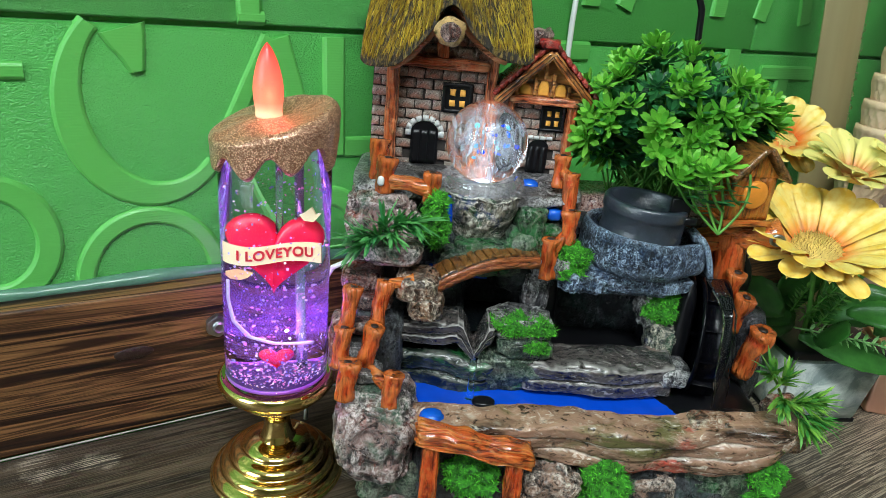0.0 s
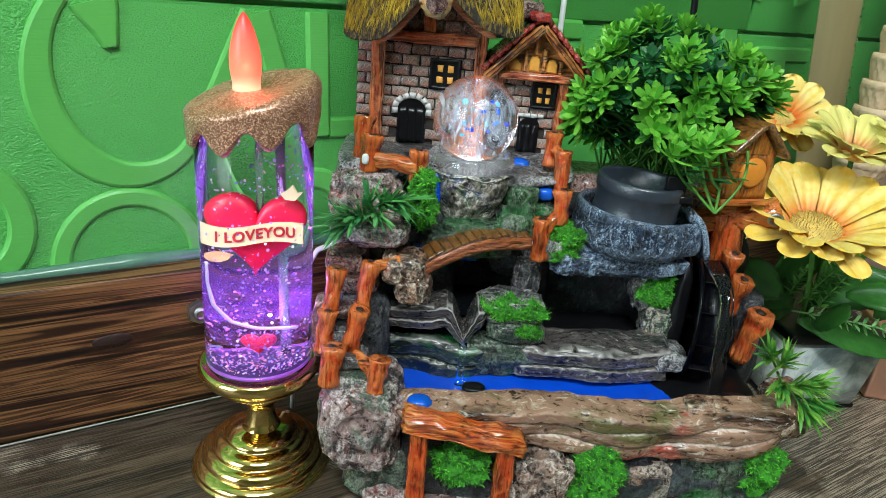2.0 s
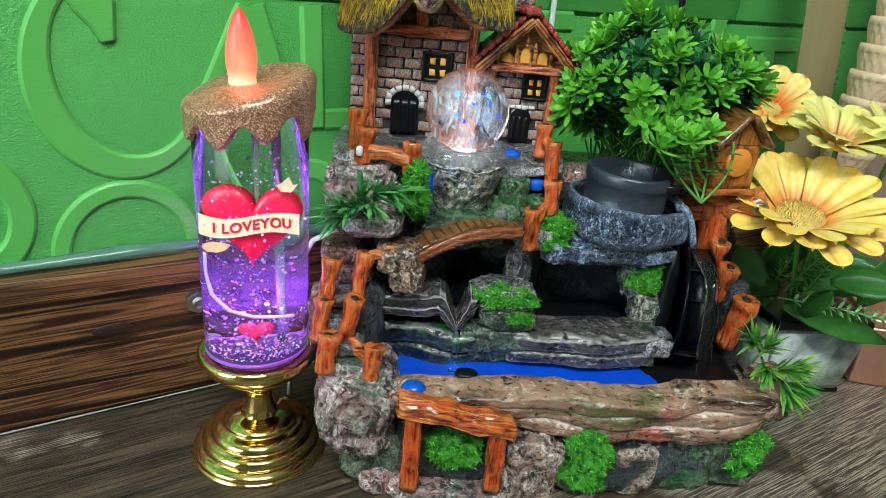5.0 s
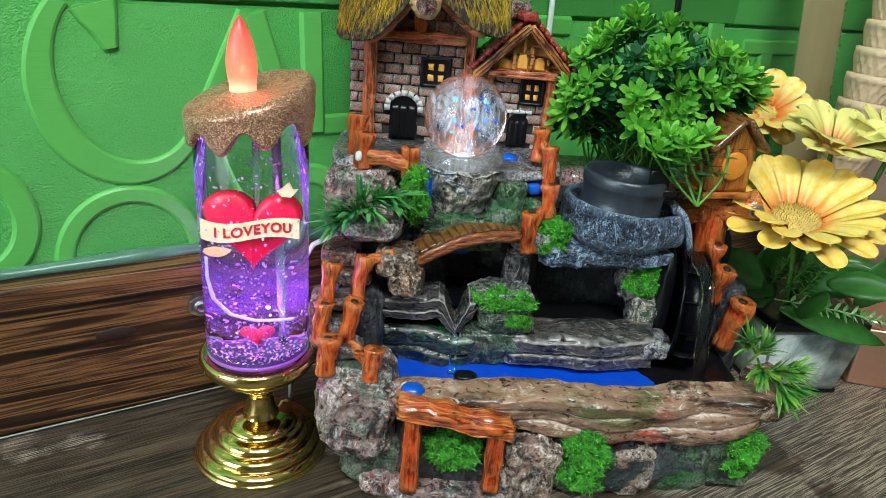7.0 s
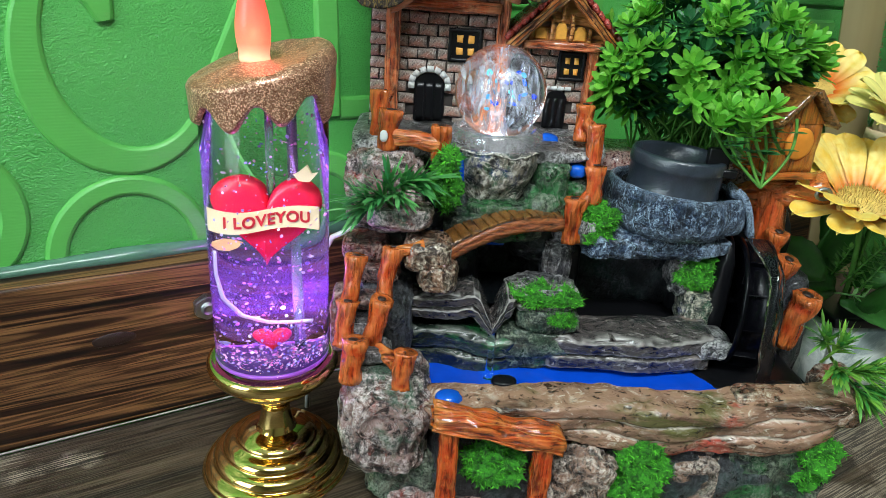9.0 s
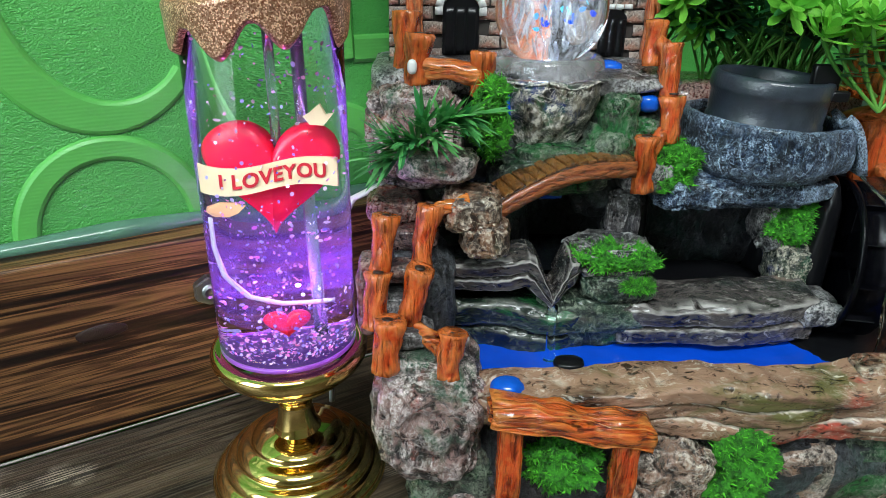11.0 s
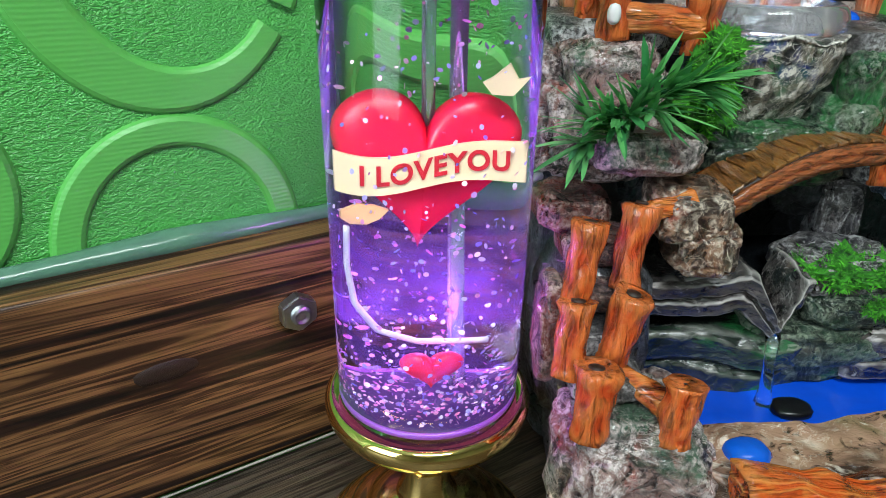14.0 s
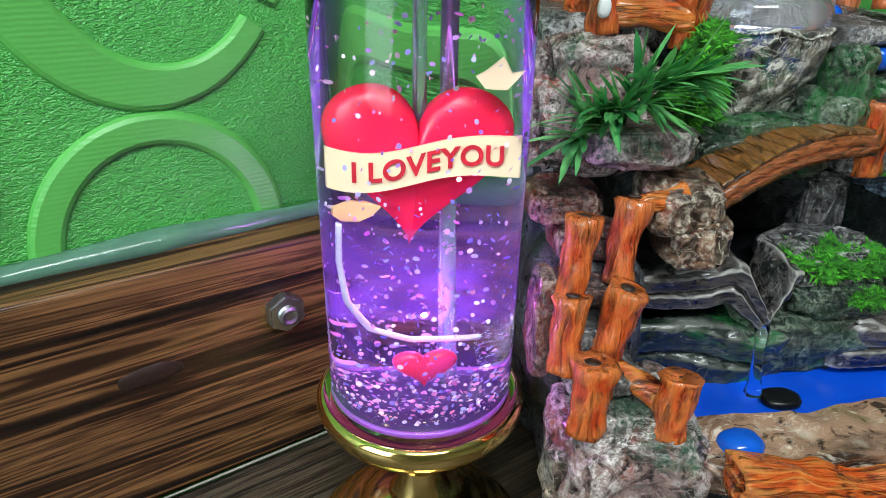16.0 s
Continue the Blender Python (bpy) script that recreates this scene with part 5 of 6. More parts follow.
# Stone bowl with a lip, and the dark cup in it.
BU, BV = 0.0815, 0.0695
bowl_prof = [(0.0, 0.1355), (0.026, 0.135), (0.0345, 0.1372), (0.0392, 0.1415), (0.0402, 0.1465), (0.0395, 0.1525), (0.0388, 0.1585), (0.0368, 0.161), (0.0345, 0.1595), (0.032, 0.152), (0.0, 0.149)]
bm = lathe(soft_profile(bowl_prof, 5), 96)
for w in bm.verts:
    a = math.atan2(w.co.y, w.co.x)
    w.co.x *= 0.93
    w.co.y *= 0.88
    if w.co.z > 0.15:
        w.co.z += 0.14 * (0.006 - w.co.x * 0.5) * (1 if w.co.x < 0 else 0.3)
    w.co += noise.noise_vector(w.co * 130) * 0.0005
    lip = max(0.0, 1 - abs(a + 0.55) / 0.32)
    if w.co.z > 0.14:
        w.co += Vector((math.cos(a), math.sin(a), 0.05)) * 0.005 * lip
part("bowl", bm, M_BOWL, fountain, "blue-grey stone basin", True, pose(BU, BV, 0))
bm = bmesh.new()
rows = []
for j in range(9):
    t = j / 8
    rows.append([bm.verts.new((0.1085 + 0.0125 * t + 0.0005 * s, 0.054 - 0.002 * t + s * 0.0085 * (1 - 0.35 * t), 0.165 - 0.006 * t - 0.02 * t ** 2.2 - 0.005 * (1 - s * s) * (1 - t))) for s in (-1, -0.6, -0.2, 0.2, 0.6, 1)])
grid(bm, rows)
lip = part("bowl_lip", bm, M_BOWL, fountain, "pouring lip of the basin")
lip.modifiers.new("thick", "SOLIDIFY").thickness = 0.003
cup_prof = [(0.0, 0.152), (0.0225, 0.152), (0.0238, 0.1535), (0.0243, 0.1655), (0.0249, 0.1662), (0.0249, 0.1672), (0.0244, 0.168), (0.0247, 0.1785), (0.0256, 0.1795), (0.0259, 0.181), (0.0257, 0.1855), (0.0248, 0.187), (0.0228, 0.187), (0.022, 0.1855), (0.0213, 0.176), (0.0, 0.175)]
part("cup", lathe(cup_prof, 72), M_CUP, fountain, "dark grey plastic ring cup", True, pose(0.0695, 0.0625, -0.0055, 0, 3, 0))
part("cup_clip", box(0.088, 0.1, 0.046, 0.05, 0.176, 0.188, 0.001), M_BLACK, fountain)
part("cup_clip", box(0.096, 0.104, 0.043, 0.047, 0.173, 0.1775, 0.001), M_BLACK, fountain)

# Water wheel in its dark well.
# Black lining stones hold the well's shade in their colour.
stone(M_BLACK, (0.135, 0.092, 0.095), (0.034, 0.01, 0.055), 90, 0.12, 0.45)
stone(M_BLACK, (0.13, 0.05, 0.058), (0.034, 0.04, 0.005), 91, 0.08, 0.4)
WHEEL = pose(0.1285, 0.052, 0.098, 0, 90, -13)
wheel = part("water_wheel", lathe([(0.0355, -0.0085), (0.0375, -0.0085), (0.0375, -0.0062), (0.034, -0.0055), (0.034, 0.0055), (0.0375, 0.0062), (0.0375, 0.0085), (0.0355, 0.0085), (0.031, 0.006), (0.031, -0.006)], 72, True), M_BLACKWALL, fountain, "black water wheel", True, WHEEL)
for i in range(12):
    part("paddle", box(0.0325, 0.0372, -0.0004, 0.0004, -0.0078, 0.0078, 0.0002), M_BLACKWALL, wheel, "", False, pose(0, 0, 0, 0, 0, 30 * i))
for i in range(6):
    part("spoke", box(0.0, 0.033, -0.0085, 0.0085, -0.0045, 0.0045, 0.0004), M_BLACKWALL, wheel, "", False, pose(0, 0, 0, 0, 0, 60 * i))
part("axle", tube([(0, 0, -0.03), (0, 0, 0.016)], 0.0018, 16), M_BLACKWALL, wheel)
wf = bmesh.new()
rows = [[wf.verts.new((0.1225 + 0.0005 * i + s * 0.0042 + 0.0006 * math.sin(i * 1.1 + s), 0.0125 + 0.03 * math.exp(-i * 0.9) + 0.0006 * math.sin(s * 5 + i * 0.8), 0.14 - 0.0048 * i)) for s in (-1, -0.7, -0.4, -0.1, 0.2, 0.5, 0.8, 1)] for i in range(17)]
grid(wf, rows)
wfo = part("falling_water", wf, k_water, fountain, "thin sheet of water over the wheel")
wfo.modifiers.new("thick", "SOLIDIFY").thickness = 0.0009
wfo.visible_shadow = False

# Tree-trunk bank beside the wheel, the big log and the birdhouse.
stone(M_GAPROCK, (0.168, 0.074, 0.06), (0.012, 0.014, 0.05), 92, 0.25, 0.5)
stone(M_TANROCK, (0.176, 0.02, 0.058), (0.01, 0.014, 0.016), 93, 0.25, 0.5)
log((0.163, 0.056, 0.07), (0.1665, 0.052, 0.1045), 0.0082, 20, M_LOG, "stump")
log((0.152, 0.066, 0.098), (0.155, 0.061, 0.1225), 0.0068, 21, M_LOG, "stump")
log((0.1455, 0.07, 0.114), (0.147, 0.065, 0.1375), 0.006, 22, M_LOG, "stump")
log((0.118, 0.085, 0.147), (0.172, 0.072, 0.164), 0.0098, 23, M_LOGX, "log", False)
log((0.15, 0.075, 0.1), (0.142, 0.083, 0.158), 0.011, 24, M_LOG, "trunk", False)
BH = pose(0.139, 0.074, 0.1735, 0, 0, 14)
bird = part("birdhouse", rough_box(-0.0145, 0.0145, -0.012, 0.012, 0.0, 0.0275, 0.0006, 150, 8, 0.0012, 9), M_BIRD, fountain, "small orange wooden birdhouse", True, BH)
bm = bmesh.new()
vs = [bm.verts.new((x, y, z)) for y in (-0.012, 0.012) for x, z in ((-0.0145, 0.0272), (0.0145, 0.0272), (0, 0.0425))]
for f in ((0, 1, 2), (3, 5, 4), (0, 3, 4, 1), (1, 4, 5, 2), (2, 5, 3, 0)):
    bm.faces.new([vs[q] for q in f])
part("gable", bm, M_BIRD, bird, "", False)
for s in (-1, 1):
    m = Matrix.Translation((s * 0.0105, -0.001, 0.0355)) @ Euler((0, radians(46 * s), 0)).to_matrix().to_4x4()
    part("roof_board", rough_box(-0.0135, 0.0135, -0.0165, 0.0165, -0.0016, 0.0016, 0.0006, 150, 8, 0.0008, 10 + s), M_BRIDGE, bird, "brown roof board", True, m)
part("entrance", lathe([(0, 0), (0.0088, 0), (0.0088, 0.0016), (0.0075, 0.0024), (0, 0.0026)], 40), M_ORANGE, bird, "round orange opening", True, pose(0, -0.012, 0.0165, 90, 0, 0))
part("base_board", rough_box(-0.017, 0.017, -0.0145, 0.0145, -0.004, 0.0, 0.0005, 150, 6, 0.001, 12), M_LOGX, bird)

# ---- the cottage on the terrace ----
cottage = part("cottage", box(-0.0932, -0.0165, 0.097, 0.125, 0.178, 0.25), M_MORTAR, fountain, "stone cottage with a thatched roof", False)
annex = part("annex", box(-0.0165, 0.0335, 0.098, 0.124, 0.178, 0.231), M_MORTAR, fountain, "small side cottage with a red roof", False)


def gable(name, y0, y1, a, b, apex, material, owner, label=""):
    bm = bmesh.new()
    vs = [bm.verts.new((x, y, z)) for y in (y0, y1) for x, z in (a, b, apex)]
    for f in ((0, 1, 2), (3, 5, 4), (0, 3, 4, 1), (1, 4, 5, 2), (2, 5, 3, 0)):
        bm.faces.new([vs[q] for q in f])
    return part(name, bm, material, owner, label, False)


gable("gable_wall", 0.0965, 0.12, (-0.092, 0.2495), (-0.006, 0.2495), (-0.0485, 0.291), M_GABLE, cottage, "dark grey gable boards")
gable("gable_wall", 0.0945, 0.12, (-0.0135, 0.2305), (0.0395, 0.2305), (0.0132, 0.2575), M_BARGE, annex, "brown boarded gable")


def brick_mesh(w, h, seed):
    bm = rough_box(-w / 2, w / 2, -0.0013, 0.0013, -h / 2, h / 2, 0.0007, 260, 3, 0.0005, seed)
    return mesh_of("brick", bm, M_BRICK)


BW, BH_ = 0.0102, 0.0058
BRICKS = [brick_mesh(BW, BH_, s) for s in range(5)]
HALVES = [brick_mesh(BW * 0.47, BH_, s + 9) for s in range(3)]


def lay_bricks(owner, x0, x1, z0, z1, y, holes, rg):
    z, row = z0, 0
    while z < z1:
        x = x0 + (0.0 if row % 2 else -BW * 0.53)
        while x < x1:
            full = x + BW <= x1 + 0.001 and x >= x0 - 0.001
            cx = x + BW / 2 if full else (x + BW * 0.77 if x < x0 else x + BW / 4)
            if x0 <= cx <= x1 and not any(a - 0.002 < cx < b + 0.002 and c - 0.001 < z + BH_ / 2 < d + 0.001 for a, b, c, d in holes):
                part("brick", rg.choice(BRICKS if full else HALVES), None, owner, "", True, pose(cx + rg.uniform(-0.0003, 0.0003), y + rg.uniform(-0.0005, 0.0004), z + BH_ / 2, 0, rg.uniform(-2, 2), rg.uniform(-3, 3)))
            x += BW + 0.0005
        z += BH_ + 0.0005
        row += 1


rg = random.Random(8)
lay_bricks(cottage, -0.0932, -0.0165, 0.1795, 0.249, 0.0966, ((-0.0655, -0.0525, 0.17, 0.206),), rg)
lay_bricks(annex, -0.0135, 0.0335, 0.1795, 0.2285, 0.0976, ((0.009, 0.0185, 0.17, 0.2),), rg)
for row, (u0, u1) in enumerate(((-0.08, -0.02), (-0.074, -0.026), (-0.068, -0.033), (-0.062, -0.039))):
    lay_bricks(cottage, u0, u1, 0.2505 + row * 0.0063, 0.2515 + row * 0.0063, 0.0962, (), rg)


def arched_door(owner, u, z0, w, h, y):
    bm = bmesh.new()
    prof = [(-w / 2, 0), (w / 2, 0)] + [(w / 2 * math.cos(radians(a)), h - w * 0.42 + w * 0.42 * math.sin(radians(a))) for a in range(0, 181, 12)]
    fr = [bm.verts.new((u + x, y, z0 + z)) for x, z in prof]
    bk = [bm.verts.new((u + x, y + 0.003, z0 + z)) for x, z in prof]
    bm.faces.new(fr)
    for i in range(len(prof)):
        j = (i + 1) % len(prof)
        bm.faces.new((fr[i], fr[j], bk[j], bk[i]))
    bmesh.ops.recalc_face_normals(bm, faces=bm.faces[:])
    door = part("door", bm, M_BLACK, owner, "black arched door", False)
    for i in range(3):
        part("board", rough_box(-w * 0.13, w * 0.13, -0.0004, 0.0008, 0.0, h * 0.8, 0.0003, 300, 5, 0.0004, i), M_BLACK, door, "", True, pose(u + (i - 1) * w * 0.3, y, z0))


arched_door(cottage, -0.0591, 0.183, 0.0172, 0.027, 0.0948)
arched_door(annex, 0.0138, 0.183, 0.013, 0.0215, 0.0958)
for i in range(9):
    a = radians(-4 + 188 * i / 8)
    part("arch_stone", rough_box(-0.0019, 0.0019, -0.0018, 0.0018, -0.0018, 0.0018, 0.0005, 400, 3, 0.0004, i), M_WHITESTONE, cottage, "white arch stone" if i == 0 else "", True,
         pose(-0.0591 + 0.0104 * math.cos(a), 0.0952, 0.2032 + 0.0088 * math.sin(a), 0, 90 - math.degrees(a), 0))
for i in range(4):
    part("lintel_stone", rough_box(-0.002, 0.002, -0.0014, 0.0014, -0.0012, 0.0012, 0.0004, 400, 3, 0.0004, i), M_WHITESTONE, annex, "", True, pose(0.0078 + 0.0041 * i, 0.0966, 0.2058, 0, 0, 0))


def lattice_window(owner, u, z, w, h, y):
    win = part("window", rough_box(u - w / 2, u + w / 2, y, y + 0.003, z - h / 2, z + h / 2, 0.0007, 240, 8, 0.0006, 3), M_BLACK, owner, "black-framed window with golden panes")
    for s in (-1, 1):
        part("frame_bar", rough_box(-w * 0.06, w * 0.06, -0.001, 0.001, -h * 0.5, h * 0.5, 0.0004, 240, 6, 0.0005, s + 5), M_BLACK, win, "", True, pose(u + s * w * 0.43, y, z))
        part("frame_bar", rough_box(-w * 0.48, w * 0.48, -0.001, 0.001, -h * 0.06, h * 0.06, 0.0004, 240, 6, 0.0005, s + 9), M_BLACK, win, "", True, pose(u, y, z + s * h * 0.43))
    for i in (-1, 1):
        for j in (-1, 1):
            part("pane", rough_box(-w * 0.105, w * 0.105, -0.0009, 0.0009, -h * 0.125, h * 0.125, 0.0004, 300, 3, 0.0009, i + j), M_WINGOLD, win, "", True, pose(u + i * w * 0.16, y, z + j * h * 0.18))


lattice_window(cottage, -0.0405, 0.226, 0.0195, 0.0185, 0.0942)
lattice_window(annex, 0.0202, 0.2184, 0.0158, 0.0165, 0.0952)
timber = ((-0.0845, -0.0765, 0.0885, 0.0965, 0.18, 0.247, M_TIMBER), (-0.0238, -0.0172, 0.0895, 0.0965, 0.18, 0.2555, M_TIMBER), (-0.0775, -0.0225, 0.0875, 0.0955, 0.2432, 0.2498, M_TIMBERX),
          (-0.0552, -0.0482, 0.089, 0.096, 0.2485, 0.264, M_TIMBER))
for i, (a, b, c, d, e, f, mt) in enumerate(timber):
    part("beam", rough_box(a, b, c, d, e, f, 0.0011, 130, 14, 0.0012, i), mt, cottage, "rust-brown timber" if i == 0 else "")
for i, (a, b, c, d, e, f, mt) in enumerate(((-0.0085, -0.0045, 0.093, 0.0975, 0.18, 0.2305, M_TIMBER), (0.0285, 0.0345, 0.0905, 0.0975, 0.18, 0.2305, M_TIMBER), (-0.0095, 0.0355, 0.0885, 0.0955, 0.2272, 0.232, M_TIMBERX))):
    part("beam", rough_box(a, b, c, d, e, f, 0.001, 130, 14, 0.001, i + 5), mt, annex)
for i, (u, w, top) in enumerate(((0.0005, 0.0034, 0.0068), (0.0118, 0.0032, 0.0096), (0.0225, 0.0034, 0.0078))):
    bm = bmesh.new()
    prof = [(-w, 0), (w, 0), (w, top * 0.6), (w * 0.6, top * 0.92), (0, top), (-w * 0.6, top * 0.92), (-w, top * 0.6)]
    rows = [[bm.verts.new((x * s, y, z * s + (1 - s) * top * 0.45)) for x, z in prof] for y, s in ((0.0025, 1.0), (0.0, 1.0), (-0.0008, 0.8))]
    for a, b in zip(rows, rows[1:]):
        for q in range(7):
            bm.faces.new((a[q], a[(q + 1) % 7], b[(q + 1) % 7], b[q]))
    bm.faces.new(rows[-1])
    bmesh.ops.recalc_face_normals(bm, faces=bm.faces[:])
    part("gable_pane", bm, M_WINGOLD, annex, "", False, pose(u, 0.0935, 0.2322))
for u, z0, z1 in ((0.0062, 0.231, 0.245), (0.0172, 0.231, 0.246), (0.0118, 0.2425, 0.253), (-0.0048, 0.231, 0.237), (0.0275, 0.231, 0.239)):
    part("gable_bar", rough_box(u - 0.0011, u + 0.0011, 0.091, 0.0955, z0, z1, 0.0004, 200, 6, 0.0005, int(z1 * 1e4)), M_BARGE, annex)
gl = part("gable_log", log_mesh((-0.0488, 0.1, 0.2662), (-0.0488, 0.0655, 0.2662), 0.0083, 31, 1.02, False, 28), M_WAFERLOG, cottage, "round log end")
part("log_heart", rock((-0.0488, 0.0652, 0.2662), (0.0058, 0.0012, 0.0055), 32, 0.5, 0.9, 0, 4, 0, 0, None, 0.3), M_REDROCK, gl, "dark carved log face")

# Thatched roof: cast straw that sweeps up over the gable like an eyebrow, with a thick rolled edge.
EAVE = ((-0.0988, 0.2475), (-0.0955, 0.2445), (-0.0886, 0.2438), (-0.0775, 0.246), (-0.0665, 0.2565), (-0.0575, 0.2685), (-0.0545, 0.2765), (-0.0487, 0.2805),
        (-0.0428, 0.2765), (-0.0366, 0.2665), (-0.0225, 0.2558), (-0.01, 0.2523), (-0.003, 0.2522), (0.0002, 0.2555))


def eave_at(s):
    """Point (u, z) of the lower edge, s from 0 to 1."""
    n = len(EAVE)
    f = min(max(s, 0.0), 0.99999) * (n - 1)
    i = int(f)
    t = f - i
    p = [EAVE[max(0, i - 1)], EAVE[i], EAVE[i + 1], EAVE[min(n - 1, i + 2)]]
    return [0.5 * (2 * p[1][a] + (p[2][a] - p[0][a]) * t + (2 * p[0][a] - 5 * p[1][a] + 4 * p[2][a] - p[3][a]) * t * t + (3 * p[1][a] - p[0][a] - 3 * p[2][a] + p[3][a]) * t ** 3) for a in (0, 1)]


def thatch_at(s, w):
    """w from the rolled edge (0) up to the ridge (1)."""
    u, z = eave_at(s)
    side = abs(s - 0.5) * 2
    tu, tz = -0.0515 + (u + 0.0515) * 0.86, 0.318
    v0 = 0.0668 + 0.004 * side ** 3 - 0.0015 * math.sin(math.pi * s)
    lip = 0.0034 * (1 - math.exp(-w * 14))
    return Vector((u + (tu - u) * w, v0 + 0.05 * w ** 1.25 - 0.002 * math.sin(math.pi * min(1, w * 2)), z + lip + (tz - z - 0.0034) * w))


bm = bmesh.new()
rows = []
for i in range(91):
    s = i / 90
    u, z = eave_at(s)
    row = [Vector((u, 0.096, z + 0.004)), Vector((u, 0.0765, z + 0.0008)), Vector((u, 0.0695, z - 0.0002))]
    for j in range(29):
        p = thatch_at(s, (j / 28) ** 1.4)
        groove = noise.noise(Vector((s * 150 + p.z * 120, p.z * 60, 3)))
        row.append(p + Vector((0, -0.0007 * groove, 0.0004 * groove)))
    rows.append([bm.verts.new(p) for p in row])
grid(bm, rows)
for r in (rows[0], rows[-1]):
    bm.faces.new(r)
bmesh.ops.recalc_face_normals(bm, faces=bm.faces[:])
part("thatch_roof", bm, M_THATCHB, cottage, "yellow-green cast thatch over dark brown")
bm = bmesh.new()
rg = random.Random(41)
for i in range(3300):
    s, w0 = rg.uniform(0.01, 0.99), rg.uniform(0.015, 0.86) ** 1.2
    L = rg.uniform(0.08, 0.15)
    lean = (0.5 - s) * 0.05 + rg.uniform(-0.012, 0.012)
    a, b = thatch_at(s, w0), thatch_at(s + lean, w0 + L)
    c = thatch_at(s + lean * 0.5 + rg.uniform(-0.004, 0.004), w0 + L * 0.5)
    d = (b - a).normalized()
    n = d.cross(Vector((1, 0, 0)))
    n = n if n.y < 0 else -n
    wd = d.cross(n).normalized() * rg.uniform(0.00022, 0.00042)
    h = n * rg.uniform(0.0008, 0.0014)
    vs = [bm.verts.new(p) for p in (a - n * 0.0002, c - wd, c + h, c + wd, b - n * 0.0002)]
    for f in ((0, 1, 2), (0, 2, 3), (1, 4, 2), (2, 4, 3)):
        bm.faces.new([vs[q] for q in f])
tagged(part("straw", bm, M_THATCH, cottage, "combed yellow straw strokes", False), kind="stuff")
for s0, s1, seed in ((0.2, 0.47, 1), (0.53, 0.82, 2)):
    path = [Vector((eave_at(s0 + (s1 - s0) * q / 14)[0], 0.083, eave_at(s0 + (s1 - s0) * q / 14)[1] - 0.0012)) for q in range(15)]
    part("bargeboard", tube(path, 0.0026, 10, None, True, 0.3, seed), M_TIMBERX, cottage)
part("ridge_block", rough_box(-0.106, -0.092, 0.1, 0.118, 0.279, 0.289, 0.001, 150, 6, 0.0015, 2), M_REDROCK, cottage, "red-brown roof end")

# Red tiled roof of the annex with scalloped tiles.
TILES = [mesh_of("roof_tile", rock((0, 0, 0), (0.0034, 0.0044, 0.002), 60 + q, 0.25, 0.75, 0, 2), M_RED if q < 3 else M_REDBROWN) for q in range(4)]
APEX = Vector((0.0134, 0, 0.2592))
for side, reach in ((-1, Vector((-0.0305, 0, -0.0305))), (1, Vector((0.0295, 0, -0.0295)))):
    half = reach.length / 2
    turn = Euler((0, radians(45 * side), 0)).to_matrix().to_4x4()
    m = Matrix.Translation(APEX + reach * 0.5 + Vector((0, 0.1, 0.0022))) @ turn
    roof = part("red_roof", rough_box(-half, half, -0.0105, 0.022, -0.0015, 0.0015, 0.0007, 150, 10, 0.001, side + 3), M_REDBROWN, annex, "red tiled roof", True, m)
    for i in range(8):
        for j in range(5):
            part("roof_tile", TILES[0 if (j == 0 and side < 0) else rng.randrange(4)], None, roof, "", True, pose(-half + 0.0022 + (2 * half - 0.004) * i / 7, -0.0098 + 0.0074 * j + rng.uniform(-0.0008, 0.0008), 0.0022, rng.uniform(-5, 5), 8 * side, rng.uniform(-8, 8)))
    bm = rough_box(-half, half, -0.0026, 0.0026, -0.0024, 0.0024, 0.0008, 200, 14, 0.0008, side + 6)
    board = part("bargeboard", bm, M_BARGE, annex, "", True, Matrix.Translation(APEX + reach * 0.5 + Vector((0, 0.0868, -0.0012))) @ turn)
    for q in (-0.001, 0.0011):
        part("groove", rough_box(-half * 0.94, half * 0.94, -0.0003, 0.0003, -0.00022, 0.00022, 0.0003, 200, 10, 0.0001, side + 2), M_KNOT_SHADE, board, "", True, pose(0, -0.0028, q))
part("ridge_cap", rock((0.0115, 0.094, 0.2632), (0.0062, 0.009, 0.0028), 77, 0.6, 0.5, 0, 4, 0, 0, None, 0.3), M_RED, annex, "red ridge stone")
part("ridge_cap", rock((0.006, 0.106, 0.2655), (0.0085, 0.012, 0.005), 78, 0.6, 0.5, 0, 4, 0, 0, None, 0.15), M_REDROCK, annex)

# ---- the crystal ball on its pedestal ----
ball = thing("crystal_ball", FM @ pose(-0.0215, 0.066, 0.179), "clear glass ball with light glinting in it, in a clear ring", "ball")
bm = bmesh.new()
bmesh.ops.create_uvsphere(bm, u_segments=64, v_segments=32, radius=0.0243, matrix=Matrix.Translation((0, 0, 0.0275)))
gb = part("ball", bm, M_CRYSTAL, ball)
gb.visible_shadow = False
rb = part("ring", lathe(soft_profile([(0.0185, 0.0), (0.0235, 0.0), (0.0256, 0.002), (0.0252, 0.0055), (0.0235, 0.0085), (0.021, 0.0088), (0.0192, 0.006), (0.0185, 0.0)], 3), 72), Mat("ring_clear_plastic", (0.9, 0.9, 0.92), 0.05, 0.0, Transmission_Weight=0.93, IOR=1.45).m, ball, "clear plastic ring")
rb.visible_shadow = False
bm = bmesh.new()
rg = random.Random(21)
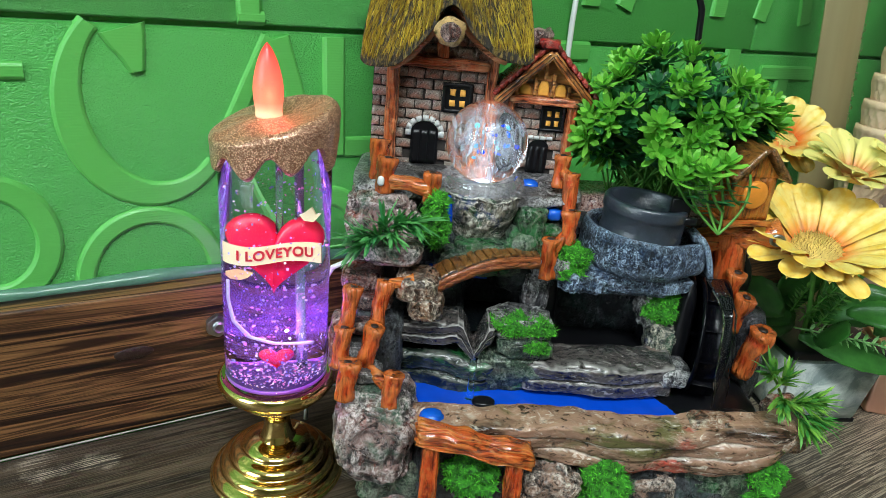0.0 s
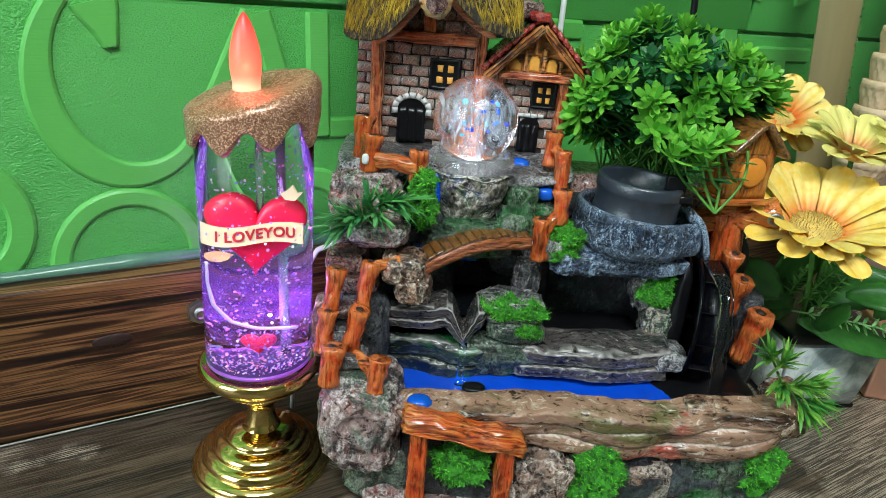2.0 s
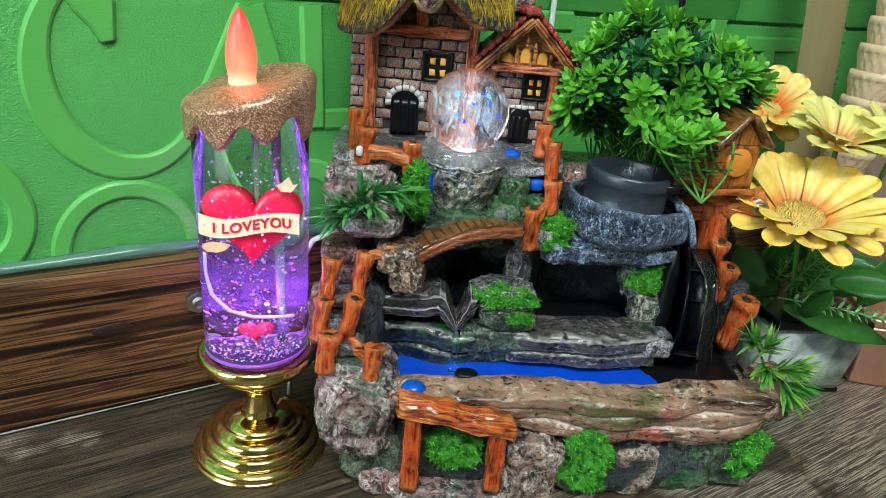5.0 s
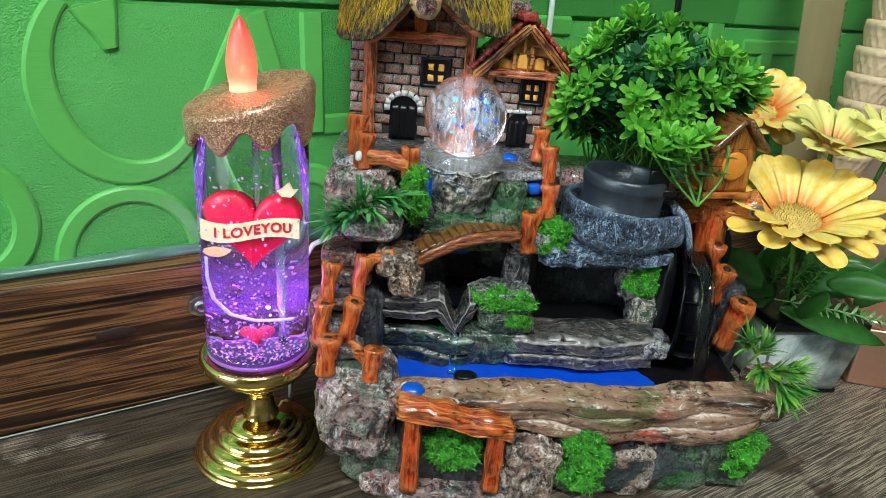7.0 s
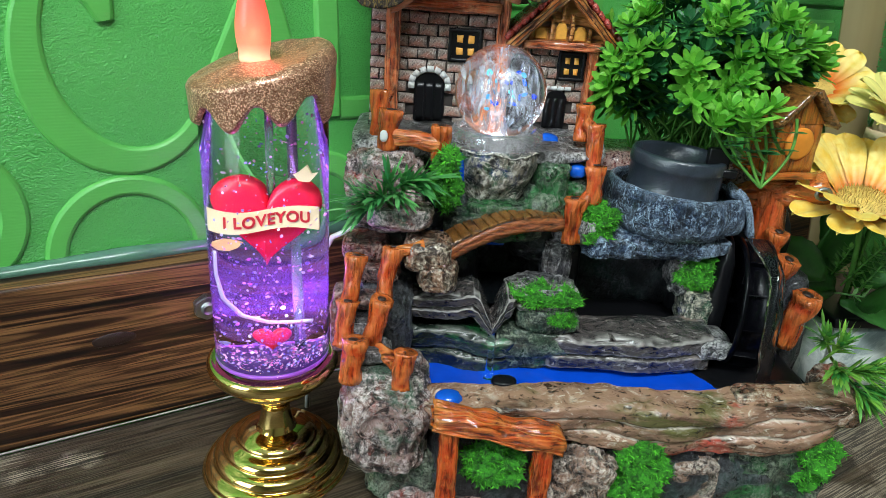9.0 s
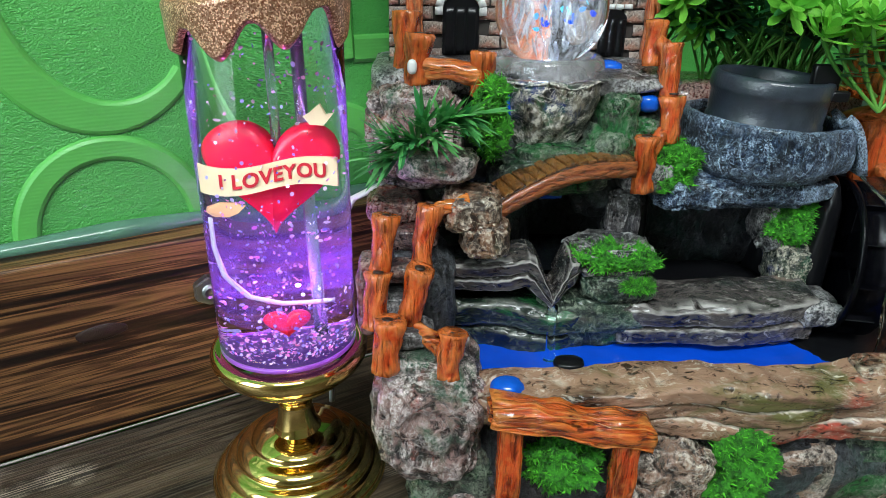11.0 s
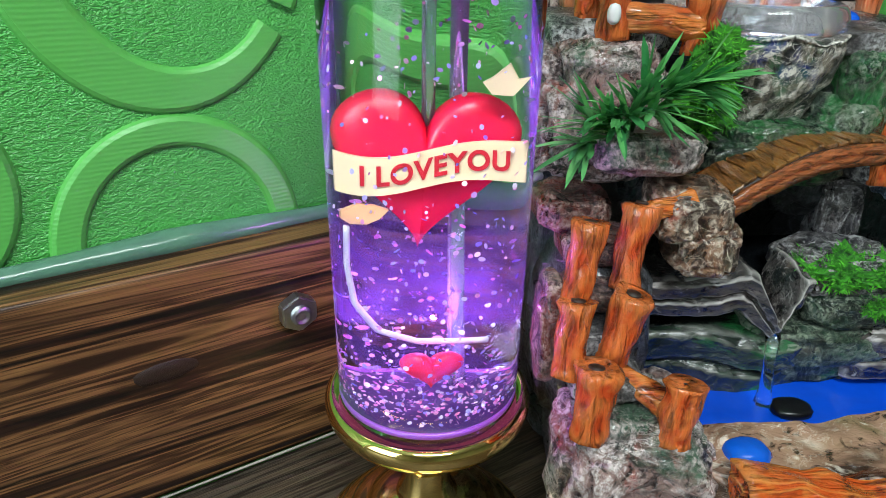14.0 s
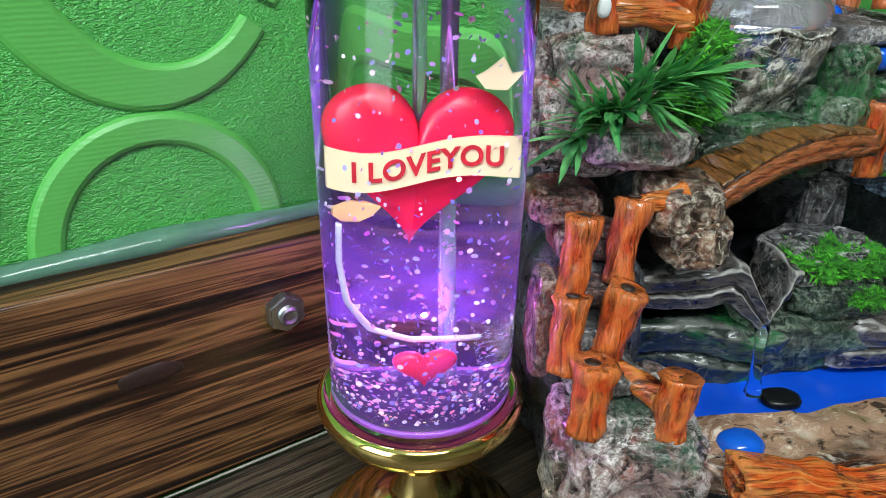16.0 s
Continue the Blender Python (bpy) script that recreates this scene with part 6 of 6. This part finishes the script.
for i in range(150):
    a, b2, rr = rg.uniform(0, math.tau), rg.uniform(-1, 1), 0.0195 * rg.random() ** 0.6
    big = i < 24
    place = Vector((rr * math.cos(a) * math.sqrt(1 - b2 * b2), rr * math.sin(a) * math.sqrt(1 - b2 * b2), rr * b2))
    if big:
        place = Vector((place.x * 0.6, place.y * 0.6, place.z * 0.35 + 0.002))
    w, h = (rg.uniform(0.001, 0.0022), rg.uniform(0.0008, 0.0018)) if big else (rg.uniform(0.0004, 0.0012), rg.uniform(0.001, 0.0048))
    m = Matrix.LocRotScale(place + Vector((0, 0, 0.0275)), Euler((rg.uniform(-0.3, 0.3), rg.uniform(-0.3, 0.3), rg.uniform(0, 6.3))), (w, 1, h))
    bm.faces.new([bm.verts.new(m @ Vector((math.cos(q * math.tau / 7) * rg.uniform(0.6, 1), 0.0002 * (q % 2), math.sin(q * math.tau / 7) * rg.uniform(0.6, 1)))) for q in range(7)])
fleck_mesh = bm
# Blue flecks drawn in for the coloured light that glints in the ball.
blue_mesh = bmesh.new()
for i in range(26):
    place = Vector((rg.gauss(0, 0.006), rg.gauss(0, 0.006), 0.0285 + rg.gauss(0, 0.0038)))
    m = Matrix.LocRotScale(place, Euler((rg.uniform(-0.4, 0.4), rg.uniform(-0.4, 0.4), rg.uniform(0, 6.3))), (rg.uniform(0.0008, 0.0024), 1, rg.uniform(0.0008, 0.0022)))
    blue_mesh.faces.new([blue_mesh.verts.new(m @ Vector((math.cos(q * math.tau / 6) * rg.uniform(0.6, 1), 0, math.sin(q * math.tau / 6) * rg.uniform(0.6, 1)))) for q in range(6)])
kb = Mat("glint_blue", (0.02, 0.2, 0.95), 0.25)
kb.colour(kb.ramp(kb.island(), (0.0, (0.01, 0.06, 0.95)), (0.5, (0.03, 0.3, 0.95)), (1.0, (0.15, 0.75, 0.9))))
tagged(part("blue_fleck", blue_mesh, kb.m, ball, "blue flecks standing in for glints of light", False), kind="stuff")
k = Mat("crack_film", (0.75, 0.75, 0.85), 0.25, 0.4)
k.colour(k.ramp(k.island(), (0.0, (0.4, 0.45, 0.6)), (1.0, (0.85, 0.86, 0.92))))
fade = k.add("ShaderNodeBsdfTransparent")
half = k.add("ShaderNodeMixShader", Fac=0.45)
k.t.links.new(k.p.outputs[0], half.inputs[1])
k.t.links.new(fade.outputs[0], half.inputs[2])
k.t.links.new(half.outputs[0], k.t.nodes["Material Output"].inputs[0])
kf = Mat("crackle_veil", (0.72, 0.76, 0.86), 0.15)
fade = kf.add("ShaderNodeBsdfTransparent")
half = kf.add("ShaderNodeMixShader")
kf.put(half, "Fac", kf.ramp(kf.noise(230, 6, 0.7, kf.coords((1, 1, 0.35)), 1.0), (0.45, 0.02), (0.66, 0.4)))
kf.t.links.new(fade.outputs[0], half.inputs[1])
kf.t.links.new(kf.p.outputs[0], half.inputs[2])
kf.t.links.new(half.outputs[0], kf.t.nodes["Material Output"].inputs[0])
vm = bmesh.new()
bmesh.ops.create_uvsphere(vm, u_segments=48, v_segments=24, radius=0.017, matrix=Matrix.Translation((0, 0, 0.0275)))
part("crackle", vm, kf.m, ball, "milky crackle inside the ball").visible_shadow = False
tagged(part("inner_cracks", fleck_mesh, k.m, ball, "silvery flecks inside the glass", False), kind="stuff")

# ---- plants and other things behind and beside the fountain ----
def rosette(bm, c, up, size, rg, leaves=9):
    up = Vector(up).normalized()
    s = up.orthogonal().normalized()
    t = up.cross(s)
    for ring, (cnt, tilt, ln) in enumerate(((leaves // 2, 1.5, 0.62), (leaves // 2 + 1, 0.8, 0.85), (leaves // 2 + 2, 0.25, 1.0))):
        for i in range(cnt):
            a = math.tau * i / cnt + ring * 0.5 + rg.uniform(-0.2, 0.2)
            d = (s * math.cos(a) + t * math.sin(a) + up * tilt).normalized()
            n = d.cross(up).normalized()
            L, W = size * ln * rg.uniform(0.85, 1.1), size * 0.165
            p = Vector(c) + up * (0.15 * size * (2 - ring))
            lift = up.cross(n).normalized()
            rows = []
            for q, wv, h in ((0.0, 0.3, 0.0), (0.35, 0.75, -0.03), (0.7, 1.0, 0.02), (0.92, 0.7, 0.12)):
                m0 = p + d * L * q + up * h * L
                rows.append([bm.verts.new(m0 - n * W * wv + up * 0.06 * L * wv), bm.verts.new(m0), bm.verts.new(m0 + n * W * wv + up * 0.06 * L * wv)])
            tip = bm.verts.new(p + d * L * 1.05 + up * 0.16 * L)
            grid(bm, rows)
            bm.faces.new((rows[-1][0], rows[-1][1], tip))
            bm.faces.new((rows[-1][1], rows[-1][2], tip))


bush = thing("potted_bush", FM @ pose(0.098, 0.118, 0.0), "bushy green plastic plant in a dark planter", "plant")
part("planter", rough_box(-0.05, 0.05, -0.018, 0.022, 0.0, 0.17, 0.0006, 80, 8, 0.002, 4), M_REDROCK, bush, "dark reddish planter")
rg = random.Random(33)
deep, stems = bmesh.new(), bmesh.new()
CLUSTERS = []
for i in range(7):
    cb = bmesh.new()
    rosette(cb, (0, 0, 0), (0, 0, 1), 1.0, rg)
    CLUSTERS.append(mesh_of("rosette", cb, M_BUSH))
count = 0
while count < 104:
    d = Vector((rg.gauss(0, 1), rg.gauss(0, 1) - 0.35, rg.gauss(0, 1))).normalized()
    rr = rg.uniform(0.72, 1.0)
    p = Vector((0.0 + d.x * 0.07 * rr, -0.016 + d.y * 0.042 * rr, 0.222 + d.z * 0.046 * rr))
    if (p.z < (0.205 if p.x > -0.035 else 0.196) and p.x < 0.01) or (p.x > 0.025 and p.z < 0.206 and p.y < 0) or (p.z < 0.185):
        continue
    size = rg.uniform(0.0095, 0.013)
    up = (d + Vector((0, -0.25, 0.7))).normalized()
    # Inner rosettes take the deeper green, which includes the crown's inner shade.
    if rr > 0.8 or rg.random() < 0.3:
        part("rosette", rg.choice(CLUSTERS), None, bush, "", True, Matrix.Translation(p) @ up.to_track_quat("Z", "Y").to_matrix().to_4x4() @ pose(0, 0, 0, 0, 0, rg.uniform(0, 360)) @ Matrix.Scale(size, 4))
    else:
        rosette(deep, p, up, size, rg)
    root = Vector((rg.uniform(-0.03, 0.03), rg.uniform(-0.006, 0.006), 0.168))
    mid = root.lerp(p, 0.55) + Vector((0, 0, 0.012))
    pts = [(root * (1 - t) ** 2 + mid * 2 * t * (1 - t) + p * t * t) for t in [q / 6 for q in range(7)]]
    tube(pts, 0.0007, 5, stems, False)
    for q in (3, 4, 5, 6):
        for _ in range(3):
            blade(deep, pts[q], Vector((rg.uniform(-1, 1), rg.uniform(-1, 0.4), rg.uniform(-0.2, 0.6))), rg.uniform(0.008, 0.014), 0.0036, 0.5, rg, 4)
    count += 1
# Sprigs that hang over the cup.
for x, y, z, L in ((-0.012, -0.074, 0.199, 1), (0.004, -0.079, 0.205, 1), (0.014, -0.075, 0.209, 1), (0.006, -0.072, 0.196, 1), (-0.004, -0.07, 0.206, 1)):
    p = Vector((x, y, z))
    up = Vector((rg.uniform(-0.3, 0.3), -0.5, 1)).normalized()
    part("rosette", rg.choice(CLUSTERS), None, bush, "", True, Matrix.Translation(p) @ up.to_track_quat("Z", "Y").to_matrix().to_4x4() @ Matrix.Scale(0.0115, 4))
    pts = [p + Vector((0.0022 * i * (1 if x > -0.01 else 1.6), 0.0006 * i, -0.0052 * i + 0.0003 * i * i)) for i in range(8)]
    tube(pts, 0.0009, 6, stems, False)
    for q in (2, 4):
        blade(deep, pts[q], Vector((rg.uniform(-1, 1), -0.6, 0.3)), 0.01, 0.003, 0.5, rg, 4)
        blade(deep, pts[q], Vector((rg.uniform(-1, 1), -0.6, 0.3)), 0.01, 0.003, 0.5, rg, 4)
for x, z, bulge in ((-0.004, 0.198, -0.004), (0.006, 0.204, -0.003), (0.014, 0.202, 0.002), (0.03, 0.206, 0.006)):
    base_, end_ = Vector((0.02, -0.074, 0.169)), Vector((x, -0.073, z))
    tube([base_.lerp(end_, q / 9) + Vector((bulge * math.sin(q / 9 * math.pi), 0, 0)) for q in range(10)], 0.0008, 6, stems, False)
    for q in (0.55, 0.8):
        for s in (-1, 1):
            blade(deep, base_.lerp(end_, q), Vector((s, -0.4, 0.3)), 0.009, 0.003, 0.5, rg, 4)
tagged(part("inner_leaves", deep, M_BUSH_SHADED, bush, "deep green inner leaves with crown shade in the colour"), kind="stuff")
tagged(part("stalk", stems, M_STEM, bush, "thin green stems"), kind="stuff")

# The flower pot: marbled square pot, black rim, leaves, sprigs and daisies.
pot = thing("flower_pot", FM @ pose(0.258, 0.142, 0, 0, 0, 6), "grey marbled square pot with yellow artificial daisies", "plant")
bm = bmesh.new()
rows = []
for z, h in ((0.0, 0.032), (0.004, 0.0335), (0.058, 0.0395)):
    rows.append([bm.verts.new((x * h, y * h, z)) for x, y in ((-1, -1), (1, -1), (1, 1), (-1, 1))])
for a, b in zip(rows, rows[1:]):
    for i in range(4):
        bm.faces.new((a[i], a[(i + 1) % 4], b[(i + 1) % 4], b[i]))
bm.faces.new(rows[0][::-1])
bm.faces.new(rows[-1])
bmesh.ops.bevel(bm, geom=[e for e in bm.edges], offset=0.0025, segments=3, affect="EDGES")
part("pot_body", bm, M_POT, pot)
part("pot_rim", box(-0.0395, 0.0395, -0.0395, 0.0395, 0.058, 0.066, 0.002), M_BLACK, pot, "black plastic rim")
part("pot_base", box(-0.034, 0.034, -0.0335, 0.034, -0.0, 0.004, 0.001), M_BLACK, pot)


def petal_mesh(L, W, seed, mat):
    rg = random.Random(seed)
    bm = bmesh.new()
    rows = []
    curl = rg.uniform(-0.06, 0.1)
    for i in range(16):
        t = math.sin(i / 15 * math.pi / 2)
        w = W * (0.3 + 1.3 * t - 0.35 * t * t) * math.sqrt(max(0.0, 1 - t ** 6)) * 0.75 + 1e-5
        z = L * (0.16 * math.sin(t * 2.2) - curl * t * t)
        rows.append([bm.verts.new((L * t, s * w, z + 0.18 * W * abs(s) - 0.06 * W * math.cos(s * 6))) for s in (-1, -0.66, -0.33, 0, 0.33, 0.66, 1)])
    grid(bm, rows)
    bmesh.ops.recalc_face_normals(bm, faces=bm.faces[:])
    return mesh_of("petal", bm, mat)


PETALS = [petal_mesh(0.0395, 0.0118, s, M_PETAL) for s in range(5)]
PETALS_P = [petal_mesh(0.029, 0.0115, s + 20, M_PETALP) for s in range(5)]
PETALS_S = [petal_mesh(0.026, 0.011, s + 40, M_PETAL) for s in range(4)]


def daisy(c, face, petals, count, disc, label, layers=2, seed=0):
    rg = random.Random(seed)
    face = Vector(face).normalized()
    m = Matrix.Translation(c) @ face.to_track_quat("Z", "Y").to_matrix().to_4x4()
    bm = bmesh.new()
    bmesh.ops.create_uvsphere(bm, u_segments=24, v_segments=12, radius=1, matrix=Matrix.Diagonal((disc, disc, disc * 0.35, 1)))
    for i in range(420):
        a, rr = i * 2.39996, disc * math.sqrt(i / 420)
        p = Vector((rr * math.cos(a), rr * math.sin(a), disc * 0.35 * math.sqrt(max(0, 1 - (rr / disc) ** 2))))
        d = Vector((p.x * 0.4 + rg.uniform(-1, 1) * disc * 0.3, p.y * 0.4 + rg.uniform(-1, 1) * disc * 0.3, disc * 0.8)).normalized()
        s = d.orthogonal().normalized() * disc * 0.035
        bm.faces.new([bm.verts.new(x) for x in (p - s, p + s, p + d * disc * 0.13)])
    head = part("flower", bm, M_SEED, pot, label, True, pot.matrix_world.inverted() @ FM @ m)
    for lay in range(layers):
        for i in range(count):
            a = 360 * (i + 0.5 * lay) / count + rg.uniform(-5, 5)
            part("petal", rg.choice(petals), None, head, "", True, pose(0, 0, 0.0 - 0.002 * lay, 0, 0, a) @ pose(disc * 0.7, 0, 0, 0, rg.uniform(-34, -20) + 13 * lay, 0))
    root = pot.matrix_world.inverted() @ FM @ Vector(c)
    foot_ = Vector((root.x * 0.25, root.y * 0.2, 0.06))
    mid = Vector((root.x * 0.6, root.y * 0.7, (root.z + 0.06) / 2))
    pts = [foot_ * (1 - t) ** 2 + mid * 2 * t * (1 - t) + (root - Vector((0, 0, 0.002))) * t * t for t in [q / 7 for q in range(8)]]
    part("stem", tube(pts, 0.0016, 8), M_STEM, pot)


daisy((0.197, 0.074, 0.1535), (-0.12, -0.3, 0.95), PETALS, 14, 0.0185, "large yellow daisy with a brown centre", 2, 1)
daisy((0.226, 0.105, 0.198), (0.05, -0.28, 0.95), PETALS_P, 8, 0.011, "pale yellow daisy", 2, 2)
daisy((0.268, 0.108, 0.197), (0.2, -0.25, 0.95), PETALS_P, 8, 0.011, "pale yellow daisy", 2, 4)
daisy((0.2, 0.152, 0.208), (-0.1, -0.6, 0.7), PETALS_S, 8, 0.009, "small yellow flower", 2, 3)


def broad_leaf(c, way, L, W, droop, seed):
    rg = random.Random(seed)
    bm = bmesh.new()
    p, d = Vector(c), Vector(way).normalized()
    side = d.cross(Vector((0, -0.8, 0.6))).normalized()
    rows = []
    for i in range(13):
        t = i / 12
        w = 0.74 * W * math.sin(math.pi * min(1, t * 0.94 + 0.05)) ** 0.9 * (1 + 0.07 * (i % 2))
        nrm = side.cross(d)
        rows.append([bm.verts.new(p + side * w * s + nrm * (abs(s) * w * 0.25)) for s in (-1, -0.5, 0, 0.5, 1)])
        p = p + d * L / 12
        d = (d + Vector((0, 0, -droop / 12))).normalized()
    grid(bm, rows)
    ob = part("leaf", bm, M_LEAF, pot, "dark green broad leaf", True, pot.matrix_world.inverted() @ FM)
    ob.modifiers.new("thick", "SOLIDIFY").thickness = 0.0004


for i, (c, way, L, W, dr) in enumerate((((0.222, 0.11, 0.085), (-0.95, -0.25, 0.42), 0.07, 0.026, 0.3), ((0.218, 0.12, 0.085), (-0.2, -0.3, 0.95), 0.06, 0.026, 0.5), ((0.222, 0.1, 0.078), (0.95, -0.2, -0.16), 0.078, 0.0135, 0.1), ((0.2, 0.09, 0.1), (-0.85, -0.1, 0.55), 0.056, 0.017, 0.35), ((0.275, 0.097, 0.085), (0.35, -0.1, 0.9), 0.058, 0.017, 0.3),
                                        ((0.215, 0.1, 0.09), (-0.9, -0.1, 0.35), 0.06, 0.014, 0.5), ((0.232, 0.098, 0.08), (-0.1, -0.6, 0.55), 0.05, 0.017, 0.6), ((0.25, 0.1, 0.1), (0.5, -0.5, 0.3), 0.05, 0.013, 0.5), ((0.245, 0.13, 0.08), (0.5, -0.4, 0.6), 0.07, 0.02, 0.8), ((0.265, 0.14, 0.08), (0.8, -0.2, 0.5), 0.06, 0.022, 0.6), ((0.23, 0.13, 0.09), (-0.3, -0.1, 1), 0.075, 0.018, 0.4), ((0.26, 0.14, 0.09), (0.2, 0.1, 1), 0.07, 0.022, 0.5))):
    broad_leaf(c, way, L, W, dr, i)


def sprig(c, way, L, n, seed, mat, size=0.008):
    rg = random.Random(seed)
    bm = bmesh.new()
    d = Vector(way).normalized()
    pts = [Vector(c) + d * L * q / 10 + Vector((0, 0, -0.004 * (q / 10) ** 2)) for q in range(11)]
    tube(pts, 0.0007, 6, bm)
    for i in range(n):
        p = Vector(c) + d * L * (0.15 + 0.85 * i / n) + Vector((0, 0, -0.004 * (0.15 + 0.85 * i / n) ** 2))
        for a in range(5):
            ang = math.tau * a / 5 + i * 0.6
            s = d.orthogonal().normalized()
            t = d.cross(s)
            blade(bm, p, s * math.cos(ang) + t * math.sin(ang) + d * 0.5, size * rg.uniform(0.8, 1.1), size * 0.24, 0.1, rg, 3)
    return bm


mi = pot.matrix_world.inverted() @ FM
part("sprig", sprig((0.216, 0.1, 0.085), (1, -0.28, 0.02), 0.075, 11, 1, M_SPRIG), M_SPRIG, pot, "grey-green sprig", True, mi)
part("sprig", sprig((0.222, 0.105, 0.088), (0.25, -0.3, 0.9), 0.045, 8, 2, M_SPRIG), M_STEM, pot, "", True, mi)
part("sprig", sprig((0.21, 0.11, 0.075), (0.15, -0.2, 0.9), 0.05, 10, 3, M_SPRIG), M_STEM, pot, "", True, mi)
part("sprig", sprig((0.235, 0.11, 0.075), (0.35, -0.1, 0.9), 0.055, 10, 5, M_SPRIG), M_STEM, pot, "", True, mi)
part("sprig", sprig((0.225, 0.13, 0.19), (0.1, -0.1, 1), 0.035, 5, 4, M_SPRIG, 0.006), M_BUSH, pot, "", True, mi)
bm = bmesh.new()
rgy = random.Random(3)
rosette(bm, (0.292, 0.078, 0.085), (0, -0.8, 0.4), 0.011, rgy, 6)
part("blossom", bm, M_PETALP, pot, "tiny pale yellow blossom", True, mi)

# Copper box at the table's far side.
cbox = thing("copper_box", FM @ pose(0.352, 0.145, 0, 0, 0, -12), "shiny rose copper box on the table", "box")
part("body", box(-0.035, 0.035, -0.025, 0.025, 0.0, 0.052, 0.003, 3), M_COPPER, cbox)
part("lid", box(-0.0365, 0.0365, -0.0265, 0.0265, 0.0522, 0.06, 0.003, 3), M_COPPER, cbox)

# Gold card strip and the stack of wafer cones in front of the wall.
card = thing("gold_card", FM @ pose(0.325, 0.302, 0.0, 0, -8.0, 0), "tall gold card strip with glittering edge", "card")
part("sheet", box(-0.001, 0.036, -0.0012, 0.0012, 0.0, 0.46, 0.0004), M_CARD, card)
bm = bmesh.new()
rgs = random.Random(9)
for i in range(160):
    z = rgs.uniform(0.12, 0.33)
    p = Vector((0.0365 + rgs.gauss(0, 0.0006), -0.0018, z))
    s = rgs.uniform(0.0003, 0.0008)
    bm.faces.new([bm.verts.new(p + Vector((math.cos(q * 1.2566) * s, rgs.uniform(-0.2, 0.2) * s, math.sin(q * 1.2566) * s))) for q in range(5)])
tagged(part("glitter_edge", bm, M_SILVER, card, "silver glitter dots", False), kind="stuff")


def cone_unit(z):
    prof = [(0.0135, 0), (0.0145, 0.001), (0.0215, 0.027), (0.0225, 0.0275), (0.0225, 0.0335), (0.0205, 0.034), (0.0195, 0.027), (0.012, 0.002)]
    fine_prof = [prof[0]] + [(0.0147 + 0.0068 * q / 16, 0.0015 + 0.0255 * q / 16) for q in range(17)] + prof[3:]
    bm = lathe(fine_prof, 108, True)
    for w in bm.verts:
        r = math.hypot(w.co.x, w.co.y)
        if w.co.z < 0.0272 and r > 0.0142 + 0.0068 * w.co.z / 0.027:
            a = math.atan2(w.co.y, w.co.x) * 18 / math.tau
            t = w.co.z * 62
            if min(abs((a + t) % 1 - 0.5), abs((a - t) % 1 - 0.5)) > 0.36 or max(abs((a + t) % 1 - 0.5), abs((a - t) % 1 - 0.5)) > 0.4:
                w.co.x *= 1.055
                w.co.y *= 1.055
    return bm


stack = thing("cone_stack", FM @ pose(0.341, 0.272, 0.06, 0, 3, 0), "stack of beige wafer ice cream cones", "food")
me = mesh_of("cone", cone_unit(0), M_WAFER)
for i in range(11):
    part("cone", me, None, stack, "", True, pose(0.0004 * (i % 3), 0, 0.0225 * i + 0.0, 0, 0, 17 * i))
part("holder", lathe([(0, -0.06), (0.018, -0.06), (0.018, -0.055), (0.007, -0.05), (0.007, -0.002), (0.0125, 0.0), (0, 0.0005)], 32), M_CARD, stack, "gold stand under the cones")

# Curtain-brown panel at the side behind the cones.
drape = thing("side_panel", FM @ pose(0.47, 0.33, 0, 0, 0, -8), "plain pinkish brown board behind the cones", "board")
part("board", rough_box(-0.06, 0.16, 0.0, 0.012, 0.0, 0.5, 0.0006, 20, 10, 0.002, 3), plain("board_brown", (0.3, 0.2, 0.15), 0.5, 0, 0.15, 20), drape)

# Cables: a white one behind the fountain and beside the cottage, a black lamp arm above the bush.
c1 = thing("white_cable", pose(0, 0, 0), "thin white power cable", "cable")
part("wire", tube([FM @ Vector(p) for p in ((-0.125, 0.06, 0.004), (-0.123, 0.058, 0.06), (-0.118, 0.055, 0.105), (-0.108, 0.052, 0.124), (-0.095, 0.055, 0.13), (-0.08, 0.07, 0.128))], 0.0016, 8), M_WHITE, c1)
c2 = thing("white_cable", pose(0, 0, 0), "thin white cable hanging on the wall", "cable")
part("wire", tube([(0.452 - 0.003 * math.sin(i * 0.5), WALL_Y - 0.006, 0.21 + 0.02 * i) for i in range(24)], 0.0022, 8), M_WHITE, c2)
arm = thing("black_arm", pose(0, 0, 0), "black curved lamp arm behind the bush", "lamp")
part("tube", tube([FM @ Vector(p) for p in ((0.113, 0.13, 0.001), (0.113, 0.13, 0.15), (0.113, 0.13, 0.27), (0.111, 0.13, 0.29), (0.105, 0.13, 0.303), (0.095, 0.13, 0.309), (0.08, 0.13, 0.311), (0.05, 0.13, 0.312))], 0.0022, 12), M_BLACK, arm)
bead = thing("bead", FM @ pose(-0.09, 0.0462, 0.135), "small clear plastic bead", "bead")
bm = bmesh.new()
bmesh.ops.create_icosphere(bm, subdivisions=3, radius=0.0026)
part("pearl", bm, M_PEARL, bead)
hook = thing("hook", FM @ pose(0.163, 0.062, 0.163), "small silver hook on the log", "hook")
part("ring", tube([(0.004 * math.cos(a), -0.002, 0.003 * math.sin(a)) for a in [q * 0.4 for q in range(15)]], 0.0011, 8), M_STEEL, hook)
